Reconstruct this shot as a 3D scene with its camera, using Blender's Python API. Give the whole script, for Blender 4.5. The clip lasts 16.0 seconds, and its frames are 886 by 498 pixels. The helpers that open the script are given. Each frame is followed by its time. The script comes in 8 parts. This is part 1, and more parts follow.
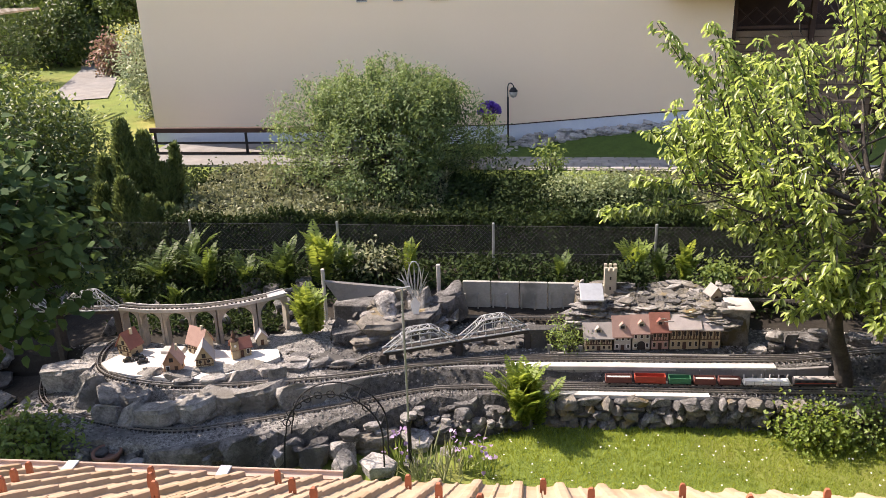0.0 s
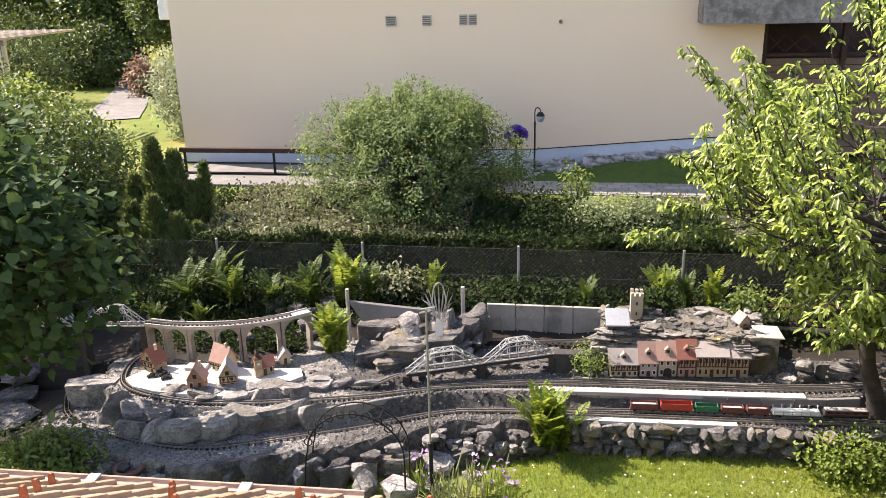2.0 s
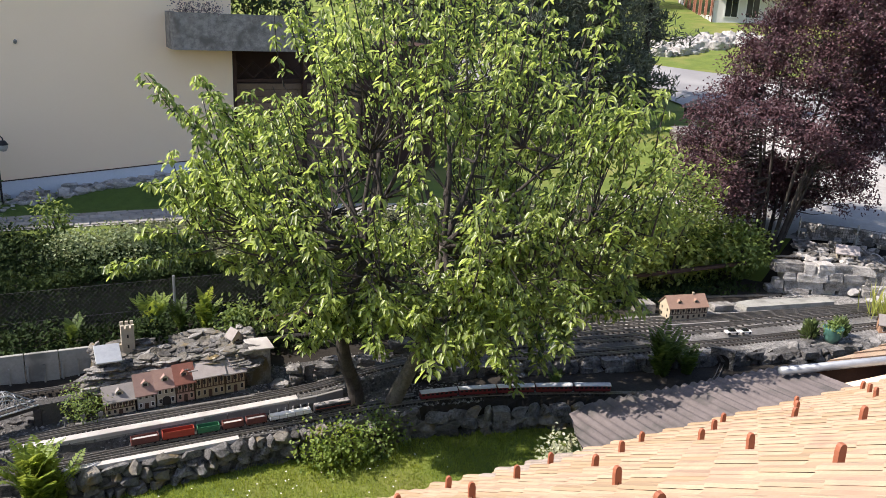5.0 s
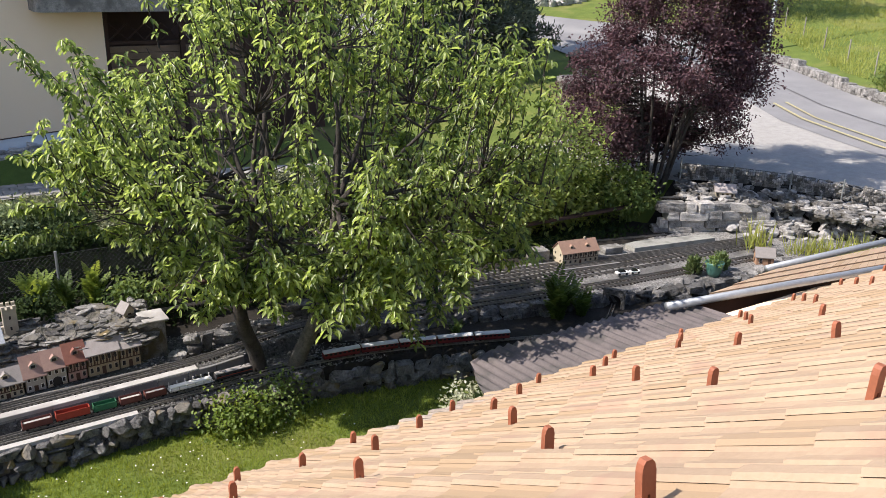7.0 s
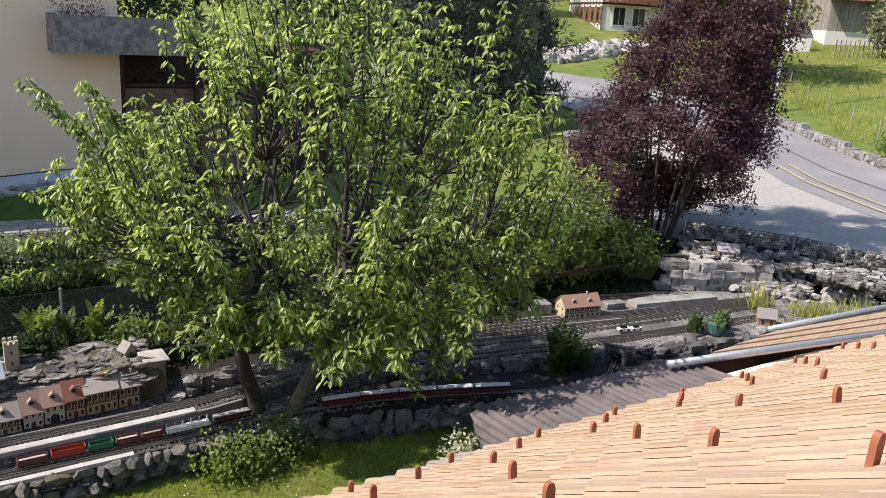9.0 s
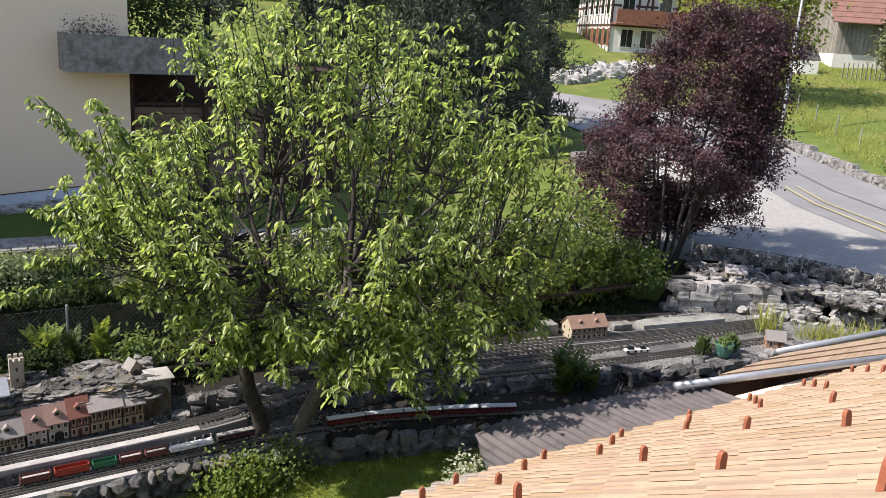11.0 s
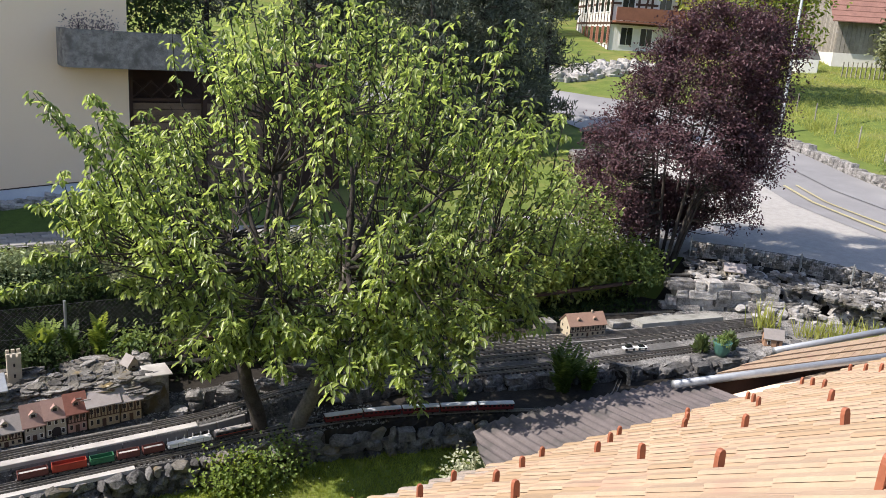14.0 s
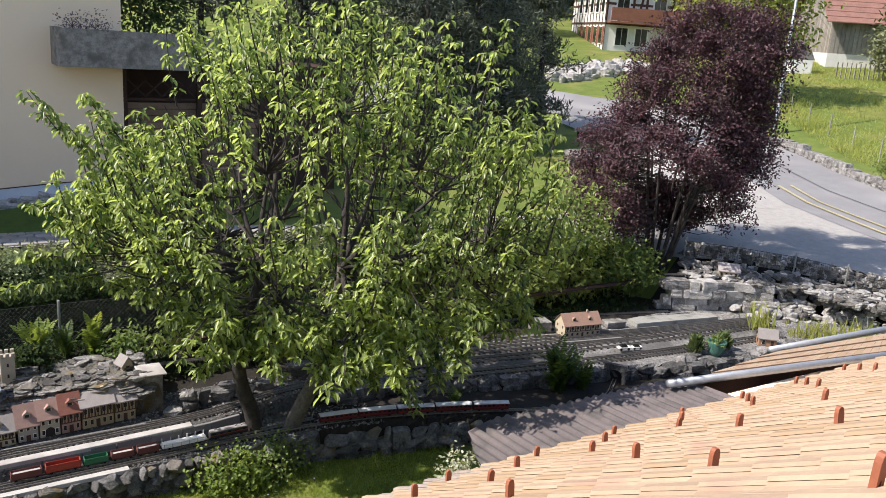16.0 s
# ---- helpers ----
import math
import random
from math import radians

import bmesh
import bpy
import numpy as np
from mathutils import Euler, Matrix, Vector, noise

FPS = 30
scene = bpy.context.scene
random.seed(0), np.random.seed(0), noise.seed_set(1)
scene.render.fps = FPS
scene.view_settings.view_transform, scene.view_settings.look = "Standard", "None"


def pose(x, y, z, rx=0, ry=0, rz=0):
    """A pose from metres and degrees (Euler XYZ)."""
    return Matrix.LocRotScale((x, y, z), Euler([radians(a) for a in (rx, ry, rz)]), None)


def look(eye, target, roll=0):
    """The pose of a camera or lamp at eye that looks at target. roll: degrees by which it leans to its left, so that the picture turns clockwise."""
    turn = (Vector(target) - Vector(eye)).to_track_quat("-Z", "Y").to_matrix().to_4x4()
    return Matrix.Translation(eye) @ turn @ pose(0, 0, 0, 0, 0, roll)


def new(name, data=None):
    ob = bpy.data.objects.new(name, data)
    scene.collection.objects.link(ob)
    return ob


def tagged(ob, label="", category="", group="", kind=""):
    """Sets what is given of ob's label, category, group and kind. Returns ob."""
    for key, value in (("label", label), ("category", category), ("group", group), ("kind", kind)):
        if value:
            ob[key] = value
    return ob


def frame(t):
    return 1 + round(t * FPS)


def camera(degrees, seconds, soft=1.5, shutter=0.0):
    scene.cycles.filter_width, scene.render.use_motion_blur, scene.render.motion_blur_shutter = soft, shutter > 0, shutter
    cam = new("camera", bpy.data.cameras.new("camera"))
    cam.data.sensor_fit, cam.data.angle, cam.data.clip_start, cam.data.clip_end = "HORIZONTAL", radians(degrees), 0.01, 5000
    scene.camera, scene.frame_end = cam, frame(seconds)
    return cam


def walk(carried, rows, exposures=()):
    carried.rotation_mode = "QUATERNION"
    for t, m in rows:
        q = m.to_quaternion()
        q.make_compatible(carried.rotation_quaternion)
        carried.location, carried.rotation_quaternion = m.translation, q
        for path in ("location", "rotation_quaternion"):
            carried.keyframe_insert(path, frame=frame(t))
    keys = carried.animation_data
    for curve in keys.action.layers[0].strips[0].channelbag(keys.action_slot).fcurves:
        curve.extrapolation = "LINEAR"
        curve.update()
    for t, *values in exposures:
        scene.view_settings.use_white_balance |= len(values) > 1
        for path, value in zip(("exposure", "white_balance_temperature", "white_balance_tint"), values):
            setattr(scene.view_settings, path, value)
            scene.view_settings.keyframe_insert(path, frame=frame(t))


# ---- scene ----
cam = camera(56.34, 16.0, 0.6)
PATH = [
    (0, (-0.352, 0.229, 6.369), (-0.6020, 2.0866, 5.6728), -1.92),
    (0.5, (-0.366, 0.215, 6.350), (-0.6145, 2.0584, 5.6143), -2.53),
    (1, (-0.374, 0.224, 6.340), (-0.6544, 2.0825, 5.6550), -2.64),
    (1.5, (-0.375, 0.233, 6.317), (-0.6882, 2.0953, 5.6577), -2.06),
    (2, (-0.378, 0.242, 6.309), (-0.6858, 2.1121, 5.6716), -1.47),
    (2.5, (-0.339, 0.217, 6.327), (-0.5819, 2.0967, 5.6880), -0.63),
    (3, (-0.299, 0.047, 6.489), (-0.3283, 1.9412, 5.8462), 1.18),
    (3.5, (-0.166, 0.019, 6.505), (0.0440, 1.9167, 5.9111), 1.81),
    (4, (-0.101, 0.104, 6.477), (0.3574, 1.9630, 5.9005), 2.48),
    (4.5, (-0.136, 0.086, 6.424), (0.5169, 1.8833, 5.8382), 2.42),
    (5, (-0.028, 0.074, 6.413), (0.7871, 1.8054, 5.8332), 2.66),
    (5.2, (-0.007, 0.042, 6.444), (0.8654, 1.7469, 5.8688), 2.77),
    (7.3, (0.010, 0.015, 6.408), (1.0369, 1.5947, 5.7377), 1.95),
    (7.5, (0.009, 0.016, 6.408), (1.0411, 1.5968, 5.7471), 2.35),
    (8, (-0.004, 0.012, 6.412), (1.0315, 1.6116, 5.8036), 2.81),
    (8.5, (-0.013, 0.005, 6.421), (1.0196, 1.6191, 5.8492), 3.28),
    (9, (-0.046, -0.021, 6.446), (0.9810, 1.6021, 5.8890), 3.52),
    (9.5, (-0.031, -0.012, 6.436), (0.9898, 1.6228, 5.9026), 3.68),
    (12, (-0.030, -0.010, 6.435), (0.9887, 1.6340, 5.9265), 3.79),
    (12.5, (-0.029, -0.009, 6.435), (1.0031, 1.6287, 5.9310), 4.07),
    (13, (-0.006, 0.011, 6.416), (1.0315, 1.6476, 5.9197), 4.35),
    (13.5, (-0.034, -0.014, 6.430), (0.9876, 1.6299, 5.9246), 4.08),
    (14, (-0.023, -0.002, 6.426), (0.9961, 1.6389, 5.9088), 4.00),
    (14.5, (-0.020, -0.002, 6.422), (0.9976, 1.6393, 5.9022), 3.96),
    (15, (-0.019, 0.000, 6.421), (1.0075, 1.6368, 5.9030), 4.02),
    (15.5, (-0.016, 0.004, 6.417), (1.0182, 1.6381, 5.9083), 4.14),
    (16, (-0.018, -0.001, 6.420), (1.0111, 1.6342, 5.9037), 4.09),
]
# the film's own exposure falls a little as the bright roof comes in
EXPOSURES = [(0, 1.12, 7250, 21), (0.5, 1.05, 7250, 21), (1.5, 1.24, 7250, 21), (2.5, 1.33, 7150, 19), (3.5, 1.22, 7000, 17), (4.5, 1.06, 6800, 16), (5.0, 0.70, 6600, 16), (7.5, 0.49, 6500, 15), (9.0, 0.43, 6500, 15), (12.5, 0.52, 6500, 15), (16, 0.52, 6500, 15)]
walk(cam, [(t, look(eye, target, roll)) for t, eye, target, roll in PATH], EXPOSURES)


# ---- light ----
SUN_AZ, SUN_EL = radians(-74), radians(48)   # azimuth from +y towards +x
sun_way = Vector((math.sin(SUN_AZ) * math.cos(SUN_EL), math.cos(SUN_AZ) * math.cos(SUN_EL), math.sin(SUN_EL)))
world = bpy.data.worlds.new("world")
scene.world = world
world.use_nodes = True
sky = world.node_tree.nodes.new("ShaderNodeTexSky")
sky.sky_type, sky.sun_disc = "NISHITA", False
sky.sun_elevation, sky.sun_rotation = SUN_EL, SUN_AZ
back = world.node_tree.nodes["Background"]
back.inputs["Strength"].default_value = 0.15
world.node_tree.links.new(sky.outputs["Color"], back.inputs["Color"])
sun_data = bpy.data.lights.new("sun", "SUN")
sun_data.energy, sun_data.angle, sun_data.color = 5.0, radians(0.53), (1.0, 0.94, 0.84)
sun = new("sun", sun_data)
sun.matrix_world = look(sun_way * 60, (0, 0, 0))


# ---- materials ----
def mat(name, a, b=None, scale=8.0, rough=0.8, bump=0.3, metal=0.0, fine=6.0, island=0.0, obj=0.0, spec=0.3, dist=0.02, stain=None, stain_scale=1.2, stain_at=(0.5, 0.65), odd=None):
    """Two tones over two scales of noise, with relief; stain: a third colour in larger patches."""
    m = bpy.data.materials.new(name)
    m.use_nodes = True
    nt, b = m.node_tree, b or tuple(0.7 * v for v in a)
    n, link = nt.nodes, nt.links.new
    bsdf = n["Principled BSDF"]
    geo = n.new("ShaderNodeNewGeometry")
    big, small = n.new("ShaderNodeTexNoise"), n.new("ShaderNodeTexNoise")
    for tex, s in ((big, scale), (small, scale * fine)):
        tex.inputs["Scale"].default_value, tex.inputs["Detail"].default_value = s, 5.0
        tex.inputs["Roughness"].default_value = 0.65
        link(geo.outputs["Position"], tex.inputs["Vector"])
    add = n.new("ShaderNodeMath")
    add.operation = "MULTIPLY_ADD"
    link(small.outputs["Fac"], add.inputs[0])
    add.inputs[1].default_value = 0.6
    link(big.outputs["Fac"], add.inputs[2])
    ramp = n.new("ShaderNodeMapRange")
    ramp.inputs["From Min"].default_value, ramp.inputs["From Max"].default_value = 0.55, 1.05
    link(add.outputs[0], ramp.inputs["Value"])
    mix = n.new("ShaderNodeMix")
    mix.data_type = "RGBA"
    mix.inputs["A"].default_value, mix.inputs["B"].default_value = (*a, 1), (*b, 1)
    link(ramp.outputs["Result"], mix.inputs["Factor"])
    colour = mix.outputs["Result"]
    if stain:
        st = n.new("ShaderNodeTexNoise")
        st.inputs["Scale"].default_value, st.inputs["Detail"].default_value = stain_scale, 6.0
        link(geo.outputs["Position"], st.inputs["Vector"])
        sr = n.new("ShaderNodeMapRange")
        sr.inputs["From Min"].default_value, sr.inputs["From Max"].default_value = stain_at
        link(st.outputs["Fac"], sr.inputs["Value"])
        sm = n.new("ShaderNodeMix")
        sm.data_type = "RGBA"
        link(sr.outputs["Result"], sm.inputs["Factor"])
        link(colour, sm.inputs["A"])
        sm.inputs["B"].default_value = (*stain, 1)
        colour = sm.outputs["Result"]
    if odd:
        # one piece in several is of another firing
        pick = n.new("ShaderNodeMapRange")
        pick.inputs["From Min"].default_value, pick.inputs["From Max"].default_value = odd[1], odd[1] + 0.04
        link(geo.outputs["Random Per Island"] if island else n.new("ShaderNodeObjectInfo").outputs["Random"], pick.inputs["Value"])
        om = n.new("ShaderNodeMix")
        om.data_type = "RGBA"
        link(pick.outputs["Result"], om.inputs["Factor"])
        link(colour, om.inputs["A"])
        om.inputs["B"].default_value = (*odd[0], 1)
        colour = om.outputs["Result"]
    for amount, kind in ((island, "island"), (obj, "object")):
        if amount:
            hsv = n.new("ShaderNodeHueSaturation")
            vr = n.new("ShaderNodeMapRange")
            vr.inputs["To Min"].default_value, vr.inputs["To Max"].default_value = 1 - amount, 1 + amount
            if kind == "island":
                link(geo.outputs["Random Per Island"], vr.inputs["Value"])
            else:
                link(n.new("ShaderNodeObjectInfo").outputs["Random"], vr.inputs["Value"])
            link(vr.outputs["Result"], hsv.inputs["Value"])
            link(colour, hsv.inputs["Color"])
            colour = hsv.outputs["Color"]
    link(colour, bsdf.inputs["Base Color"])
    bsdf.inputs["Roughness"].default_value, bsdf.inputs["Metallic"].default_value = rough, metal
    bsdf.inputs["Specular IOR Level"].default_value = spec
    if bump:
        bp = n.new("ShaderNodeBump")
        bp.inputs["Strength"].default_value, bp.inputs["Distance"].default_value = bump, dist
        link(add.outputs[0], bp.inputs["Height"])
        link(bp.outputs["Normal"], bsdf.inputs["Normal"])
    return m


def leaf_mat(name, dark, light, through_light=0.35, rough=0.45, spec=0.4, hue=0.03):
    """Leaves: each one its own tone, some light passing through."""
    m = bpy.data.materials.new(name)
    m.use_nodes = True
    n, link = m.node_tree.nodes, m.node_tree.links.new
    bsdf, out = n["Principled BSDF"], n["Material Output"]
    geo, noise_tex = n.new("ShaderNodeNewGeometry"), n.new("ShaderNodeTexNoise")
    noise_tex.inputs["Scale"].default_value = 1.7
    link(geo.outputs["Position"], noise_tex.inputs["Vector"])
    add = n.new("ShaderNodeMath")
    add.operation = "MULTIPLY_ADD"
    link(geo.outputs["Random Per Island"], add.inputs[0])
    add.inputs[1].default_value = 0.7
    link(noise_tex.outputs["Fac"], add.inputs[2])
    ramp = n.new("ShaderNodeMapRange")
    ramp.inputs["From Min"].default_value, ramp.inputs["From Max"].default_value = 0.35, 1.2
    link(add.outputs[0], ramp.inputs["Value"])
    mix = n.new("ShaderNodeMix")
    mix.data_type = "RGBA"
    mix.inputs["A"].default_value, mix.inputs["B"].default_value = (*dark, 1), (*light, 1)
    link(ramp.outputs["Result"], mix.inputs["Factor"])
    link(mix.outputs["Result"], bsdf.inputs["Base Color"])
    bsdf.inputs["Roughness"].default_value, bsdf.inputs["Specular IOR Level"].default_value = rough, spec
    tr, both = n.new("ShaderNodeBsdfTranslucent"), n.new("ShaderNodeMixShader")
    warm = n.new("ShaderNodeHueSaturation")
    warm.inputs["Hue"].default_value, warm.inputs["Saturation"].default_value, warm.inputs["Value"].default_value = 0.5 - hue, 1.1, 1.7
    link(mix.outputs["Result"], warm.inputs["Color"])
    link(warm.outputs["Color"], tr.inputs["Color"])
    both.inputs[0].default_value = through_light
    link(bsdf.outputs[0], both.inputs[1])
    link(tr.outputs[0], both.inputs[2])
    link(both.outputs[0], out.inputs["Surface"])
    return m


M_GRASS = mat("grass_ground", (0.15, 0.195, 0.036), (0.085, 0.122, 0.022), 1.5, 0.9, 0.5, fine=30, stain=(0.21, 0.20, 0.06), stain_scale=0.45, stain_at=(0.5, 0.7))
M_BLADE = leaf_mat("grass_blade", (0.13, 0.19, 0.03), (0.27, 0.34, 0.062), 0.4, 0.6)
# dark soil, used on the railway bed as painted shade too
M_SOIL_SHADE = mat("soil", (0.036, 0.031, 0.025), (0.012, 0.010, 0.008), 2.5, 0.95, 0.8, fine=10)
# darker copy of the grass, the house's shadow put into its colour
M_LAWN_SHADE = mat("shaded_lawn", (0.075, 0.125, 0.022), (0.045, 0.08, 0.014), 6, 0.9, 0.6, fine=30)
M_GRAVEL = mat("gravel", (0.19, 0.184, 0.175), (0.014, 0.014, 0.014), 16, 0.9, 1.0, fine=5, dist=0.04, stain=(0.085, 0.082, 0.078), stain_scale=0.9)
M_GRAVEL_L = mat("pale_gravel", (0.50, 0.485, 0.46), (0.06, 0.058, 0.055), 22, 0.9, 1.0, fine=4, dist=0.04, stain=(0.16, 0.155, 0.148), stain_scale=1.3)
# darker gravel copy with the cherry's shade put into its colour
M_GRAVEL_SHADE = mat("shaded_gravel", (0.15, 0.143, 0.133), (0.03, 0.028, 0.026), 9, 0.9, 0.9, fine=7, dist=0.03, stain=(0.06, 0.057, 0.052), stain_scale=1.1)
M_ROCK = mat("rock", (0.30, 0.293, 0.285), (0.016, 0.016, 0.017), 5.5, 0.85, 1.0, fine=6, dist=0.08, obj=0.3, stain=(0.10, 0.095, 0.09), stain_scale=2.5)
M_ROCKG = mat("grey_block", (0.40, 0.385, 0.36), (0.055, 0.053, 0.05), 5, 0.85, 1.0, fine=6, dist=0.05, obj=0.22, stain=(0.16, 0.15, 0.13), stain_scale=3)
M_PALE = mat("pale_rubble", (0.62, 0.60, 0.57), (0.24, 0.23, 0.22), 5, 0.85, 1.0, fine=6, dist=0.06, obj=0.2)
M_ROCKW = mat("pale_rock", (0.50, 0.48, 0.455), (0.07, 0.068, 0.065), 5, 0.85, 1.0, fine=6, dist=0.07, obj=0.2)
M_MOSSROCK = mat("mossy_rock", (0.27, 0.25, 0.22), (0.08, 0.075, 0.065), 4, 0.9, 1.0, fine=6, dist=0.06, stain=(0.20, 0.15, 0.07), stain_scale=4.5, stain_at=(0.55, 0.68))
M_CONC = mat("concrete", (0.25, 0.24, 0.23), (0.14, 0.135, 0.13), 2.2, 0.85, 0.25, fine=14, stain=(0.18, 0.18, 0.175), stain_scale=1.4)
M_CONC_L = mat("pale_concrete", (0.52, 0.50, 0.475), (0.36, 0.345, 0.325), 4, 0.85, 0.25, fine=12, stain=(0.35, 0.33, 0.31), stain_scale=2.5)
M_PLASTER = mat("cream_plaster", (0.92, 0.72, 0.53), (0.89, 0.69, 0.50), 0.5, 0.92, 0.12, fine=90, spec=0.15, dist=0.006)
M_PLINTH = mat("bluegrey_plinth", (0.66, 0.70, 0.76), (0.56, 0.60, 0.66), 1.2, 0.85, 0.2, fine=20)
M_BALC = mat("exposed_concrete", (0.40, 0.365, 0.33), (0.13, 0.12, 0.11), 9, 0.9, 1.0, fine=9, stain=(0.15, 0.135, 0.12), stain_scale=3.0)
M_DARKWOOD = mat("dark_brown_wood", (0.075, 0.04, 0.03), (0.04, 0.022, 0.018), 3, 0.7, 0.3, fine=12)
M_BOARD = mat("weathered_board", (0.27, 0.185, 0.13), (0.155, 0.105, 0.075), 2.5, 0.8, 0.4, fine=14, obj=0.2)
M_BARN = mat("grey_barn_wood", (0.36, 0.33, 0.29), (0.20, 0.18, 0.155), 1.5, 0.85, 0.4, fine=10, obj=0.2)
M_TILE = mat("peach_roof_tile", (0.43, 0.318, 0.218), (0.36, 0.258, 0.172), 3.5, 0.75, 0.2, fine=14, obj=0.08, odd=((0.32, 0.228, 0.142), 0.74), stain=(0.37, 0.25, 0.175), stain_scale=3.2, stain_at=(0.56, 0.66))
M_TILE_J = mat("peach_roof_tile_far", (0.43, 0.318, 0.218), (0.36, 0.258, 0.172), 3.5, 0.75, 0.2, fine=14, island=0.08, odd=((0.32, 0.228, 0.142), 0.74), stain=(0.37, 0.25, 0.175), stain_scale=3.2, stain_at=(0.56, 0.66))
M_TILE_G = mat("weathered_roof_tile", (0.40, 0.33, 0.27), (0.22, 0.19, 0.165), 5, 0.8, 0.3, fine=10, island=0.2)
M_HOOK = mat("red_clay", (0.35, 0.125, 0.065), (0.27, 0.09, 0.048), 12, 0.6, 0.2, obj=0.12)
M_CORR = mat("grey_fibre_cement", (0.17, 0.145, 0.14), (0.11, 0.095, 0.092), 2.0, 0.85, 0.3, fine=16, stain=(0.09, 0.082, 0.078), stain_scale=3)
M_ZINC = mat("zinc", (0.42, 0.44, 0.46), (0.30, 0.32, 0.34), 3, 0.5, 0.1, metal=0.5, spec=0.5)
M_COPPER = mat("painted_gutter", (0.50, 0.38, 0.31), (0.40, 0.30, 0.25), 4, 0.5, 0.1)
M_IRON = mat("black_iron", (0.03, 0.03, 0.032), (0.018, 0.018, 0.02), 14, 0.55, 0.2, metal=0.3)
M_WIRE = mat("dull_wire", (0.13, 0.135, 0.135), (0.09, 0.093, 0.093), 8, 0.6, 0.0, metal=0.3)
M_GALV = mat("galvanised_steel", (0.40, 0.42, 0.42), (0.30, 0.31, 0.31), 8, 0.5, 0.1, metal=0.6, spec=0.5)
M_RAIL = mat("tarnished_rail", (0.34, 0.32, 0.29), (0.20, 0.185, 0.17), 20, 0.38, 0.1, metal=0.6, spec=0.5)
M_SLEEPER = mat("dark_sleeper", (0.06, 0.052, 0.047), (0.032, 0.028, 0.025), 20, 0.85, 0.3)
M_SILVER = mat("silver_bridge_paint", (0.46, 0.47, 0.47), (0.32, 0.33, 0.33), 12, 0.5, 0.1, metal=0.3)
M_VIADUCT = mat("viaduct_stone", (0.40, 0.355, 0.295), (0.24, 0.21, 0.175), 7, 0.9, 0.5, fine=6, stain=(0.26, 0.24, 0.21), stain_scale=4)
M_WHITE = mat("white_paint", (0.78, 0.77, 0.74), (0.68, 0.67, 0.64), 6, 0.6, 0.1)
M_BARK = mat("cherry_bark", (0.08, 0.07, 0.062), (0.026, 0.022, 0.02), 9, 0.9, 0.9, fine=5, dist=0.03)
M_BARKL = mat("lichen_bark", (0.20, 0.185, 0.15), (0.07, 0.06, 0.05), 9, 0.9, 0.9, fine=5, dist=0.03)
M_ASPHALT = mat("asphalt", (0.25, 0.247, 0.248), (0.20, 0.197, 0.20), 1.2, 0.9, 0.2, fine=60, stain=(0.29, 0.285, 0.28), stain_scale=0.3)
M_SEAM = mat("tar_seam", (0.12, 0.12, 0.12), (0.08, 0.08, 0.08), 3, 0.7, 0.1)
M_PAVING = mat("paving", (0.36, 0.345, 0.32), (0.27, 0.26, 0.245), 5, 0.9, 0.3, obj=0.12)
M_YELLOW = mat("road_yellow", (0.50, 0.44, 0.22), (0.30, 0.28, 0.20), 8, 0.8, 0.1)
M_GLASS = mat("dark_glazing", (0.02, 0.025, 0.03), (0.012, 0.015, 0.018), 1, 0.08, 0.0, spec=0.6)
L_CHERRY = leaf_mat("cherry_leaf", (0.024, 0.055, 0.016), (0.375, 0.455, 0.135), 0.55, 0.34, 0.6, hue=0.006)
L_VINE = leaf_mat("big_lobed_leaf", (0.024, 0.054, 0.022), (0.07, 0.122, 0.042), 0.3, 0.7, 0.15)
L_BUSH = leaf_mat("bush_leaf", (0.065, 0.12, 0.03), (0.20, 0.275, 0.075), 0.35, 0.5)
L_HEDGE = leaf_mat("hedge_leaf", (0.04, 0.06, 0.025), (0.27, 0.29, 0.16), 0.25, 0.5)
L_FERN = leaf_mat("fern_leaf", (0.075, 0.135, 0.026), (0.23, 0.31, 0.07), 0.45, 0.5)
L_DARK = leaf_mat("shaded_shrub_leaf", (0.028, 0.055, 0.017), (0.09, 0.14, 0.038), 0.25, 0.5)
# low growth by fence and bush, shade put into its leaf colour
L_SHADE = leaf_mat("shaded_low_leaf", (0.013, 0.026, 0.010), (0.042, 0.068, 0.022), 0.2, 0.75, 0.12)
L_LAUREL = leaf_mat("laurel_leaf", (0.08, 0.13, 0.035), (0.40, 0.48, 0.16), 0.58, 0.35, 0.6)
L_THUJA = leaf_mat("thuja_leaf", (0.045, 0.078, 0.028), (0.18, 0.24, 0.085), 0.2, 0.6)
L_PURPLE = leaf_mat("purple_leaf", (0.028, 0.015, 0.018), (0.118, 0.06, 0.068), 0.25, 0.5, hue=0.0)
L_PINE = leaf_mat("pine_needle", (0.04, 0.055, 0.038), (0.13, 0.15, 0.105), 0.12, 0.6)
L_MAPLE = leaf_mat("maple_leaf", (0.09, 0.13, 0.03), (0.30, 0.34, 0.08), 0.4, 0.5)
L_FIELD = leaf_mat("meadow", (0.19, 0.24, 0.05), (0.42, 0.44, 0.13), 0.4, 0.6)
L_BIGBUSH = leaf_mat("arching_bush_leaf", (0.026, 0.062, 0.02), (0.20, 0.285, 0.10), 0.32, 0.5)


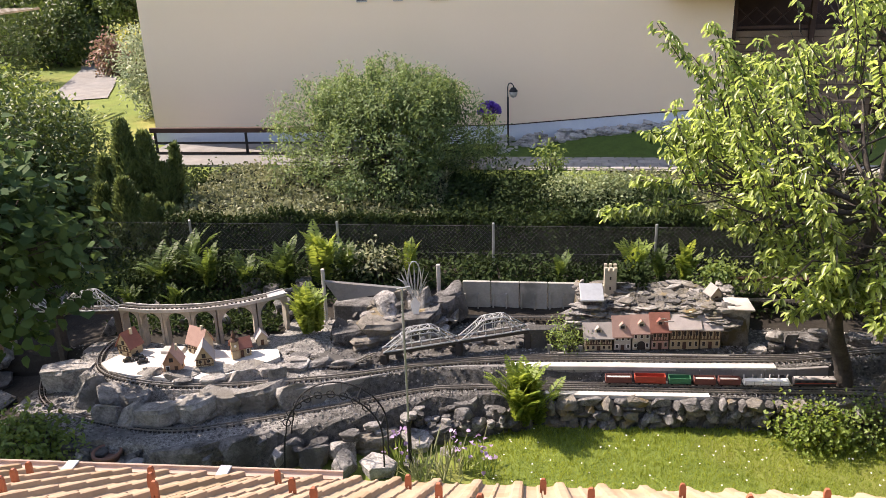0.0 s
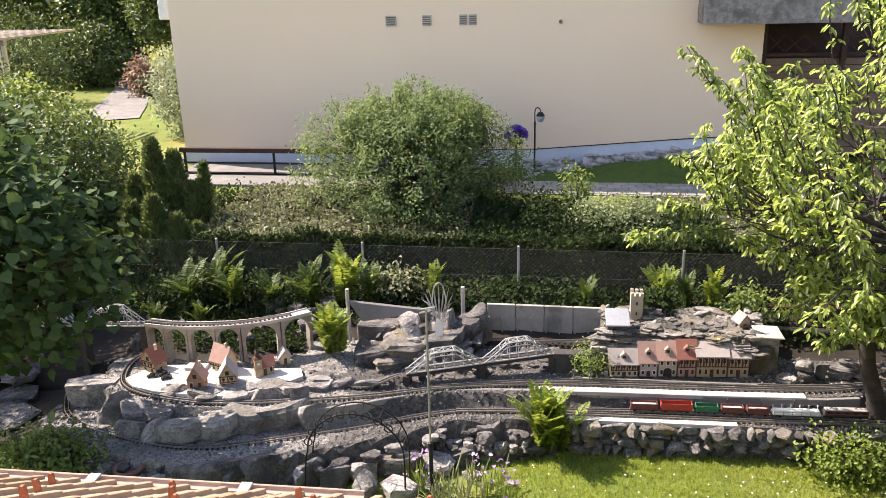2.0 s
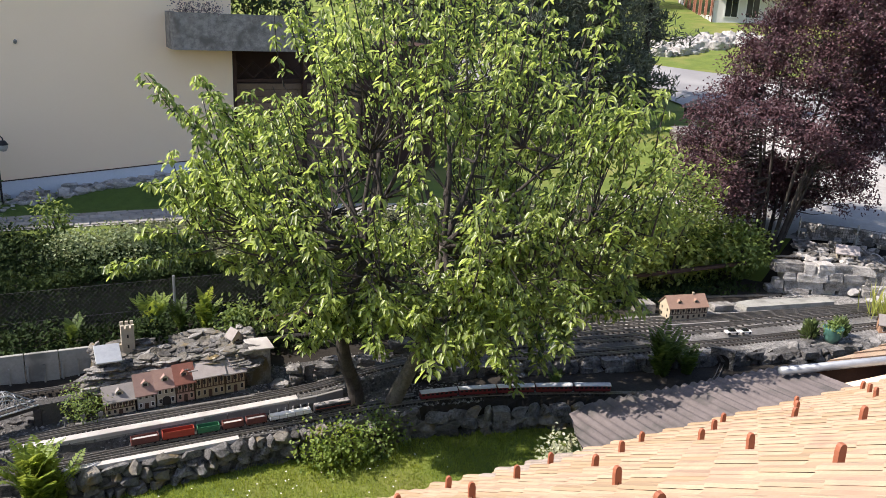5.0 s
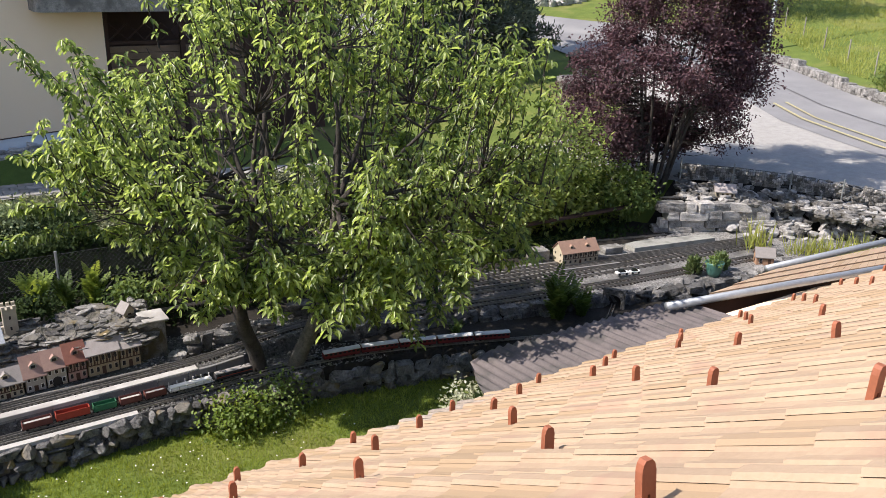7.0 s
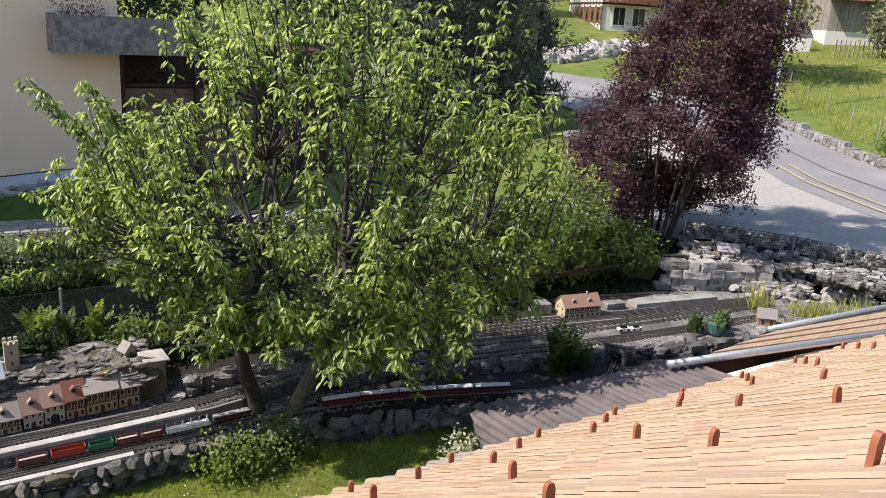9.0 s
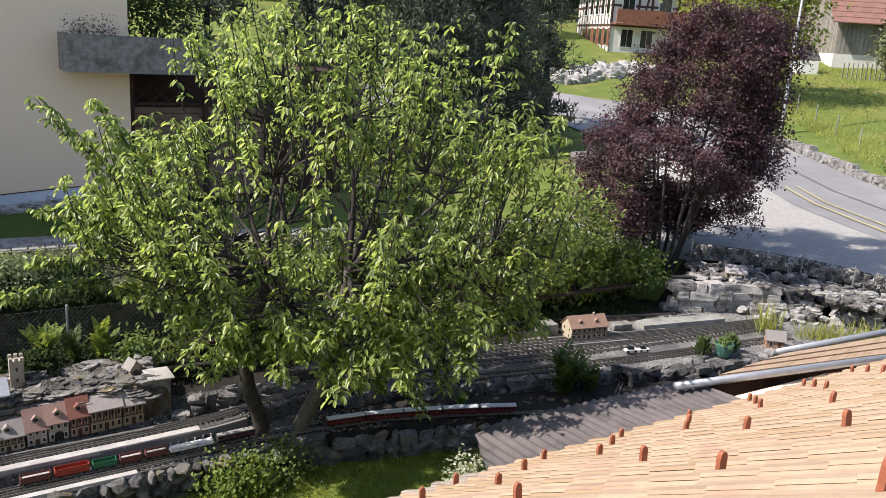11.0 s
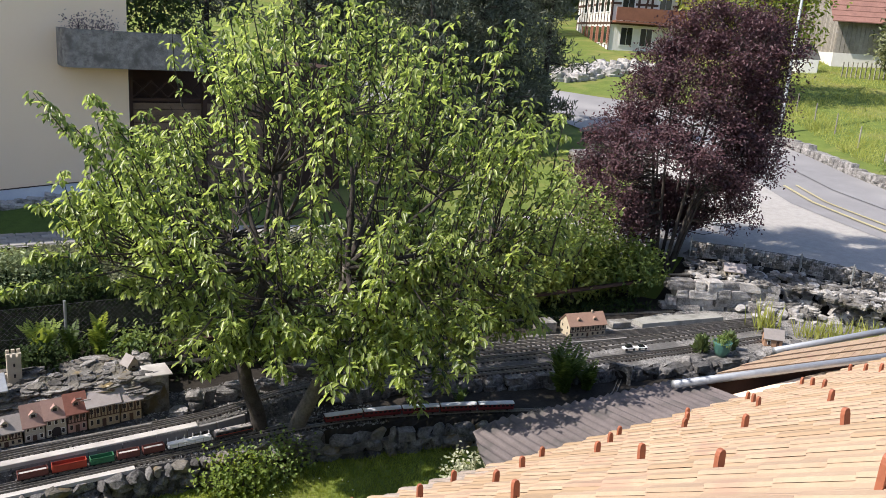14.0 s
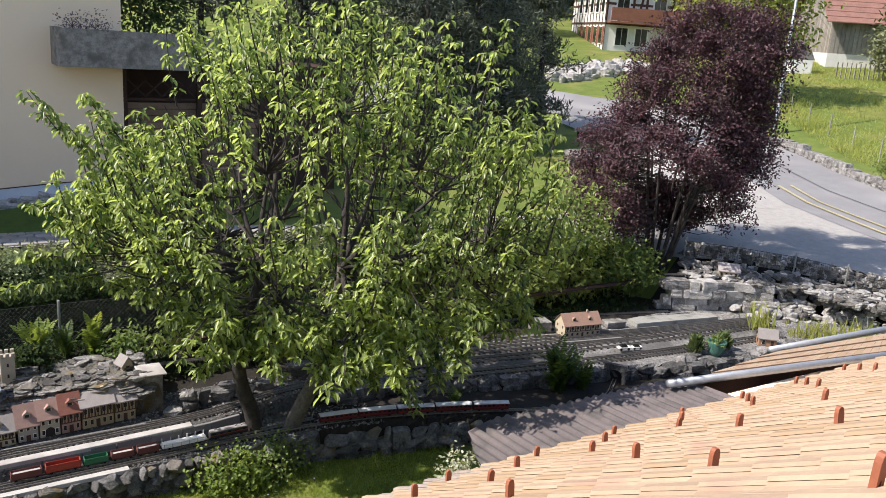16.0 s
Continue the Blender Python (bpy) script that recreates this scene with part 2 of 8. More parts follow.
# ---- mesh helpers ----
class Geo:
    """Vertices and faces of one mesh, gathered piece by piece. base: where the block being built has its origin."""
    base = (0.0, 0.0, 0.0)

    def __init__(self):
        self.v, self.f = [], []

    def add(self, verts, faces):
        n = len(self.v)
        self.v += [tuple(p) for p in verts]
        self.f += [tuple(n + i for i in face) for face in faces]
        return self

    def box(self, x0, y0, z0, x1, y1, z1, bevel=0.0, m=None):
        c = [(x, y, z) for x in (x0, x1) for y in (y0, y1) for z in (z0, z1)]
        if not bevel:
            verts, faces = c, [(0, 1, 3, 2), (4, 6, 7, 5), (0, 4, 5, 1), (2, 3, 7, 6), (0, 2, 6, 4), (1, 5, 7, 3)]
        else:
            mid = ((x0 + x1) / 2, (y0 + y1) / 2, (z0 + z1) / 2)
            verts = []
            for p in c:
                for axis in range(3):
                    verts.append(tuple(p[k] if k == axis else p[k] + math.copysign(bevel, mid[k] - p[k]) for k in range(3)))
            quads = [(0, (0, 1, 3, 2)), (0, (4, 6, 7, 5)), (1, (0, 4, 5, 1)), (1, (2, 3, 7, 6)), (2, (0, 2, 6, 4)), (2, (1, 5, 7, 3))]
            faces = [tuple(3 * i + axis for i in q) for axis, q in quads]
            for i in range(8):
                faces.append((3 * i, 3 * i + 1, 3 * i + 2))
                for axis, bit in enumerate((4, 2, 1)):
                    if not i & bit:
                        j, (a, b) = i | bit, [k for k in range(3) if k != axis]
                        faces.append((3 * i + a, 3 * j + a, 3 * j + b, 3 * i + b))
        if m is not None:
            verts = [m @ Vector(p) for p in verts]
        return self.add(verts, faces)

    def tube(self, pts, r, n=8, r1=None, cap=True):
        """A round bar along points, from radius r to r1."""
        pts = [Vector(p) for p in pts]
        verts, faces, r, r1 = [], [], float(r), float(r if r1 is None else r1)
        side = None
        for i, p in enumerate(pts):
            way = (pts[min(i + 1, len(pts) - 1)] - pts[max(i - 1, 0)]).normalized()
            if side is None:
                side = way.orthogonal().normalized()
            side = (side - way * side.dot(way)).normalized()
            other, rad = way.cross(side), r + (r1 - r) * i / max(1, len(pts) - 1)
            verts += [p + rad * (math.cos(a) * side + math.sin(a) * other) for a in (2 * math.pi * k / n for k in range(n))]
        for i in range(len(pts) - 1):
            faces += [(i * n + k, i * n + (k + 1) % n, (i + 1) * n + (k + 1) % n, (i + 1) * n + k) for k in range(n)]
        if cap:
            faces += [tuple(range(n - 1, -1, -1)), tuple((len(pts) - 1) * n + k for k in range(n))]
        return self.add(verts, faces)

    def prism(self, outline, m, depth):
        """A flat outline (x, y) pushed out by depth along z, laid by m."""
        n = len(outline)
        verts = [m @ Vector((x, y, z)) for z in (0, depth) for x, y in outline]
        faces = [tuple(range(n - 1, -1, -1)), tuple(range(n, 2 * n))]
        faces += [(k, (k + 1) % n, n + (k + 1) % n, n + k) for k in range(n)]
        return self.add(verts, faces)

    def sweep(self, rows):
        """A skin through rows of equally many points."""
        n = len(rows[0])
        faces = [(i * n + k, i * n + k + 1, (i + 1) * n + k + 1, (i + 1) * n + k) for i in range(len(rows) - 1) for k in range(n - 1)]
        return self.add([p for row in rows for p in row], faces)

    def lathe(self, profile, centre, n=16):
        rows = [[(centre[0] + r * math.cos(2 * math.pi * k / n), centre[1] + r * math.sin(2 * math.pi * k / n), centre[2] + z) for r, z in profile] for k in range(n + 1)]
        return self.sweep(rows)

    def mesh(self, name, smooth=False):
        me = bpy.data.meshes.new(name)
        me.from_pydata([(x + Geo.base[0], y + Geo.base[1], z + Geo.base[2]) for x, y, z in self.v] if any(Geo.base) else self.v, [], self.f)
        me.update()
        if smooth:
            me.shade_smooth()
        return me


def part(name, geo, material, parent=None, label="", smooth=False, kind=""):
    """Links a mesh as one object under a thing or a part."""
    me = geo if isinstance(geo, bpy.types.Mesh) else geo.mesh(name, smooth)
    if not me.materials:
        me.materials.append(material)
    ob = new(name, me)
    if parent is not None:
        ob.parent = parent
    return tagged(ob, label=label, kind=kind)


def thing(name, label, category, group="", kind="", at=None):
    ob = new(name)
    ob.empty_display_size = 0.1
    if at is not None:
        ob.matrix_world = at if isinstance(at, Matrix) else Matrix.Translation(at)
    return tagged(ob, label=label, category=category, group=group, kind=kind)


def solo(name, geo, material, label, category, group="", kind="", smooth=False):
    return tagged(part(name, geo, material, None, "", smooth), label=label, category=category, group=group, kind=kind)


def smoothstep(a, b, x):
    t = min(1.0, max(0.0, (x - a) / (b - a)))
    return t * t * (3 - 2 * t)


def along(knots, x):
    """Straight-line table look-up."""
    if x <= knots[0][0]:
        return knots[0][1]
    for (x0, y0), (x1, y1) in zip(knots, knots[1:]):
        if x <= x1:
            return y0 + (y1 - y0) * (x - x0) / (x1 - x0)
    return knots[-1][1]


def curve(pts, step=0.06):
    """A smooth line through points, cut at even steps."""
    p = [Vector(q) for q in pts]
    p = [2 * p[0] - p[1]] + p + [2 * p[-1] - p[-2]]
    fine = []
    for a, b, c, d in zip(p, p[1:], p[2:], p[3:]):
        for k in range(24):
            t = k / 24
            fine.append(0.5 * (2 * b + (c - a) * t + (2 * a - 5 * b + 4 * c - d) * t * t + (3 * b - a - 3 * c + d) * t ** 3))
    fine.append(p[-2])
    out, gone = [fine[0]], 0.0
    for a, b in zip(fine, fine[1:]):
        gone += (b - a).length
        if gone >= step:
            out.append(b)
            gone = 0.0
    return out


rng = np.random.default_rng(7)


def leaf_mesh(name, base, way, up, length, width, material, fold=0.25, shape="leaf"):
    """Many leaves as one mesh: arrays of base points, directions, upper sides, lengths and widths."""
    n = len(base)
    way = way / np.linalg.norm(way, axis=1, keepdims=True)
    side = np.cross(way, up)
    side /= np.linalg.norm(side, axis=1, keepdims=True) + 1e-9
    up = np.cross(side, way)
    length, width = np.broadcast_to(length, n)[:, None], np.broadcast_to(width, n)[:, None]
    if shape == "leaf":
        table = [(0, 0, 0), (0.3, 1, 1), (0.7, 0.85, 1.1), (1, 0, -0.5), (0.7, -0.85, 1.1), (0.3, -1, 1)]
        faces = np.array([[0, 1, 2, 3], [0, 3, 4, 5]])
    elif shape == "lobed":
        table = [(0, 0, 0), (0.05, 0.9, 0.6), (0.45, 1.1, 0.9), (1, 0, -0.6), (0.45, -1.1, 0.9), (0.05, -0.9, 0.6)]
        faces = np.array([[0, 1, 2, 3], [0, 3, 4, 5]])
    else:
        table = [(0, -0.7, 0), (0, 0.7, 0), (1, 0, -0.4)]
        faces = np.array([[0, 1, 2]])
    verts = np.stack([base + way * length * a + side * width * 0.5 * b + up * width * fold * c for a, b, c in table], 1).reshape(-1, 3)
    k = len(table)
    allf = (faces[None] + (np.arange(n) * k)[:, None, None]).reshape(-1, faces.shape[1])
    me = bpy.data.meshes.new(name)
    me.vertices.add(len(verts))
    me.vertices.foreach_set("co", verts.astype(np.float32).ravel())
    me.loops.add(allf.size)
    me.loops.foreach_set("vertex_index", allf.astype(np.int32).ravel())
    me.polygons.add(len(allf))
    me.polygons.foreach_set("loop_start", (np.arange(len(allf)) * faces.shape[1]).astype(np.int32))
    me.update(calc_edges=True)
    me.materials.append(material)
    return me


def rock_mesh(seed, cuts=7, rough=0.05, level=3):
    """A broken slab of unit size: a ball cut by steep planes and a flat top."""
    r = random.Random(seed)
    bm = bmesh.new()
    bmesh.ops.create_icosphere(bm, subdivisions=level, radius=1.0)
    planes = [(Vector((r.gauss(0, 0.3), r.gauss(0, 0.3), 1)).normalized(), r.uniform(0.5, 0.66)), (Vector((0, 0, -1)), 0.6)]
    for k in range(cuts):
        a = 6.283 * (k + r.uniform(-0.4, 0.4)) / cuts
        planes.append((Vector((math.cos(a), math.sin(a), r.gauss(0.1, 0.4))).normalized(), r.uniform(0.42, 0.8)))
    for v in bm.verts:
        for n, d in planes:
            over = v.co.dot(n) - d
            if over > 0:
                v.co -= n * over
        q = v.co + Vector((seed * 7, 0, 0))
        v.co *= 1.2 + rough * noise.noise(q * 2.5) + 0.05 * noise.noise(q * 6) + 0.03 * noise.noise(q * 13)
    me = bpy.data.meshes.new("rock")
    bm.to_mesh(me)
    bm.free()
    return me


def block_mesh(seed):
    """A roughly squared building stone of unit size."""
    bm = bmesh.new()
    bmesh.ops.create_cube(bm, size=1.6)
    bmesh.ops.subdivide_edges(bm, edges=bm.edges, cuts=3, use_grid_fill=True)
    for v in bm.verts:
        p = v.co.copy()
        v.co = p * (1 - 0.13 * max(0.0, p.length - 0.95)) * (1 + 0.10 * noise.noise(p * 1.1 + Vector((seed * 3.1, 0, 0))) + 0.06 * noise.noise(p * 3 + Vector((0, seed, 0))))
    me = bpy.data.meshes.new("block")
    bm.to_mesh(me)
    bm.free()
    return me


def slab_mesh(seed):
    """A flat-topped broken slab of unit size, with a ledge in its side."""
    r = random.Random(seed + 100)
    n = r.randrange(6, 10)
    angles = [6.283 * (k + r.uniform(-0.32, 0.32)) / n for k in range(n)]
    reach = [r.uniform(0.78, 1.12) for _ in angles]
    tilt = (r.gauss(0, 0.1), r.gauss(0, 0.1))
    geo, rows = Geo(), []
    for z, scale, loose in ((-0.75, 0.72, 0.04), (-0.15, 0.88, 0.06), (-0.02, r.uniform(0.80, 0.9), 0.05), (0.42, r.uniform(0.98, 1.06), 0.05), (0.62, 0.9, 0.04)):
        rows.append([(math.cos(a) * q * scale + r.gauss(0, loose), math.sin(a) * q * scale + r.gauss(0, loose), z + (tilt[0] * math.cos(a) + tilt[1] * math.sin(a)) * (z > 0) + r.gauss(0, 0.02)) for a, q in zip(angles, reach)])
    verts = [p for row in rows for p in row] + [(0, 0, 0.63 + r.gauss(0, 0.03))]
    faces = [(i * n + k, i * n + (k + 1) % n, (i + 1) * n + (k + 1) % n, (i + 1) * n + k) for i in range(len(rows) - 1) for k in range(n)]
    faces += [((len(rows) - 1) * n + k, (len(rows) - 1) * n + (k + 1) % n, len(verts) - 1) for k in range(n)]
    return geo.add(verts, faces).mesh("slab")


ROCKS = [rock_mesh(s) for s in range(14)] + [block_mesh(s) for s in range(8)] + [slab_mesh(s) for s in range(14)]
ROCKS_BY_MAT = {}


def rock(x, y, z, sx, sy, sz, turn, material, seed, name="rock", parent=None, label="", category="", group="", tilt=0.0):
    """One stone that rests at height z; sizes are full widths."""
    key = (seed % len(ROCKS), material.name)
    if key not in ROCKS_BY_MAT:
        ROCKS_BY_MAT[key] = ROCKS[seed % len(ROCKS)].copy()
        ROCKS_BY_MAT[key].materials.append(material)
    ob = new(name, ROCKS_BY_MAT[key])
    ob.matrix_world = Matrix.Translation((x, y, z + sz * 0.36)) @ pose(0, 0, 0, tilt, tilt * 0.6, turn) @ Matrix.Diagonal((sx * 0.62, sy * 0.62, sz * 0.62, 1))
    if parent is not None:
        ob.parent = parent
    return tagged(ob, label=label, category=category, group=group)


# ---- ground ----
FRONT = [(-12, 9.0), (-7.8, 9.05), (-6.7, 8.8), (-5.1, 8.6), (-3.3, 9.25), (-1.9, 9.97), (-0.9, 10.07), (0.0, 10.12), (2.0, 10.2), (4.4, 10.2), (6.0, 9.92), (8.3, 9.2), (9.5, 8.9), (20, 8.3)]
UPPER = [(-7.4, 10.8), (-7.0, 9.95), (-6.15, 9.62), (-5.05, 9.56), (-4.25, 9.74), (-3.35, 9.88), (-2.0, 10.36), (0.0, 10.56), (2.9, 10.7), (4.4, 11.1), (6.0, 11.0), (8.1, 10.4), (10, 10.0), (12.8, 9.5), (14, 9.4), (20, 8.6)]


FAR = [(20, 0.0), (30, 0.45), (38, 0.85), (50, 2.2), (58, 3.2), (66, 4.1), (90, 6.5), (400, 22)]


def terrain(x, y):
    """Height of the natural ground: lawn 0, bank behind the fence, rising fields beyond the road."""
    z = 0.78 * smoothstep(10.8, 12.9, y) + 0.82 * smoothstep(13.7, 17.6, y)
    z = z * (1 - smoothstep(12.5, 14.5, x)) + smoothstep(12.5, 14.5, x) * (0.55 + 0.95 * smoothstep(-0.3, 2.2, (x - 14.7) * 0.65 + (y - 11.4) * 0.76))
    z += 0.14 * smoothstep(8.6, 9.8, y) * (1 - smoothstep(10.6, 11.4, y)) * smoothstep(-1.4, -0.4, x) * (1 - smoothstep(8, 10, x))
    d = math.hypot(x, y)
    far = smoothstep(8, 20, x) * along(FAR, d) + (1 - smoothstep(8, 20, x)) * 8 * smoothstep(45, 400, d)
    return z + far + 0.03 * noise.noise((x * 0.4, y * 0.4, 0)) * smoothstep(0, 4, abs(y - 18.3))


def low_level(x):
    """Height of the lower track, which climbs towards the station."""
    return 0.475 + 0.095 * smoothstep(-3.5, -0.8, x)


def bed_height(x, y):
    """Height of the railway's raised bed, with its steps of rock."""
    f, u = along(FRONT, x), along(UPPER, x)
    low = low_level(x) - 0.015
    z = low * smoothstep(f - 0.10, f + 0.06, y) + (0.75 - low) * smoothstep(u - 0.06, u + 0.05, y)
    if x < -7:
        z -= 0.25 * smoothstep(-7, -8.5, x)
    bump = noise.noise((x * 2.1, y * 2.1, 3)) * 0.03 + noise.noise((x * 7, y * 7, 5)) * 0.012
    z += bump * smoothstep(f - 0.2, f, y) * 0.6
    back = smoothstep(11.9, 12.7, y) * (0.2 + 0.18 * noise.noise((x * 0.9, y * 0.9, 9)))
    return z + max(0.0, back) * (1 - smoothstep(6, 9, x))


def axis(lo, hi, fine0, fine1, fine, ratio=1.35):
    out = list(np.arange(fine0, fine1 + 1e-6, fine))
    step, v = fine, fine0
    while v > lo:
        step *= ratio
        v -= step
        out.insert(0, v)
    step, v = fine, out[-1]
    while v < hi:
        step *= ratio
        v += step
        out.append(v)
    return out


gx_, gy_ = axis(-900, 1200, -16, 36, 0.5), axis(-300, 1500, -4, 46, 0.5)
g = Geo().sweep([[(x, y, terrain(x, y)) for x in gx_] for y in gy_])
ground = solo("ground", g, M_GRASS, "mown grass and soil of the gardens and fields", "ground", kind="structure", smooth=True)
bx_, by_ = np.arange(-13, 18.01, 0.1), np.arange(7.8, 11.96, 0.07)
g = Geo().sweep([[(x, y, bed_height(x, y)) for x in bx_] for y in by_])
bed = solo("railway_bed", g, M_GRAVEL, "stepped grey gravel and rock bed of the garden railway", "gravel bed", kind="structure", smooth=False)
bed.data.materials.append(M_SOIL_SHADE)
bed.data.materials.append(M_GRAVEL_SHADE)
bed.data.materials.append(M_GRAVEL_L)
for f in bed.data.polygons:
    # soil tone paints the shade behind the viaduct and at the left end
    if (f.center.x < -4.4 and f.center.y > along([(-7, 10.95), (-5.5, 10.97), (-4.4, 11.4)], f.center.x)) or f.center.x < -7.6 + 0.35 * math.sin(3 * f.center.y):
        f.material_index = 1
    elif f.center.x < -3.4 + 0.4 * math.sin(4 * f.center.y):
        f.material_index = 3
    # darker tones paint the cherry's shade, paler gravel the sunlit yard
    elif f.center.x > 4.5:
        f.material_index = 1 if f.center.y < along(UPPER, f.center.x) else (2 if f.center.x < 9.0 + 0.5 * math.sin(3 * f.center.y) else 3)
back_ = np.arange(by_[-1], 13.9, 0.09)
g = Geo().sweep([[(x, y, bed_height(x, y) if y < 13.75 else 0.4) for x in bx_] for y in back_])
solo("planting_strip", g, M_SOIL_SHADE, "dark soil strip with weeds below the fence", "soil", kind="structure", smooth=False)

# the road beyond the garden, its far kerb wall and its markings
def sheet(name, left, right, material, lift, label, category, parent=None, n=40, kind="structure"):
    """A strip of surface between two plan lines, laid on the ground."""
    rows = []
    for i in range(n + 1):
        t = i / n
        a, b = Vector((along([(k / (len(left) - 1), p[0]) for k, p in enumerate(left)], t), along([(k / (len(left) - 1), p[1]) for k, p in enumerate(left)], t))), Vector((along([(k / (len(right) - 1), p[0]) for k, p in enumerate(right)], t), along([(k / (len(right) - 1), p[1]) for k, p in enumerate(right)], t)))
        rows.append([(*(a + (b - a) * s / 10), terrain(*(a + (b - a) * s / 10)) + lift) for s in range(11)])
    return solo(name, Geo().sweep(rows), material, label, category, kind=kind, smooth=True)


NEAR_EDGE = [(18.9, -6), (20.4, 4), (20.9, 11.0), (22.3, 15.8), (24.6, 19.6), (26.6, 23.6), (27.1, 27.6), (26.2, 31.6), (23.0, 34.8), (17, 37), (8, 39)]
FAR_EDGE = [(24.2, -6), (25.0, 5), (27.0, 15.2), (28.5, 18.2), (30.4, 21.4), (31.5, 24.6), (32.0, 28.6), (31.6, 33.0), (29.2, 37.4), (22, 41), (10, 43)]
sheet("road", NEAR_EDGE, FAR_EDGE, M_ASPHALT, 0.07, "grey asphalt road past the garden", "road", n=110)
sheet("pavement", [(12.0, 14.8), (14.5, 13.8), (17.0, 11.9), (18.3, 10.0), (18.8, 4), (18.9, -6)], [(12.4, 17.4), (17.0, 17.5), (21.4, 20.0), (23.0, 15.7), (21.5, 11.0), (20.8, -6)], M_PAVING, 0.06, "pale asphalt forecourt beside the road", "pavement", n=60)
sheet("pavement", [(17.0, 17.5), (19.5, 19.6), (22.6, 23.4), (24.6, 27.8), (25.0, 31.0)], [(21.6, 15.4), (23.8, 17.0), (26.2, 21.0), (27.8, 26.0), (27.4, 31.0)], M_PAVING, 0.064, "pale asphalt verge of the road", "pavement", n=60)
side_road = sheet("side_road", [(12, 15), (4, 17.7), (-2, 17.85), (-6, 17.9)], [(12, 16.9), (4, 18.8), (-2, 18.9), (-6, 18.9)], M_PAVING, 0.05, "grey paved garden path along the house", "path")
for u, v in ((0.0, 0.12), (0.5, 0.6)):
    line = [(21.0, 6), (21.9, 12.4), (23.0, 15.6), (24.2, 17.6)]
    sheet("road_line", [(x + u, y - 0.2 * u) for x, y in line], [(x + v, y - 0.2 * v) for x, y in line], M_YELLOW, 0.10, "worn yellow road marking", "road marking")
line = [(22.6, 4), (23.9, 12.4), (25.4, 16.6), (27.6, 20.4), (29.4, 24.2), (29.8, 28.2)]
sheet("road_seam", line, [(x + 0.05, y - 0.02) for x, y in line], M_SEAM, 0.085, "dark tarred seam along the road", "road seam", n=60)
sheet("corner_bed", [(13.6, 12.7), (15.4, 13.5), (17.5, 12.3), (18.9, 10.2)], [(13.0, 11.4), (15.0, 11.0), (16.2, 9.8), (17.2, 8.6)], M_SOIL_SHADE, 0.03, "dark stony soil in the garden corner", "soil")
solo("light_well", Geo().box(-10.2, 19.15, 1.2, -3.9, 20.68, 1.66, 0.01), M_CONC, "grey concrete strip between railing and house", "paving", kind="structure")


# ---- the house's own tiled roof in the foreground ----
TILE_W, TILE_L, SLOPE = 0.3283, 0.334, math.atan(0.62)
EAVE_Y, EAVE_Z = 5.86, 6.4 - 0.505 - 0.62 * 5.86


# the house stands a little askew to the garden fence
SWING = Matrix.Translation((3.6, EAVE_Y, 0)) @ Matrix.Rotation(radians(1.3), 4, "Z") @ Matrix.Translation((-3.6, -EAVE_Y, 0))


def on_roof(x, s):
    """The point x along the eave, s up the slope."""
    return Vector((x, EAVE_Y - s * math.cos(SLOPE), EAVE_Z + s * math.sin(SLOPE)))


def tile_geo(geo, m):
    prof = [(-0.166, 0.028), (-0.152, 0.043), (-0.108, 0.046), (-0.088, 0.041), (-0.078, 0.008), (-0.03, 0.003), (0.018, 0.004), (0.03, 0.017), (0.048, 0.017), (0.058, 0.005), (0.112, 0.004), (0.150, 0.012), (0.166, 0.026)]
    top = [[m @ Vector((x, y, z + lift)) for x, z in prof] for y, lift in ((-0.03, 0.013), (TILE_L, 0.0))]
    edge = [m @ Vector((x, -0.03, z + 0.008)) for x, z in prof]
    geo.sweep([edge, top[0], top[1]])


ROOF_X0, COURSES = -7.0, 19
COLS = 66
lean = pose(0, 0, 0, math.degrees(SLOPE), 0, 180)
house_roof = thing("tiled_roof", "sunlit peach-coloured clay pantile roof with red snow guards", "roof", kind="structure", at=SWING)
one = Geo()
tile_geo(one, Matrix())
tile_mesh = one.mesh("tile")
tile_mesh.materials.append(M_TILE)
rest, grey, single = Geo(), Geo(), 0
roof_turn = Matrix(((1, 0, 0), (0, -math.cos(SLOPE), math.sin(SLOPE)), (0, math.sin(SLOPE), math.cos(SLOPE)))).to_4x4()
jit = random.Random(3)
TILE_PLACES = []
for j in range(COURSES):
    for i in range(COLS):
        p = on_roof(ROOF_X0 + i * TILE_W, j * TILE_L)
        m = Matrix.Translation(p) @ roof_turn @ pose(0, jit.uniform(-0.002, 0.002), jit.uniform(-0.001, 0.002), 0, 0, jit.uniform(-0.3, 0.3))
        if 8 <= j <= 14 and 2.0 < p.x < 9.0 and single < 290:
            single += 1
            TILE_PLACES.append(SWING @ m)
        else:
            tile_geo(grey if j < 2 and 3.3 < p.x + 0.15 * j < 4.25 else rest, m)
part("tile_field", rest, M_TILE_J, house_roof, kind="stuff")
part("weathered_tiles", grey, M_TILE_G, house_roof, "grey lichen-stained tiles", kind="stuff")
deck = Geo()
a, b = on_roof(ROOF_X0, -0.02), on_roof(ROOF_X0 + COLS * TILE_W, COURSES * TILE_L)
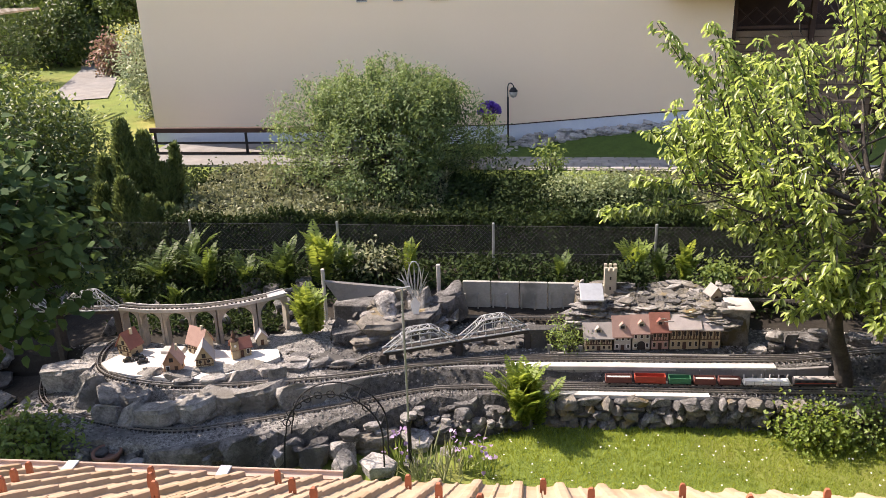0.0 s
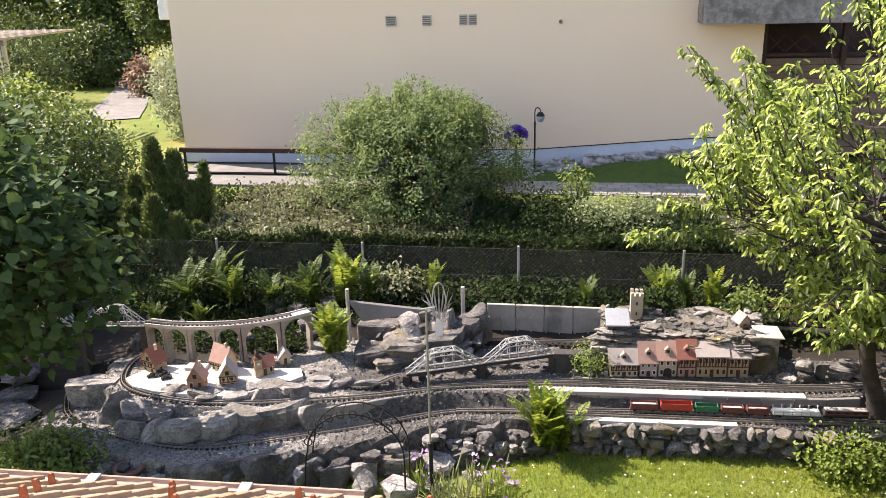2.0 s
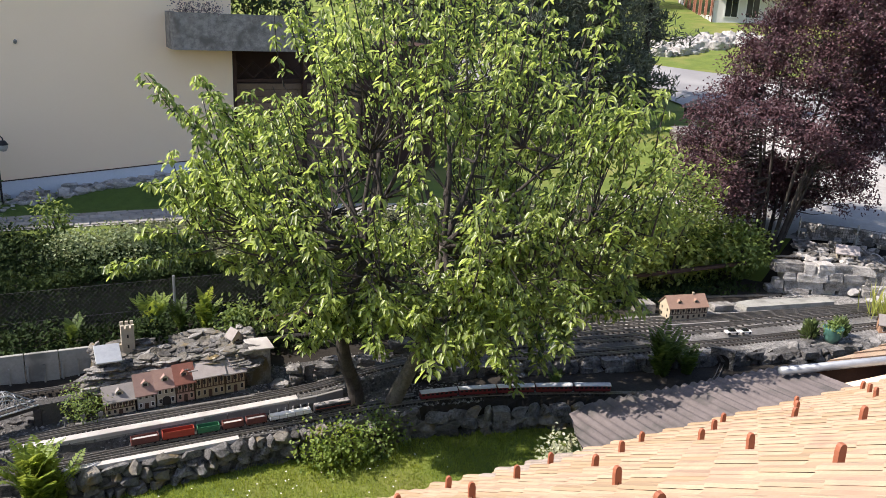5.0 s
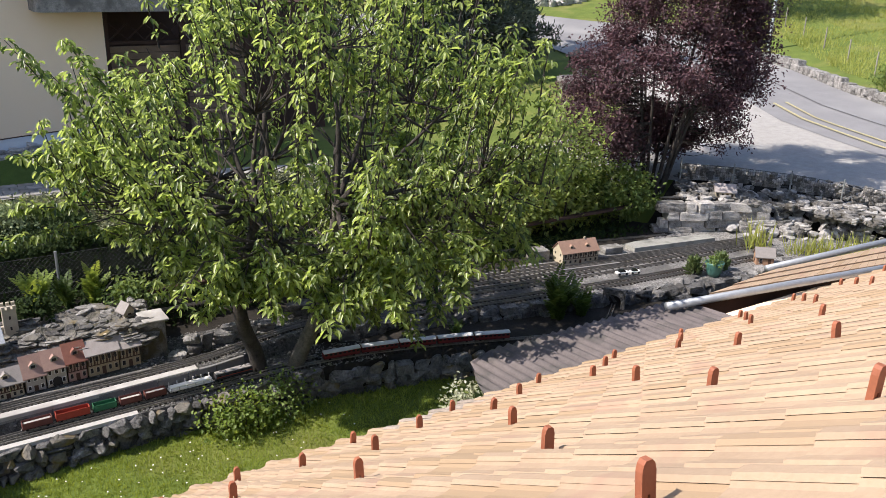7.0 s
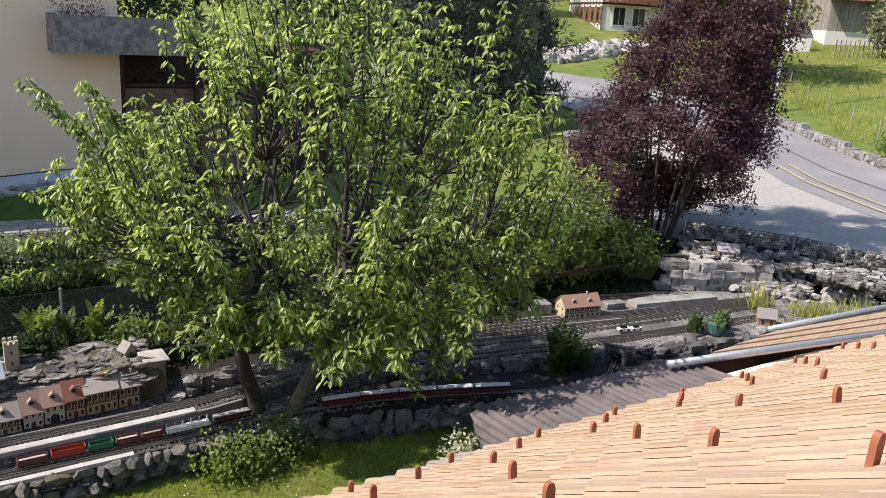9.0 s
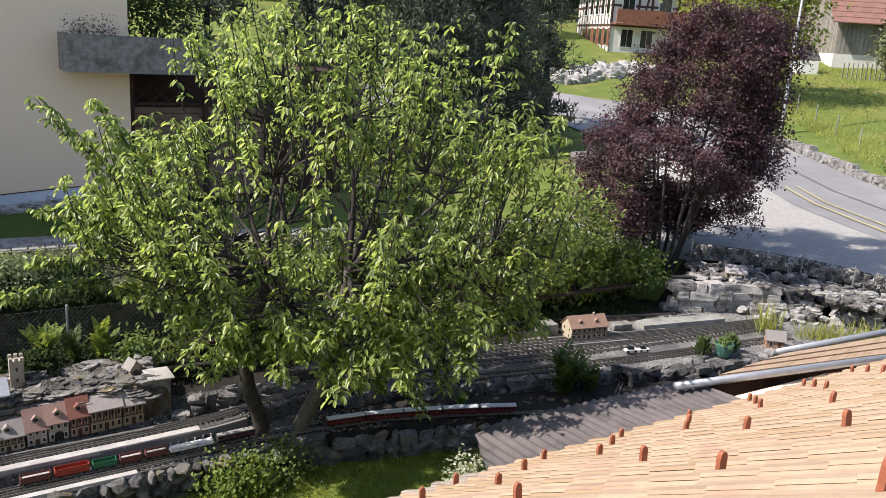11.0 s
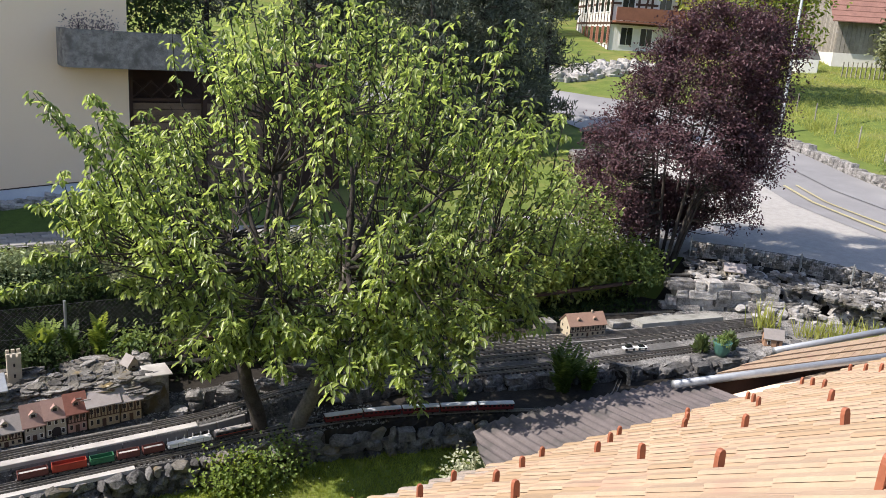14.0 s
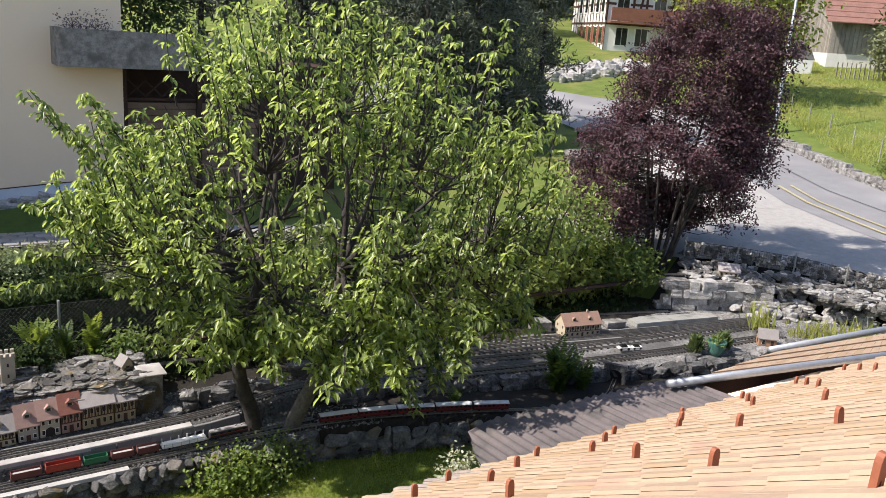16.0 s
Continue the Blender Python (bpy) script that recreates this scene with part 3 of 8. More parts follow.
deck.add([(a.x, a.y, a.z - 0.01), (b.x, a.y, a.z - 0.01), (b.x, b.y, b.z - 0.01), (a.x, b.y, b.z - 0.01), (a.x, a.y, a.z - 0.12), (b.x, a.y, a.z - 0.12), (b.x, b.y, b.z - 0.12), (a.x, b.y, b.z - 0.12)],
         [(0, 1, 2, 3), (7, 6, 5, 4), (0, 4, 5, 1), (1, 5, 6, 2), (2, 6, 7, 3), (3, 7, 4, 0)])
part("roof_deck", deck, M_DARKWOOD, house_roof)
g = Geo().box(ROOF_X0 + 0.4, EAVE_Y - 0.9, -0.5, ROOF_X0 + COLS * TILE_W - 0.4, EAVE_Y - 0.6, EAVE_Z + 0.15)
back_eave = Geo().add([(ROOF_X0, b.y, b.z - 0.02), (-b.x * 0 + ROOF_X0 + COLS * TILE_W, b.y, b.z - 0.02), (ROOF_X0 + COLS * TILE_W, -9.5, 0.8), (ROOF_X0, -9.5, 0.8), (ROOF_X0, b.y, b.z - 0.14), (ROOF_X0 + COLS * TILE_W, b.y, b.z - 0.14), (ROOF_X0 + COLS * TILE_W, -9.5, 0.68), (ROOF_X0, -9.5, 0.68)], [(0, 1, 2, 3), (7, 6, 5, 4), (0, 4, 5, 1), (1, 5, 6, 2), (2, 6, 7, 3), (3, 7, 4, 0)])
solo("back_roof", back_eave, M_TILE_J, "plain rear slope of the tiled roof", "roof", kind="structure").matrix_world = SWING
solo("wall_north", Geo().box(ROOF_X0 + 0.4, -9.2, -0.5, ROOF_X0 + COLS * TILE_W - 0.4, -8.9, 0.72), M_PLASTER, "plain plastered rear wall of the house", "wall", kind="structure").matrix_world = SWING
solo("wall_south", g, M_PLASTER, "plain plastered garden-side wall under the eave", "wall", kind="structure").matrix_world = SWING

# upright snow guards: a rounded tongue on two feet
tongue = Geo()
outline = [(-0.043, 0.0), (-0.014, 0.0), (-0.008, 0.05), (0.008, 0.05), (0.014, 0.0), (0.043, 0.0), (0.043, 0.115), (0.034, 0.137), (0.018, 0.148), (-0.018, 0.148), (-0.034, 0.137), (-0.043, 0.115)]
tongue.prism([(0.54 * a, 0.93 * b) for a, b in outline], Matrix.Translation((0, 0.012, 0)) @ pose(0, 0, 0, 90, 0, 0), 0.024)
tongue_mesh = tongue.mesh("snow_guard")
tongue_mesh.materials.append(M_HOOK)
ROW_Y = [(5.36, 0.60), (4.81, 0.92), (4.29, 0.25), (3.27, 0.62), (2.21, 0.95), (1.22, 0.40)]
for dist, first in ROW_Y:
    for k in range(-7, 14):
        x = 4 + 0.985 * (first + k - 4)
        if ROOF_X0 + 0.3 < x < ROOF_X0 + COLS * TILE_W - 0.3:
            ob = new("snow_guard", tongue_mesh)
            ob.matrix_world = Matrix.Translation((x - 0.03 - 0.013 * (5 - dist), dist + 0.0227 * (x - 3.6), 6.4 - 0.48 - 0.62 * dist - 0.02)) @ pose(0, 0, 0, jit.uniform(-8, 2), 0, jit.uniform(-6, 6))
            tagged(ob, "small upright red clay snow guard on the roof tiles", "snow guard", "snow guards")
g = Geo()
half = [(0.055 * math.cos(a), 0.055 * math.sin(a)) for a in (math.pi + math.pi * k / 8 for k in range(9))]
for r in (1.0, 0.9):
    g.sweep([[(x, EAVE_Y + 0.05 + r * u, EAVE_Z + 0.03 + r * v) for u, v in half] for x in (ROOF_X0, -2.0)])
g.tube([(ROOF_X0, EAVE_Y + 0.105, EAVE_Z + 0.03), (-2.0, EAVE_Y + 0.105, EAVE_Z + 0.03)], 0.009, 6)
gut = thing("roof_gutter", "weathered pinkish gutter along the eave", "gutter", at=SWING)
part("trough", g, M_COPPER, gut)
for x in (-4.35, -3.0, -5.7):
    part("clip", Geo().box(x - 0.05, EAVE_Y - 0.02, EAVE_Z + 0.028, x + 0.05, EAVE_Y + 0.12, EAVE_Z + 0.045, 0.004), M_ZINC, gut, "zinc joint clip")


# ---- the cream apartment house behind ----
WY = 20.5
Geo.base = (-0.3, 0.0, 0.2)
house = thing("apartment_house", "cream rendered apartment house with a blue-grey plinth and concrete balcony", "building", at=(-3, WY + 4, 1.3))


def under(name, geo, material, parent, label="", smooth=False):
    """A part laid in world metres under a thing that stands elsewhere."""
    ob = part(name, geo, material, parent, label, smooth)
    ob.matrix_parent_inverse = parent.matrix_world.inverted()
    return ob


bpy.context.view_layer.update()
g = Geo().box(-10.24, WY, 1.1, 4.11, WY + 9.5, 9.6)
under("wall", g, M_PLASTER, house)
g = Geo().box(4.11, WY + 1.5, 1.1, 10.2, WY + 3.6, 4.9)
under("recessed_wall", g, M_DARKWOOD, house)
g = Geo().box(-10.7, WY - 0.5, 9.6, 4.6, WY + 10, 9.85, 0.03)
under("roof", g, M_CONC, house)
# plinth that stands 2 cm proud and follows the rising ground
tops = [(-10.26, 1.72), (-5.0, 1.79), (-1.0, 1.87), (2.3, 2.13), (4.13, 2.25)]
g = Geo()
rows = []
for x, z in tops:
    rows.append([(x, WY + 0.3, 0.9), (x, WY - 0.022, 0.9), (x, WY - 0.022, z), (x, WY + 0.3, z)])
g.sweep(rows)
under("plinth", g, M_PLINTH, house, "blue-grey painted plinth")
g = Geo()
for (x0, z0), (x1, z1) in zip(tops, tops[1:]):
    g.add([(x0, WY - 0.03, z0), (x1, WY - 0.03, z1), (x1, WY - 0.03, z1 + 0.018), (x0, WY - 0.03, z0 + 0.018), (x0, WY, z0 + 0.02), (x1, WY, z1 + 0.02)], [(0, 1, 2, 3), (3, 2, 5, 4)])
under("drip_edge", g, M_DARKWOOD, house, "thin dark drip edge")
# wall vents: frames with slats
for x, w in ((-4.54, 0.26), (-3.66, 0.22), (-2.78, 0.19), (-2.55, 0.19)):
    fr = Geo()
    for a, b, c, d in ((-w / 2, -0.12, w / 2, -0.1), (-w / 2, 0.1, w / 2, 0.12), (-w / 2, -0.1, -w / 2 + 0.02, 0.1), (w / 2 - 0.02, -0.1, w / 2, 0.1)):
        fr.box(x + a, WY - 0.03, 4.99 + b, x + c, WY - 0.002, 4.99 + d)
    vent = under("wall_vent", fr, M_CONC_L, house, "pale square ventilation grille")
    for k in range(4):
        z = 4.99 - 0.075 + 0.05 * k
        sl = Geo().add([(x - w / 2 + 0.02, WY - 0.026, z - 0.016), (x + w / 2 - 0.02, WY - 0.026, z - 0.016), (x + w / 2 - 0.02, WY - 0.004, z + 0.014), (x - w / 2 + 0.02, WY - 0.004, z + 0.014)], [(0, 1, 2, 3)])
        ob = part("slat", sl, M_CONC, vent)
        ob.matrix_parent_inverse = vent.matrix_world.inverted()
under("wall_stud", Geo().tube([(-0.48, WY - 0.07, 4.9), (-0.48, WY, 4.93)], 0.035, 8), M_CONC, house)
# balcony: a rounded planter parapet of exposed concrete
by0, bz0, bz1 = WY - 1.0, 4.86, 5.66
path_ = [(2.62, WY), (2.62, by0 + 0.25)] + [(2.87 - 0.25 * math.cos(a), by0 + 0.25 - 0.25 * math.sin(a)) for a in (math.pi / 2 * k / 6 for k in range(1, 7))] + [(6.1, by0)]
inner = [(2.77, WY), (2.77, by0 + 0.27)] + [(2.89 - 0.12 * math.cos(a), by0 + 0.27 - 0.12 * math.sin(a)) for a in (math.pi / 2 * k / 6 for k in range(1, 7))] + [(6.1, by0 + 0.15)]
g = Geo().sweep([[(ox, oy, bz0), (ox, oy, bz1), (ix, iy, bz1), (ix, iy, bz0 + 0.2)] for (ox, oy), (ix, iy) in zip(path_, inner)])
under("balcony_parapet", g, M_BALC, house, "rounded grey exposed-concrete balcony parapet")
under("balcony_slab", Geo().box(2.68, by0 + 0.06, bz0 + 0.02, 6.1, WY + 1.5, bz0 + 0.2), M_BALC, house)
# timber screen in the recess, of horizontal boards
for k in range(14):
    z = 1.75 + k * 0.16
    ob = under("board", Geo().box(4.25, WY + 0.42, z, 7.5, WY + 0.46 - 0.012 * (k % 2), z + 0.15, 0.006), M_BOARD, house)
for x in (4.14, 5.9, 7.5):
    under("screen_post", Geo().box(x, WY + 0.3, 1.4, x + 0.12, WY + 0.42, 4.86, 0.008), M_DARKWOOD, house)
under("screen_rail", Geo().box(4.26, WY + 0.40, 4.02, 7.5, WY + 0.48, 4.1, 0.006), M_DARKWOOD, house)
for k in range(8):
    x = 4.3 + 0.4 * k
    under("trellis_bar", Geo().tube([(x, WY + 0.44, 4.12), (x + 0.4, WY + 0.44, 4.5)], 0.02, 5), M_DARKWOOD, house, "dark diagonal trellis bar")
    under("trellis_bar", Geo().tube([(x + 0.4, WY + 0.46, 4.12), (x, WY + 0.46, 4.5)], 0.02, 5), M_DARKWOOD, house, "dark diagonal trellis bar")
under("downpipe_box", Geo().box(-10.62, WY + 0.2, 5.1, -10.25, WY + 0.6, 9.0, 0.02), M_WHITE, house, "white box on the corner")

# railing on its low wall
RY = 19.3
solo("low_wall", Geo().box(-9.95, RY - 1.1, 0.8, -3.5, RY + 0.15, 1.46, 0.01), M_CONC, "pale concrete kerb wall under the railing", "low wall", kind="structure")
rl = thing("railing", "dark brown metal railing with a broad wooden handrail", "railing")
part("handrail", Geo().box(-9.8, RY - 0.05, 1.98, -3.6, RY + 0.05, 2.1, 0.01), M_DARKWOOD, rl, "broad dark wooden handrail")
for z in (1.42, 1.7):
    part("rail", Geo().box(-9.75, RY - 0.02, z, -3.6, RY + 0.02, z + 0.045), M_IRON, rl)
for x in (-9.68, -7.36, -5.0):
    part("post", Geo().box(x - 0.025, RY - 0.025, 1.16, x + 0.025, RY + 0.025, 1.98), M_IRON, rl)

Geo.base = (0.0, 0.0, 0.0)
# garden lamp and flower basket
lamp = thing("garden_lamp", "black iron garden lamp with a round glass lantern", "lamp", at=(-1.33, 20.0, 1.6))
part("post", Geo().tube([(0, 0, -0.1), (0, 0, 1.25)], 0.022, 8), M_IRON, lamp)
part("bracket", Geo().tube(curve([(0, 0, 1.2), (0.0, 0, 1.5), (0.06, 0, 1.58), (0.13, 0, 1.52), (0.13, 0, 1.46)], 0.03), 0.014, 6), M_IRON, lamp)
part("hood", Geo().lathe([(0.0, 0.10), (0.05, 0.09), (0.1, 0.02), (0.105, 0.0)], (0.13, 0, 1.38), 12), M_IRON, lamp)
part("globe", Geo().lathe([(0.0, -0.15), (0.06, -0.13), (0.095, -0.06), (0.095, 0.0), (0.05, 0.03)], (0.13, 0, 1.38), 14), M_CONC_L, lamp, "cloudy glass globe", smooth=True)
bs = thing("flower_basket", "purple petunias in a dark basket on an iron stand", "flower basket", at=(-1.75, 19.6, 1.6))
part("stand", Geo().tube([(0, 0, -0.1), (0, 0, 0.8)], 0.02, 8), M_IRON, bs)
part("basket", Geo().lathe([(0.0, 0.75), (0.15, 0.76), (0.2, 0.95), (0.18, 0.95), (0.0, 0.9)], (0, 0, 0), 14), M_DARKWOOD, bs)
n = 500
d = rng.normal(size=(n, 3)); d /= np.linalg.norm(d, axis=1, keepdims=True); d[:, 2] = np.abs(d[:, 2]) * 0.9 - 0.15
L_PETUNIA = leaf_mat("petunia", (0.10, 0.05, 0.30), (0.22, 0.12, 0.52), 0.3, hue=0.0)
part("blossoms", leaf_mesh("blossoms", np.array([0, 0, 1.0]) + d * [0.24, 0.24, 0.24], d + rng.normal(0, .5, (n, 3)), rng.normal(0, 1, (n, 3)), 0.07, 0.07, L_PETUNIA, shape="lobed"), L_PETUNIA, bs, "purple petunia blossoms")
part("foliage", leaf_mesh("foliage", np.array([0, 0, 0.97]) + d[:250] * 0.22, d[:250], rng.normal(0, 1, (250, 3)), 0.07, 0.04, L_DARK), L_DARK, bs)


# ---- chain-link fence ----
FY, FZ0, FZ1 = 13.6, 0.78, 1.81
fence = thing("chain_link_fence", "galvanised chain-link fence with slim steel posts", "fence", at=None)


def fence_line(name, x0, y0, x1, y1, z0, z1, posts, parent, cell=0.075):
    """Wire netting between two ends, woven of zigzag wires, and its posts."""
    a, b = Vector((x0, y0, 0)), Vector((x1, y1, 0))
    way, run = (b - a).normalized(), (b - a).length
    side, h = Vector((-way.y, way.x, 0)) * 0.003, z1 - z0 - 0.04
    g, r = Geo(), 0.0011
    k = -int(h / cell) - 1
    while k * cell < run:
        for s in (1, -1):
            u0, u1 = k * cell, k * cell + h
            if s < 0:
                u0, u1 = u1, u0
            za, zb = z0 + 0.02, z1 - 0.02
            # trimmed to the two ends
            lo, hi = 0.0, 1.0
            if u0 != u1:
                ts = sorted(((0 - u0) / (u1 - u0), (run - u0) / (u1 - u0)))
                lo, hi = max(lo, ts[0]), min(hi, ts[1])
            if hi - lo > 0.02:
                p = a + way * (u0 + (u1 - u0) * lo) + Vector((0, 0, za + (zb - za) * lo)) + side * s
                q = a + way * (u0 + (u1 - u0) * hi) + Vector((0, 0, za + (zb - za) * hi)) + side * s
                g.tube([p, q], r, 3, cap=False)
        k += 1
    part("netting", g, M_WIRE, parent, "grey woven wire netting")
    for z in (z0 + 0.02, (z0 + z1) / 2, z1 - 0.02):
        part("line_wire", Geo().tube([a + Vector((0, 0, z)), b + Vector((0, 0, z))], 0.003, 4), M_WIRE, parent)
    for t in posts:
        p = a + way * t - side * 8
        part("post", Geo().tube([p + Vector((0, 0, z0 - 0.3)), p + Vector((0, 0, z1 + 0.03))], 0.022, 8).lathe([(0.0, 0.012), (0.024, 0.0), (0.024, -0.03)], p + Vector((0, 0, z1 + 0.04)), 8), M_GALV, parent)


fence_line("netting", -9.55, FY, 13.4, FY, FZ0, FZ1, [0.05, 2.85, 5.55, 8.28, 11.0, 13.7, 16.4, 19.1, 21.8], fence)
part("brace", Geo().tube([(-9.45, FY - 0.03, 1.7), (-8.8, FY - 0.05, 0.8)], 0.018, 8), M_GALV, fence)


# ---- trees and shrubs ----
def unit(n):
    d = rng.normal(size=(n, 3))
    return d / np.linalg.norm(d, axis=1, keepdims=True)


def twig_tips(n, centre, radii, inner=0.35, lumps=9, lump_size=0.33, floor=None):
    """Points through a crown: crowded near its outside, in uneven clumps."""
    d = unit(n)
    r = inner + (1 - inner) * rng.random(n) ** 0.55
    blob = unit(lumps)
    swell = 1 + lump_size * (np.max(d @ blob.T, axis=1) - 0.72) * 1.6 + rng.normal(0, 0.06, n)
    p = np.array(centre) + d * (r * swell)[:, None] * np.array(radii)
    if floor is not None:
        p[:, 2] = np.maximum(p[:, 2], floor + 0.3 * rng.random(n))
    return p


def limbs(geo, trunks, tips, r_twig=0.012, every=1, sag=0.1):
    """Twigs from each tip back to the nearest place on the trunks and limbs."""
    spine = np.array([q for line, _, _ in trunks for q in line])
    for p in tips[::every]:
        cost = np.linalg.norm(spine - p, axis=1) + 0.9 * np.maximum(0, spine[:, 2] - p[2] + 0.15)
        q = spine[int(np.argmin(cost))]
        mid = (p + q) / 2 + np.array([0, 0, -sag * np.linalg.norm(p - q)]) + rng.normal(0, 0.05, 3)
        geo.tube([q, mid, p], r_twig * (1 + 0.7 * np.linalg.norm(p - q)), 4, r_twig * 0.35, cap=False)


def clustered_leaves(name, tips, per, spread, length, width, material, droop=0.5, centre=None, shape="leaf", fold=0.25):
    """A tuft of leaves at each tip, hanging outwards and down."""
    n = len(tips) * per
    at = np.repeat(tips, per, axis=0) + rng.normal(0, spread, (n, 3))
    out = at - (np.array(centre) if centre is not None else at.mean(0))
    out /= np.linalg.norm(out, axis=1, keepdims=True) + 1e-6
    way = unit(n) + 0.5 * out + np.array([0, 0, -droop])
    up = unit(n) * 0.5 + np.array([0, 0, 1.0]) + 0.4 * out
    return leaf_mesh(name, at, way, up, length * rng.uniform(0.7, 1.2, n), width * rng.uniform(0.8, 1.15, n), material, fold, shape)


def limb_lines(trunks, ends, bend=0.25):
    """Main limbs from the tops of trunks out into the crown."""
    out = []
    for e in ends:
        line, r, _ = trunks[int(np.argmin([np.linalg.norm(np.array(t[0][-1]) - e) for t in trunks]))]
        q = np.array(line[-1])
        mid = (q + e) / 2 + np.array([0, 0, -bend * 0.3]) + rng.normal(0, bend * 0.4, 3)
        pts = [np.array(v) for v in curve([tuple(q), tuple(mid), tuple(e)], 0.2)]
        out.append((pts, r * 0.5, r * 0.12))
    return out


# the cherry tree: two leaning trunks from the railway bed
CH = np.array([4.55, 10.2, 3.35])
ACROSS, DEEP = np.array([0.85, -0.53, 0]), np.array([0.53, 0.85, 0])
tree = thing("cherry_tree", "broad cherry tree with two trunks and drooping yellow-green leaves", "tree", at=(3.85, 10.6, 0.35))
bpy.context.view_layer.update()
t1 = [np.array(v) for v in curve([(3.70, 10.65, 0.2), (3.62, 10.65, 0.8), (3.45, 10.60, 1.3), (3.38, 10.55, 1.75), (3.45, 10.40, 2.3), (3.65, 10.30, 3.2)], 0.12)]
t2 = [np.array(v) for v in curve([(4.08, 10.55, 0.2), (4.20, 10.50, 0.65), (4.42, 10.40, 1.2), (4.55, 10.30, 1.7), (4.65, 10.20, 2.4), (4.70, 10.10, 3.2)], 0.12)]
trunks = [(t1, 0.125, 0.07), (t2, 0.12, 0.06)]
under("trunk", Geo().tube(t1, 0.125, 12, 0.06), M_BARK, tree, "dark brown trunk", smooth=True)
under("trunk", Geo().tube(t2, 0.135, 12, 0.06), M_BARKL, tree, "grey lichen-covered leaning trunk", smooth=True)


def dome(n, grow=1.0, inner=0.35):
    """Places in the cherry's crown: a broad dome across the garden, flat below, uneven on top."""
    d = unit(n)
    lump = 1 + 0.10 * np.sin(3.1 * np.arctan2(d[:, 1], d[:, 0]) + 1.2) * (1 - d[:, 2] ** 2) + 0.12 * np.sin(9 * d[:, 0] + 2) * np.cos(8 * d[:, 1] - 1) + rng.normal(0, 0.05, n)
    r = (inner + (1 - inner) * rng.random(n) ** 0.55) * lump * grow
    up = np.where(d[:, 2] > 0, 2.75, 1.15)
    q = d * r[:, None]
    # the crown thins out towards its upper left
    tall = up * (1 - 0.35 * np.clip(-q[:, 0] - 0.35, 0, 1))
    return CH + q[:, :1] * np.where(q[:, :1] > 0, 3.0, 3.6) * ACROSS + q[:, 1:2] * 2.1 * DEEP + np.stack([0 * r, 0 * r, q[:, 2] * tall], 1)


ends = dome(34, 0.72, 0.9)
side_limbs = limb_lines([(t1[8:], 0.1, 0), (t2[8:], 0.1, 0), (t1[:14], 0.09, 0), (t2[:14], 0.09, 0)], ends)
for pts, r0, r1 in side_limbs:
    under("limb", Geo().tube(pts, r0, 6, r1, cap=False), M_BARK, tree, smooth=True)
# upright leafy shoots all through the crown, and the boughs that hang from it
feet = dome(1000, 0.97, 0.68)
# thinner above its sunny right half
# a gap placed along the camera's sight line to the timber screen
gap = np.linalg.norm((feet - np.array([2.4, 11.0, 4.75])) * [1, 0.35, 1.5], axis=1) < 0.55
feet = feet[~gap]
high = ((feet - CH) @ ACROSS > 0.6) & (feet[:, 2] > CH[2] + 0.4)
feet = feet[~high | (rng.random(len(feet)) < 0.75)][:620]
lean = (feet - CH) / np.linalg.norm(feet - CH, axis=1, keepdims=True)
heads = feet + lean * rng.uniform(0.1, 0.4, (620, 1)) + np.stack([rng.normal(0, 0.08, 620), rng.normal(0, 0.08, 620), np.where(feet[:, 2] > 3.0, rng.uniform(0.3, 0.85, 620), rng.uniform(-0.35, 0.25, 620))], 1)
shoots = [(tuple(a), tuple(b), 11) for a, b in zip(feet, heads)]
# boughs that reach out low over the lawn and the yard
for k in range(36):
    a = CH + ACROSS * rng.uniform(-1.2, 1.75) - DEEP * rng.uniform(1.3, 1.9) + np.array([0, 0, rng.uniform(-0.8, 0.1)])
    b = a + ACROSS * rng.uniform(-0.1, 0.5) - DEEP * rng.uniform(0.25, 0.6) + np.array([0, 0, rng.uniform(-0.55, -0.05)])
    shoots.append((tuple(a), tuple(b), 9))
shoots += [((1.75, 10.9, 4.5), (0.95, 11.0, 5.35), 16), ((2.1, 10.8, 4.6), (1.55, 10.9, 5.35), 16), ((1.9, 10.9, 3.1), (0.35, 11.0, 2.9), 30), ((1.7, 10.9, 3.3), (0.75, 11.0, 3.35), 20), ((1.8, 10.8, 3.8), (0.9, 11.0, 4.0), 20), ((5.3, 9.6, 2.4), (5.5, 9.3, 1.15), 22), ((4.9, 9.7, 2.3), (4.95, 9.4, 1.5), 18), ((3.2, 10.2, 2.3), (2.75, 10.2, 1.75), 16), ((6.2, 9.2, 3.6), (7.1, 8.75, 3.75), 20), ((6.1, 9.2, 3.0), (6.9, 8.8, 3.0), 22), ((5.9, 9.2, 2.7), (6.6, 8.9, 2.4), 22), ((5.7, 9.3, 2.6), (6.2, 9.0, 2.0), 20)]
tips, out, g = [], [], Geo()
for k, (p, q, n) in enumerate(shoots):
    if k >= 620:
        n *= 2
    u = np.linspace(0.12, 1, n)[:, None] ** 0.8
    p, q = np.array(p), np.array(q)
    tips.append(p + u * (q - p) + rng.normal(0, 0.03, (n, 3)))
    line = [tuple(p), tuple((p + q) / 2 + rng.normal(0, 0.03, 3)), tuple(q)]
    if k >= 620:
        under("shoot", Geo().tube(line, 0.013, 5, 0.004), M_BARK, tree)
    else:
        g.tube(line, 0.014, 4, 0.005, cap=False)
limbs(g, side_limbs + trunks, feet, 0.013, 1)
tagged(under("twig_work", g, M_BARK, tree), kind="stuff")
tips = np.vstack(tips)
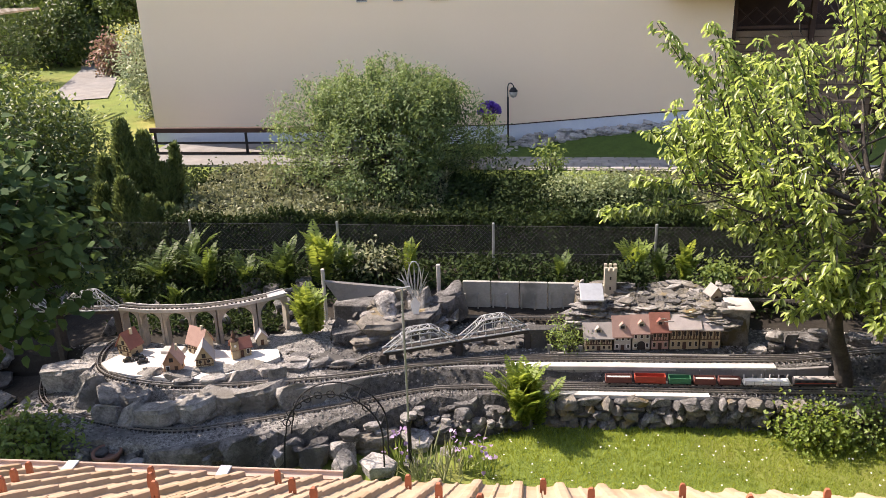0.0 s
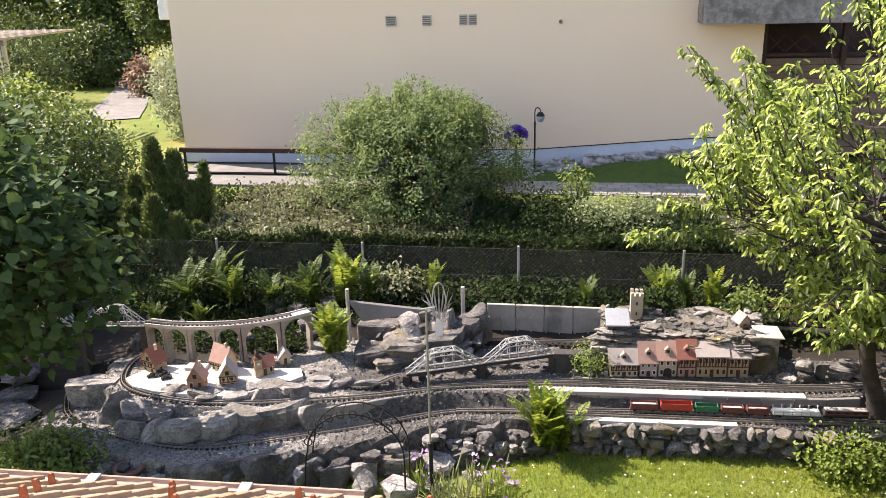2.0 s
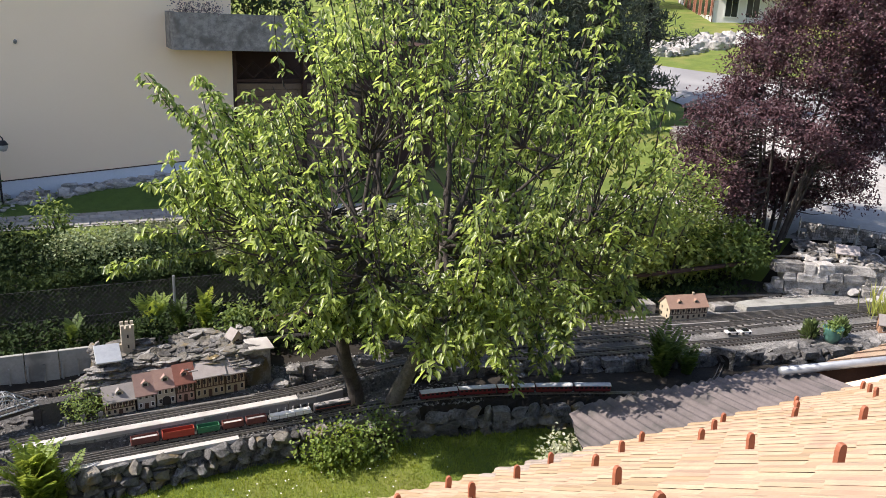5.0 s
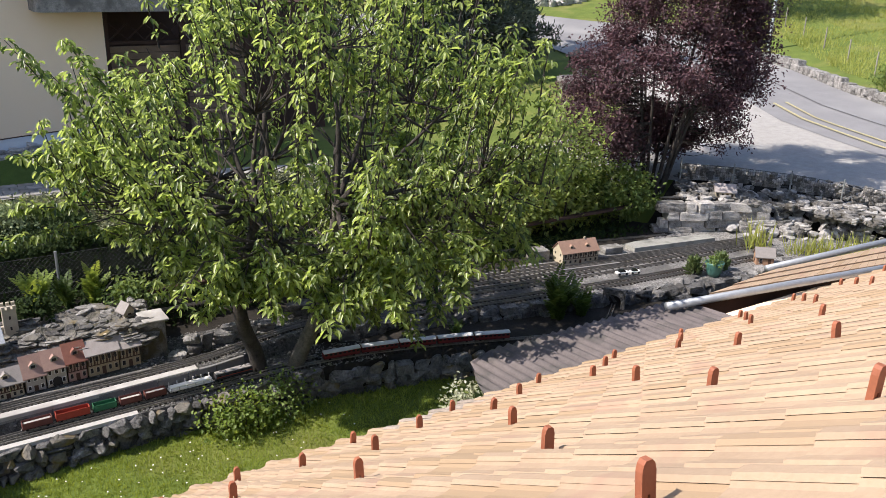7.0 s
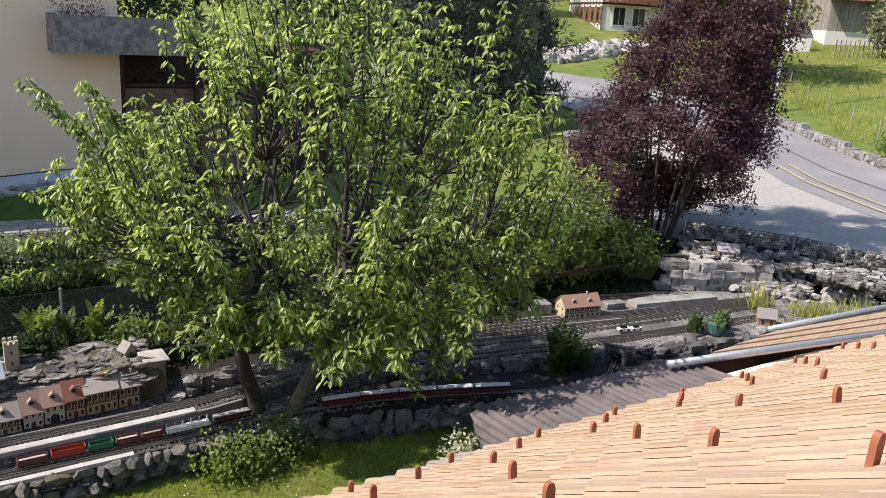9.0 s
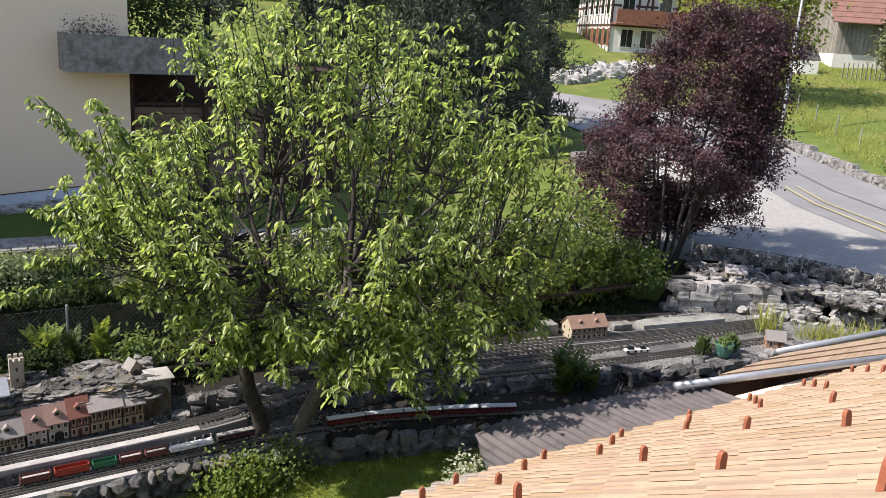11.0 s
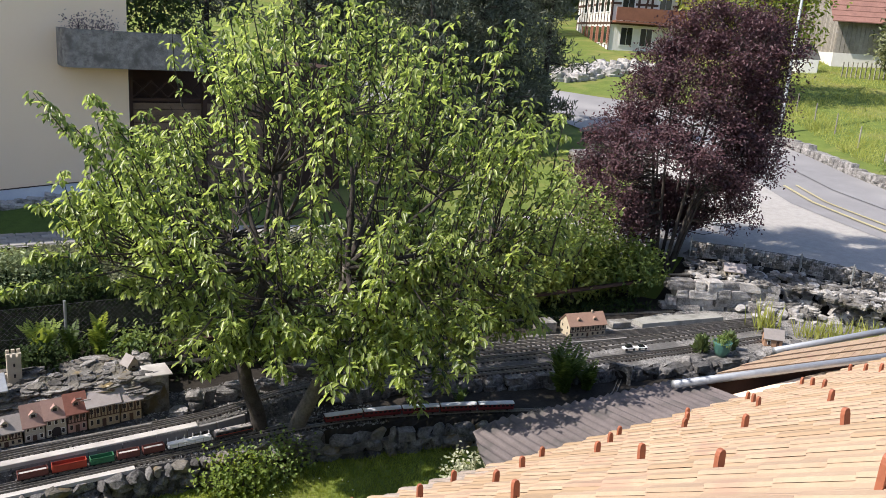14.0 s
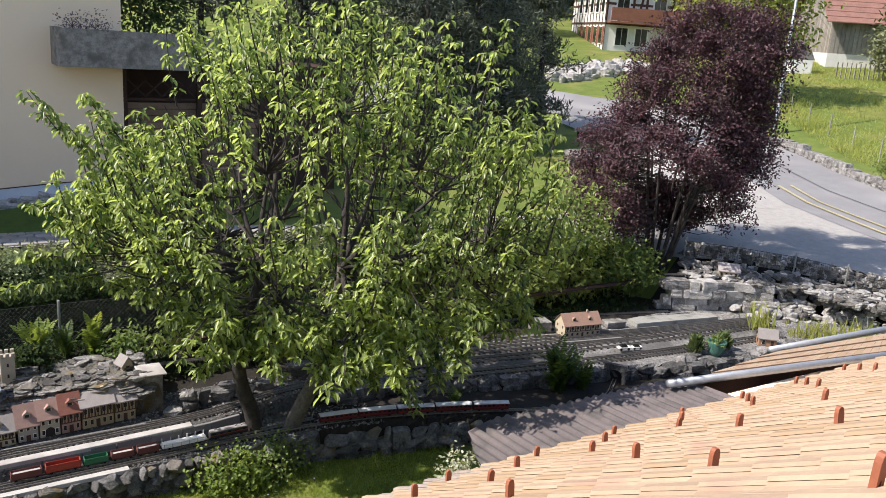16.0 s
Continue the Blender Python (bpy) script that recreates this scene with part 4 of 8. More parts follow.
# leaves in whorls round each shoot: they arch out and hang from their stalks
tips = tips[::2]
per = 8
n = len(tips) * per
turn = np.tile(np.arange(per) * 2 * np.pi / per, len(tips)) + np.repeat(rng.random(len(tips)) * 6.28, per) + rng.normal(0, 0.3, n)
out_ = np.stack([np.cos(turn), np.sin(turn), np.zeros(n)], 1)
at = np.repeat(tips, per, axis=0) + out_ * rng.uniform(0.01, 0.05, (n, 1)) + rng.normal(0, 0.025, (n, 3))
way = out_ + np.stack([0 * turn, 0 * turn, rng.normal(-0.85, 0.55, n)], 1) + rng.normal(0, 0.15, (n, 3))
face = out_ + np.array([0, 0, 1.0]) + rng.normal(0, 0.25, (n, 3)) + 0.6 * np.array(sun_way)
under("crown", leaf_mesh("crown", at, way, face, rng.uniform(0.08, 0.14, n), rng.uniform(0.034, 0.052, n), L_CHERRY, 0.34), L_CHERRY, tree, "drooping yellow-green cherry leaves")

# the purple-leaved tree by the corner wall
PP = np.array([14.85, 13.25, 4.5])
tree = thing("purple_plum_tree", "many-stemmed tree with dark purple leaves", "tree", at=(14.5, 13.5, 1.2))
bpy.context.view_layer.update()
stems = []
for k in range(11):
    a = k * 2.4
    top = PP + np.array([math.cos(a) * 1.2, math.sin(a) * 1.0, 0.3 + 0.8 * (k % 3)])
    b0 = np.array([14.5 + 0.2 * math.cos(a), 13.5 + 0.2 * math.sin(a), 1.0])
    stems.append(([np.array(v) for v in curve([tuple(b0), tuple(b0 * 0.6 + top * 0.4 + np.array([0, 0, 0.2])), tuple(top)], 0.25)], 0.05, 0.015))
    under("stem", Geo().tube(stems[-1][0], 0.05, 7, 0.014), M_BARK, tree, smooth=True)
# the crown is made of separate clumps with gaps between them
tips = []
for k in range(52):
    z = 2.5 + 4.65 * ((k + 0.5) / 52) ** 1.2
    rad = along([(2.5, 2.0), (3.2, 2.55), (4.2, 2.1), (5.5, 1.8), (6.5, 1.5), (7.2, 0.85)], z) * (0.45 + 0.55 * ((k * 0.618) % 1.0) ** 0.5)
    a = k * 2.399
    c = np.array([PP[0] + rad * math.cos(a), PP[1] + rad * math.sin(a), z]) + 0.24 * (z - 4.3) * np.array([0.77, -0.64, 0])
    size = rng.uniform(0.42, 0.72)
    if z < 3.5 and c[1] < 12.75 and c[0] < 15.7:
        continue
    tips.append(twig_tips(int(70 * size / 0.65), c, (size, size, size * 0.75), 0.1, 5, 0.7))
# low clumps behind the stems
for k in range(9):
    c = np.array([13.9 + 0.27 * k, 13.75 + 0.3 * (k % 3), 2.35 + 0.3 * ((k * 2) % 4)])
    tips.append(twig_tips(48, c, (0.5, 0.45, 0.4), 0.1, 5, 0.7))
tips = np.vstack(tips)
g = Geo()
limbs(g, stems, tips, 0.009, 3)
tagged(under("twig_work", g, M_BARK, tree), kind="stuff")
under("crown", clustered_leaves("crown", tips, 23, 0.1, 0.07, 0.042, L_PURPLE, 0.2, PP), L_PURPLE, tree, "dark purple leaves")


def shrub(name, centre, radii, n, per, length, width, material, label, category, ground_z, group="", stems=7, droop=0.2, inner=0.35, lump=0.4, shape="leaf", spread=0.1, bark=None, spikes=0):
    """A bush: stems that fan out from the ground into a clumped crown."""
    c = np.array(centre, float)
    ob = thing(name, label, category, group, at=(c[0], c[1], ground_z))
    bpy.context.view_layer.update()
    lines, g = [], Geo()
    for k in range(stems):
        a = k * 2.399
        b0 = np.array([c[0] + 0.08 * math.cos(a), c[1] + 0.08 * math.sin(a), ground_z - 0.1])
        top = c + np.array([math.cos(a) * radii[0] * 0.5, math.sin(a) * radii[1] * 0.5, radii[2] * 0.45 * (1 if k % 2 else 0.3)])
        line = [np.array(v) for v in curve([tuple(b0), tuple((b0 + top) / 2 + rng.normal(0, 0.05, 3)), tuple(top)], 0.15)]
        lines.append((line, 0.02 + 0.012 * radii[0], 0.008))
        g.tube(line, lines[-1][1], 6, 0.008)
    tips = twig_tips(n, c, radii, inner, 12, lump)
    tips[:, 2] = np.maximum(tips[:, 2], ground_z + 0.05 + 0.15 * rng.random(len(tips)))
    for k in range(spikes):
        d = unit(1)[0] * [1, 1, 0.5] + [0, 0, 0.75]
        p = c + d / np.linalg.norm(d) * np.array(radii) * 0.93
        q = p + np.array([rng.normal(0, 0.15) * radii[0] * 0.5, rng.normal(0, 0.1), rng.uniform(0.2, 0.6) * radii[2]])
        tips = np.vstack([tips, p + np.linspace(0, 1, 6)[:, None] * (q - p)])
        g.tube([p, q], 0.008, 4, 0.003)
    limbs(g, lines, tips, 0.006, 3)
    tagged(under("stem_work", g, bark or M_BARK, ob), kind="stuff")
    under("crown", clustered_leaves("crown", tips, per, spread, length, width, material, droop, c, shape), material, ob)
    return ob


# the large light-green bush on the bank
shrub("large_bush", (-3.6, 16.6, 2.42), (1.68, 1.5, 1.22), 1700, 24, 0.07, 0.03, L_BIGBUSH, "large light-green arching bush on the bank", "bush", 0.95, droop=0.45, lump=1.3, spread=0.08, spikes=190)


# ---- the railway's tracks ----
def track(pts, label="grey model railway track on ballast", gauge=0.056):
    """Two rails on sleepers along a smooth line."""
    line = curve(pts, 0.05)
    tr = thing("railway_track", label, "railway track", "garden railway tracks")
    rails, sl = ([], []), Geo()
    for i, p in enumerate(line):
        way = (line[min(i + 1, len(line) - 1)] - line[max(i - 1, 0)]).normalized()
        side = Vector((way.y, -way.x, 0)).normalized()
        for s, row in zip((-1, 1), rails):
            row.append([p + side * (s * gauge / 2 + w) + Vector((0, 0, h)) for w, h in ((-0.006, 0.008), (-0.005, 0.028), (0.005, 0.028), (0.006, 0.008))])
        m = Matrix(((side.x, way.x, 0, p.x), (side.y, way.y, 0, p.y), (side.z, way.z, 1, p.z), (0, 0, 0, 1)))
        sl.box(-0.05, -0.012, -0.02, 0.05, 0.012, 0.009, 0, m)
    for row in rails:
        part("rail", Geo().sweep(row), M_RAIL, tr)
    part("sleeper_bed", sl, M_SLEEPER, tr, kind="stuff")
    return line


UP = 0.765
lower_line = track([(-8.0, 10.7, 0.42), (-7.42, 9.72, 0.44), (-6.55, 9.26, 0.46), (-5.09, 9.05, low_level(-5.09)), (-3.32, 9.72, low_level(-3.32)), (-1.9, 10.23, low_level(-1.9)), (-0.6, 10.27, low_level(-0.6)), (0.45, 10.31, low_level(0.45)), (2.2, 10.36, low_level(2.2)), (3.66, 10.42, low_level(3.66)), (5.15, 10.31, low_level(5.15)), (6.6, 9.94, low_level(6.6)), (8.27, 9.38, low_level(8.27)), (9.0, 9.32, low_level(9)), (9.45, 9.46, low_level(9)), (9.8, 9.72, low_level(9)), (10.2, 10.05, low_level(9))])
wagon_line = track([(-1.9, 10.25, low_level(-1.9)), (-0.8, 10.31, low_level(-0.8)), (0.4, 10.44, low_level(0.4)), (2.2, 10.49, low_level(2.2)), (3.5, 10.55, low_level(3.5)), (4.6, 10.6, low_level(4.6))])
track([(-6.75, 11.3, UP), (-6.95, 10.8, UP), (-6.75, 10.15, UP), (-6.15, 9.80, UP), (-5.05, 9.70, UP), (-3.36, 10.04, UP), (-1.96, 10.5, UP), (-0.6, 10.74, UP), (1.0, 10.82, UP), (3.0, 10.95, UP), (4.4, 11.3, UP), (6.5, 11.35, UP), (9, 10.95, UP), (12.5, 10.6, UP), (15.0, 10.4, UP)])
track([(-2.3, 10.45, UP), (-0.8, 10.8, UP), (1.0, 10.95, UP), (3.0, 11.05, UP), (4.6, 11.42, UP), (6.5, 11.5, UP), (9, 11.12, UP), (12.5, 10.78, UP), (15.0, 10.55, UP)])
for dy in (0.0, 0.2, 0.36, 0.52):
    track([(5.0, 11.7 + dy, UP), (7.0, 11.62 + dy, UP), (9.5, 11.25 + dy * 0.9, UP), (12.0, 10.9 + dy * 0.7, UP), (15.2, 10.65 + dy * 0.4, UP)])
for dy in (0.0, 0.17):
    track([(6.4, 11.05 - dy, UP), (8.2, 10.72 - dy, UP), (10.5, 10.38 - dy, UP), (12.4, 10.2 - dy, UP), (14.6, 10.0 - dy, UP)])
track([(2.6, 12.35, 1.05), (4.0, 12.3, 1.05), (6.0, 12.4, 1.0), (8.5, 12.5, 0.9), (11.0, 12.45, UP), (13.4, 11.9, UP)])
track([(-3.2, 11.9, 0.83), (-2.0, 11.95, 0.83), (0.1, 12.05, 0.83)])
track([(-4.1, 10.75, UP), (-3.3, 10.35, UP), (-2.75, 10.5, 0.9)])

# platform and concrete retaining wall between the two levels
edge_line = curve([(-3.95, 9.66, 0), (-3.35, 9.84, 0), (-1.98, 10.44, 0), (0.0, 10.57, 0), (1.5, 10.63, 0), (2.95, 10.71, 0), (3.9, 10.9, 0)], 0.42)
ret = thing("retaining_wall", "low grey concrete wall between the two track levels", "retaining wall", kind="structure")
for a, b in zip(edge_line, edge_line[1:]):
    way = (b - a).normalized()
    m = Matrix(((way.x, -way.y, 0, a.x), (way.y, way.x, 0, a.y), (0, 0, 1, 0), (0, 0, 0, 1)))
    part("panel", Geo().box(0.004, 0.0, 0.3, (b - a).length - 0.004, 0.05, 0.755, 0.006, m), M_CONC, ret)
plat = curve([(-0.85, 10.575, 0), (0.0, 10.635, 0), (1.5, 10.695, 0), (2.95, 10.775, 0)], 0.25)
g = Geo()
rows = []
for i, p in enumerate(plat):
    way = (plat[min(i + 1, len(plat) - 1)] - plat[max(i - 1, 0)]).normalized()
    side = Vector((-way.y, way.x, 0))
    rows.append([p + side * u + Vector((0, 0, z)) for u, z in ((-0.065, 0.72), (-0.065, 0.772), (-0.058, 0.778), (0.06, 0.778), (0.06, 0.72))])
solo("station_platform", g.sweep(rows), M_CONC_L, "long pale concrete station platform edge", "platform")
front = curve([(-0.35, 10.17, 0), (0.6, 10.2, 0), (2.0, 10.25, 0)], 0.3)
rows = [[p + Vector((0, u, z)) for u, z in ((-0.05, 0.53), (-0.05, 0.585), (0.045, 0.585), (0.045, 0.53))] for p in front]
solo("front_kerb", Geo().sweep(rows), M_CONC_L, "pale board along the front track", "kerb")

# stone blocks of the front wall, and other dry walls
def stone_wall(name, line, z0, z1, course, length, material, label, seed, depth=0.2, gap=0.93, cat="stone wall", blocky=0.5, mixed=0.0):
    """Rough stones in courses along a plan line."""
    r = random.Random(seed)
    wall = thing(name, label, cat, kind="structure")
    n = max(1, round((z1 - z0) / course))
    pts = [Vector((*p, 0)) for p in line]
    runs = [(b - a).length for a, b in zip(pts, pts[1:])]
    for k in range(n):
        s = -r.random() * length
        while s < sum(runs):
            w = length * r.uniform(0.5, 1.7)
            mid, t = s + w / 2, 0
            while t < len(runs) - 1 and mid > runs[t]:
                mid -= runs[t]
                t += 1
            if 0 <= mid <= runs[t] + 0.05:
                way = (pts[t + 1] - pts[t]).normalized()
                p = pts[t] + way * mid
                h = (z1 - z0) / n
                rock(p.x + r.uniform(-0.02, 0.02), p.y + r.uniform(-0.05, 0.05), z0 + k * h, w * gap * 1.1, depth * r.uniform(0.8, 1.2), h * r.uniform(1.0, 1.35), math.degrees(math.atan2(way.y, way.x)) + r.uniform(-6, 6), material if r.random() > mixed else (M_MOSSROCK if material is M_ROCK else M_ROCKW), r.randrange(14, 22) if r.random() < blocky else r.randrange(14), "stone", wall)
            s += w
    return wall


stone_wall("front_stone_wall", [(-0.3, 10.08), (0.0, 10.1), (2.0, 10.19), (4.4, 10.18)], 0.06, 0.56, 0.105, 0.19, M_ROCK, "rough grey stone wall between lawn and railway", 5, 0.2, 0.84, blocky=0.0, mixed=0.4)
stone_wall("front_stone_wall", [(4.5, 10.18), (6.0, 9.85), (8.3, 9.15)], -0.02, 0.5, 0.13, 0.24, M_ROCK, "shaded rough stone wall below the siding", 6, blocky=0.1, mixed=0.2)
stone_wall("yard_stone_wall", [(5.0, 11.0), (6.0, 10.95), (8.1, 10.36), (10.0, 9.98), (11.2, 9.65), (12.8, 9.47)], 0.42, 0.76, 0.13, 0.22, M_ROCK, "dark dry stone edge of the station yard", 8)
stone_wall("corner_stone_wall", [(13.55, 12.2), (14.2, 11.85), (15.0, 11.55), (15.6, 11.1)], 0.7, 1.42, 0.18, 0.38, M_PALE, "grey coursed dry stone wall in the garden corner", 9, 0.3, 0.9, blocky=1.0, mixed=0.3)
stone_wall("upper_stone_wall", [(15.3, 13.6), (16.6, 12.8), (17.8, 12.1), (18.6, 11.0), (18.95, 10.2)], 0.95, 1.55, 0.13, 0.24, M_ROCK, "dark dry stone wall below the forecourt", 10, 0.26, 0.97, blocky=0.4)

# loose rockery stones: along the steps between the track levels and down to the path
r = random.Random(21)
RUBBLE = {}


def rockery(x, y, z, sx, sy, sz, turn, material=None, tilt=0.0):
    """A loose stone; small ones are gathered as rubble."""
    material = material or M_ROCK
    shape = r.randrange(22, 36) if r.random() < 0.65 else r.randrange(14)
    if max(sx, sy) < 0.29 or x > 14.5 or y > 19:
        src = ROCKS[shape]
        m = Matrix.Translation((x, y, z + sz * 0.36)) @ pose(0, 0, 0, tilt, tilt * 0.6, turn) @ Matrix.Diagonal((sx * 0.62, sy * 0.62, sz * 0.62, 1))
        RUBBLE.setdefault(material.name, (material, Geo()))[1].add([m @ v.co for v in src.vertices], [tuple(p.vertices) for p in src.polygons])
        return
    label = {M_ROCK: "rough dark grey rockery stone beside the track", M_ROCKW: "pale grey rockery stone beside the track", M_ROCKG: "rough grey boulder with a sunlit flat top"}.get(material, "moss-stained grey stone beside the track")
    rock(x, y, z, sx, sy, sz, turn, material, shape, "rockery_stone", None, label, "stone", "rockery stones", tilt)


rockery(-7.25, 10.2, 0.38, 0.75, 0.55, 0.5, 20, M_ROCKW)
# boulders between the two tracks, then the plaza's rim and the face below the lower track
for x, y, top, w, deep in ((-6.67, 9.70, 0.74, 0.42, 0.42), (-6.28, 9.60, 0.72, 0.36, 0.32), (-5.93, 9.57, 0.70, 0.40, 0.26), (-6.16, 9.33, 0.60, 0.40, 0.28), (-5.82, 9.26, 0.64, 0.38, 0.32), (-5.46, 9.30, 0.68, 0.50, 0.30), (-5.03, 9.44, 0.72, 0.44, 0.36), (-4.69, 9.66, 0.74, 0.50, 0.32), (-4.25, 9.80, 0.74, 0.58, 0.34), (-4.0, 9.98, 0.84, 0.24, 0.24), (-3.75, 9.84, 0.70, 0.40, 0.26)):
    turn = math.degrees(math.atan2(along(UPPER, x + 0.2) - along(UPPER, x - 0.2), 0.4))
    rockery(x, y - 0.04, 0.36, w * 1.12, deep * 1.1, (top - 0.34) * 1.36, turn + r.uniform(-14, 14), M_ROCKG, r.uniform(-9, 5))
for x, y, w, deep in ((-5.85, 9.84, 0.5, 0.22), (-5.38, 9.84, 0.5, 0.22), (-4.96, 10.04, 0.5, 0.24), (-4.55, 10.14, 0.46, 0.24), (-3.86, 10.36, 0.36, 0.26)):
    rockery(x, y + 0.06, 0.70, w, deep, 0.2, r.uniform(-6, 14), M_ROCKG, r.uniform(-8, 4))
for x, y, z, w, deep, h, turn in ((-4.45, 8.98, 0.02, 0.78, 0.3, 0.42, 16), (-5.19, 8.8, 0.02, 0.7, 0.34, 0.38, 2), (-3.93, 9.3, 0.02, 0.4, 0.3, 0.4, 20), (-3.98, 9.5, 0.36, 0.6, 0.22, 0.12, 24), (-4.62, 9.12, 0.36, 0.8, 0.24, 0.12, 18), (-5.0, 8.92, 0.36, 0.4, 0.24, 0.12, 4)):
    rockery(x, y, z, w, deep, h, turn, M_ROCKG, r.uniform(-8, 4))
for x, y, sx, sy, sz, t, m in ((-6.9, 8.95, 0.5, 0.4, 0.35, 10, None), (-6.3, 8.75, 0.6, 0.4, 0.4, -10, None), (-5.6, 8.62, 0.75, 0.4, 0.45, 0, None), (-4.85, 8.72, 0.9, 0.42, 0.5, 8, None), (-4.2, 8.95, 0.55, 0.4, 0.5, 25, None), (-3.7, 9.1, 0.42, 0.35, 0.42, 20, None), (-3.3, 9.1, 0.4, 0.35, 0.42, 0, None), (-2.95, 9.3, 0.4, 0.3, 0.36, 12, M_ROCKW), (-2.6, 9.55, 0.55, 0.4, 0.4, 15, M_MOSSROCK), (-2.9, 8.95, 0.34, 0.28, 0.4, 60, M_ROCKW), (-2.45, 9.0, 0.5, 0.36, 0.3, 10, M_ROCKW), (-2.05, 9.6, 0.35, 0.3, 0.3, 0, M_ROCKW), (-1.75, 9.85, 0.4, 0.34, 0.35, 40, None), (-1.4, 10.0, 0.42, 0.3, 0.35, 5, M_ROCKW), (-1.0, 10.08, 0.4, 0.3, 0.36, 15, None), (-0.65, 10.12, 0.34, 0.28, 0.38, 0, None), (-1.6, 9.5, 0.25, 0.2, 0.16, 30, M_ROCKW), (-2.1, 9.2, 0.22, 0.2, 0.14, 0, M_ROCKW)):
    rockery(x, y, -0.04 if y < along(FRONT, x) else 0.1, sx, sy, sz, t, m, r.uniform(-8, 8))
for k in range(70):
    x = r.uniform(-7.6, -0.4)
    y = along(FRONT, x) + r.uniform(-0.16, 0.05)
    rockery(x, y, r.uniform(0.0, 0.34), r.uniform(0.12, 0.32), r.uniform(0.1, 0.2), r.uniform(0.1, 0.24), r.uniform(0, 180), M_ROCKW if r.random() < 0.3 else None)
for k in range(46):
    x, y = r.uniform(-2.2, -0.7), 0
    y = along(FRONT, x) + r.uniform(-0.25, 0.2)
    rockery(x, y, r.uniform(0.1, 0.42), r.uniform(0.06, 0.16), r.uniform(0.06, 0.14), r.uniform(0.05, 0.12), r.uniform(0, 180), M_ROCKW if r.random() < 0.6 else None)
# left, in the shade, and behind the viaduct
for k in range(26):
    x, y = r.uniform(-11, -8.4), r.uniform(9.4, 12.9)
    rockery(x, y, bed_height(x, y) - 0.06, r.uniform(0.3, 0.8), r.uniform(0.3, 0.6), r.uniform(0.15, 0.45), r.uniform(0, 180))
for k in range(9):
    x, y = r.uniform(-7.5, -4), r.uniform(12.1, 12.9)
    rockery(x, y, bed_height(x, y) - 0.05, r.uniform(0.25, 0.5), r.uniform(0.2, 0.4), r.uniform(0.15, 0.35), r.uniform(0, 180))
for k in range(16):
    x = r.uniform(-7.2, -4.3)
    y = 11.25 + 0.16 * (x + 7.2) + r.uniform(0, 0.8)
    rockery(x, y, bed_height(x, y) - 0.05, r.uniform(0.16, 0.4), r.uniform(0.14, 0.3), r.uniform(0.12, 0.3), r.uniform(0, 180), M_ROCKW if r.random() < 0.12 else None)
# edging of the plaza and the inner curve
for x, y, s in ((-4.9, 9.82, 0.34), (-4.55, 9.95, 0.4), (-4.2, 10.12, 0.4), (-3.85, 10.3, 0.34), (-3.55, 10.42, 0.3), (-3.2, 10.4, 0.32), (-2.95, 10.45, 0.3), (-5.3, 9.76, 0.3), (-3.9, 10.6, 0.28), (-2.75, 10.62, 0.26)):
    rockery(x, y, 0.72, s, s * 0.6, s * 0.5, r.uniform(-20, 40), M_ROCKW if s > 0.33 else None)
# the mound with the wind wheel
for x, y, z, sx, sy, sz, m in ((-3.2, 11.25, 0.7, 0.7, 0.5, 0.35, None), (-2.75, 11.35, 0.72, 0.7, 0.6, 0.5, M_MOSSROCK), (-2.25, 11.5, 0.75, 0.7, 0.6, 0.55, None), (-2.75, 11.6, 1.0, 0.55, 0.4, 0.4, M_ROCKW), (-2.3, 11.75, 1.05, 0.5, 0.4, 0.36, M_ROCKW), (-1.95, 11.85, 0.85, 0.4, 0.4, 0.5, None), (-1.78, 12.0, 0.85, 0.34, 0.3, 0.6, None), (-3.0, 11.05, 0.72, 0.4, 0.3, 0.24, M_MOSSROCK), (-2.55, 11.05, 0.72, 0.34, 0.3, 0.2, None), (-2.0, 11.45, 0.8, 0.3, 0.26, 0.3, None), (-3.45, 11.4, 0.72, 0.36, 0.3, 0.3, None)):
    rockery(x, y, z, sx, sy, sz, r.uniform(0, 90), m)
# broken pale stones over the mound
for k in range(80):
    x, y = r.uniform(-3.4, -1.7), r.uniform(11.0, 12.0)
    rockery(x, y, 0.8 + 0.5 * (1 - min(1.0, math.hypot((x + 2.5) / 0.9, (y - 11.7) / 0.6))), r.uniform(0.08, 0.28), r.uniform(0.08, 0.2), r.uniform(0.06, 0.2), r.uniform(0, 180), (M_ROCKW, M_ROCKW, None, M_MOSSROCK)[k % 4])
# stones added under the bridges to darken the ground like shade
for k in range(60):
    t = r.random()
    rockery(-2.7 + 2.3 * t, 10.78 + 0.62 * t + r.uniform(-0.12, 0.5), 0.72, r.uniform(0.08, 0.28), r.uniform(0.08, 0.2), r.uniform(0.05, 0.16), r.uniform(0, 180))
# right of the town
for x, y, z, sx, sy, sz, m in ((2.62, 11.2, 0.74, 0.26, 0.2, 0.13, M_ROCKW), (2.88, 11.25, 0.74, 0.22, 0.2, 0.2, None), (2.86, 11.28, 0.92, 0.2, 0.2, 0.15, M_ROCKW), (3.12, 11.35, 0.76, 0.2, 0.16, 0.26, None), (3.4, 11.4, 0.78, 0.34, 0.2, 0.2, None), (3.75, 11.42, 0.78, 0.3, 0.2, 0.18, M_ROCKW), (4.1, 11.5, 0.78, 0.32, 0.2, 0.17, None), (3.55, 11.44, 0.92, 0.3, 0.18, 0.1, None), (4.8, 11.8, 0.8, 0.45, 0.3, 0.22, None)):
    rockery(x, y, z, sx, sy, sz, r.uniform(-15, 15), m)
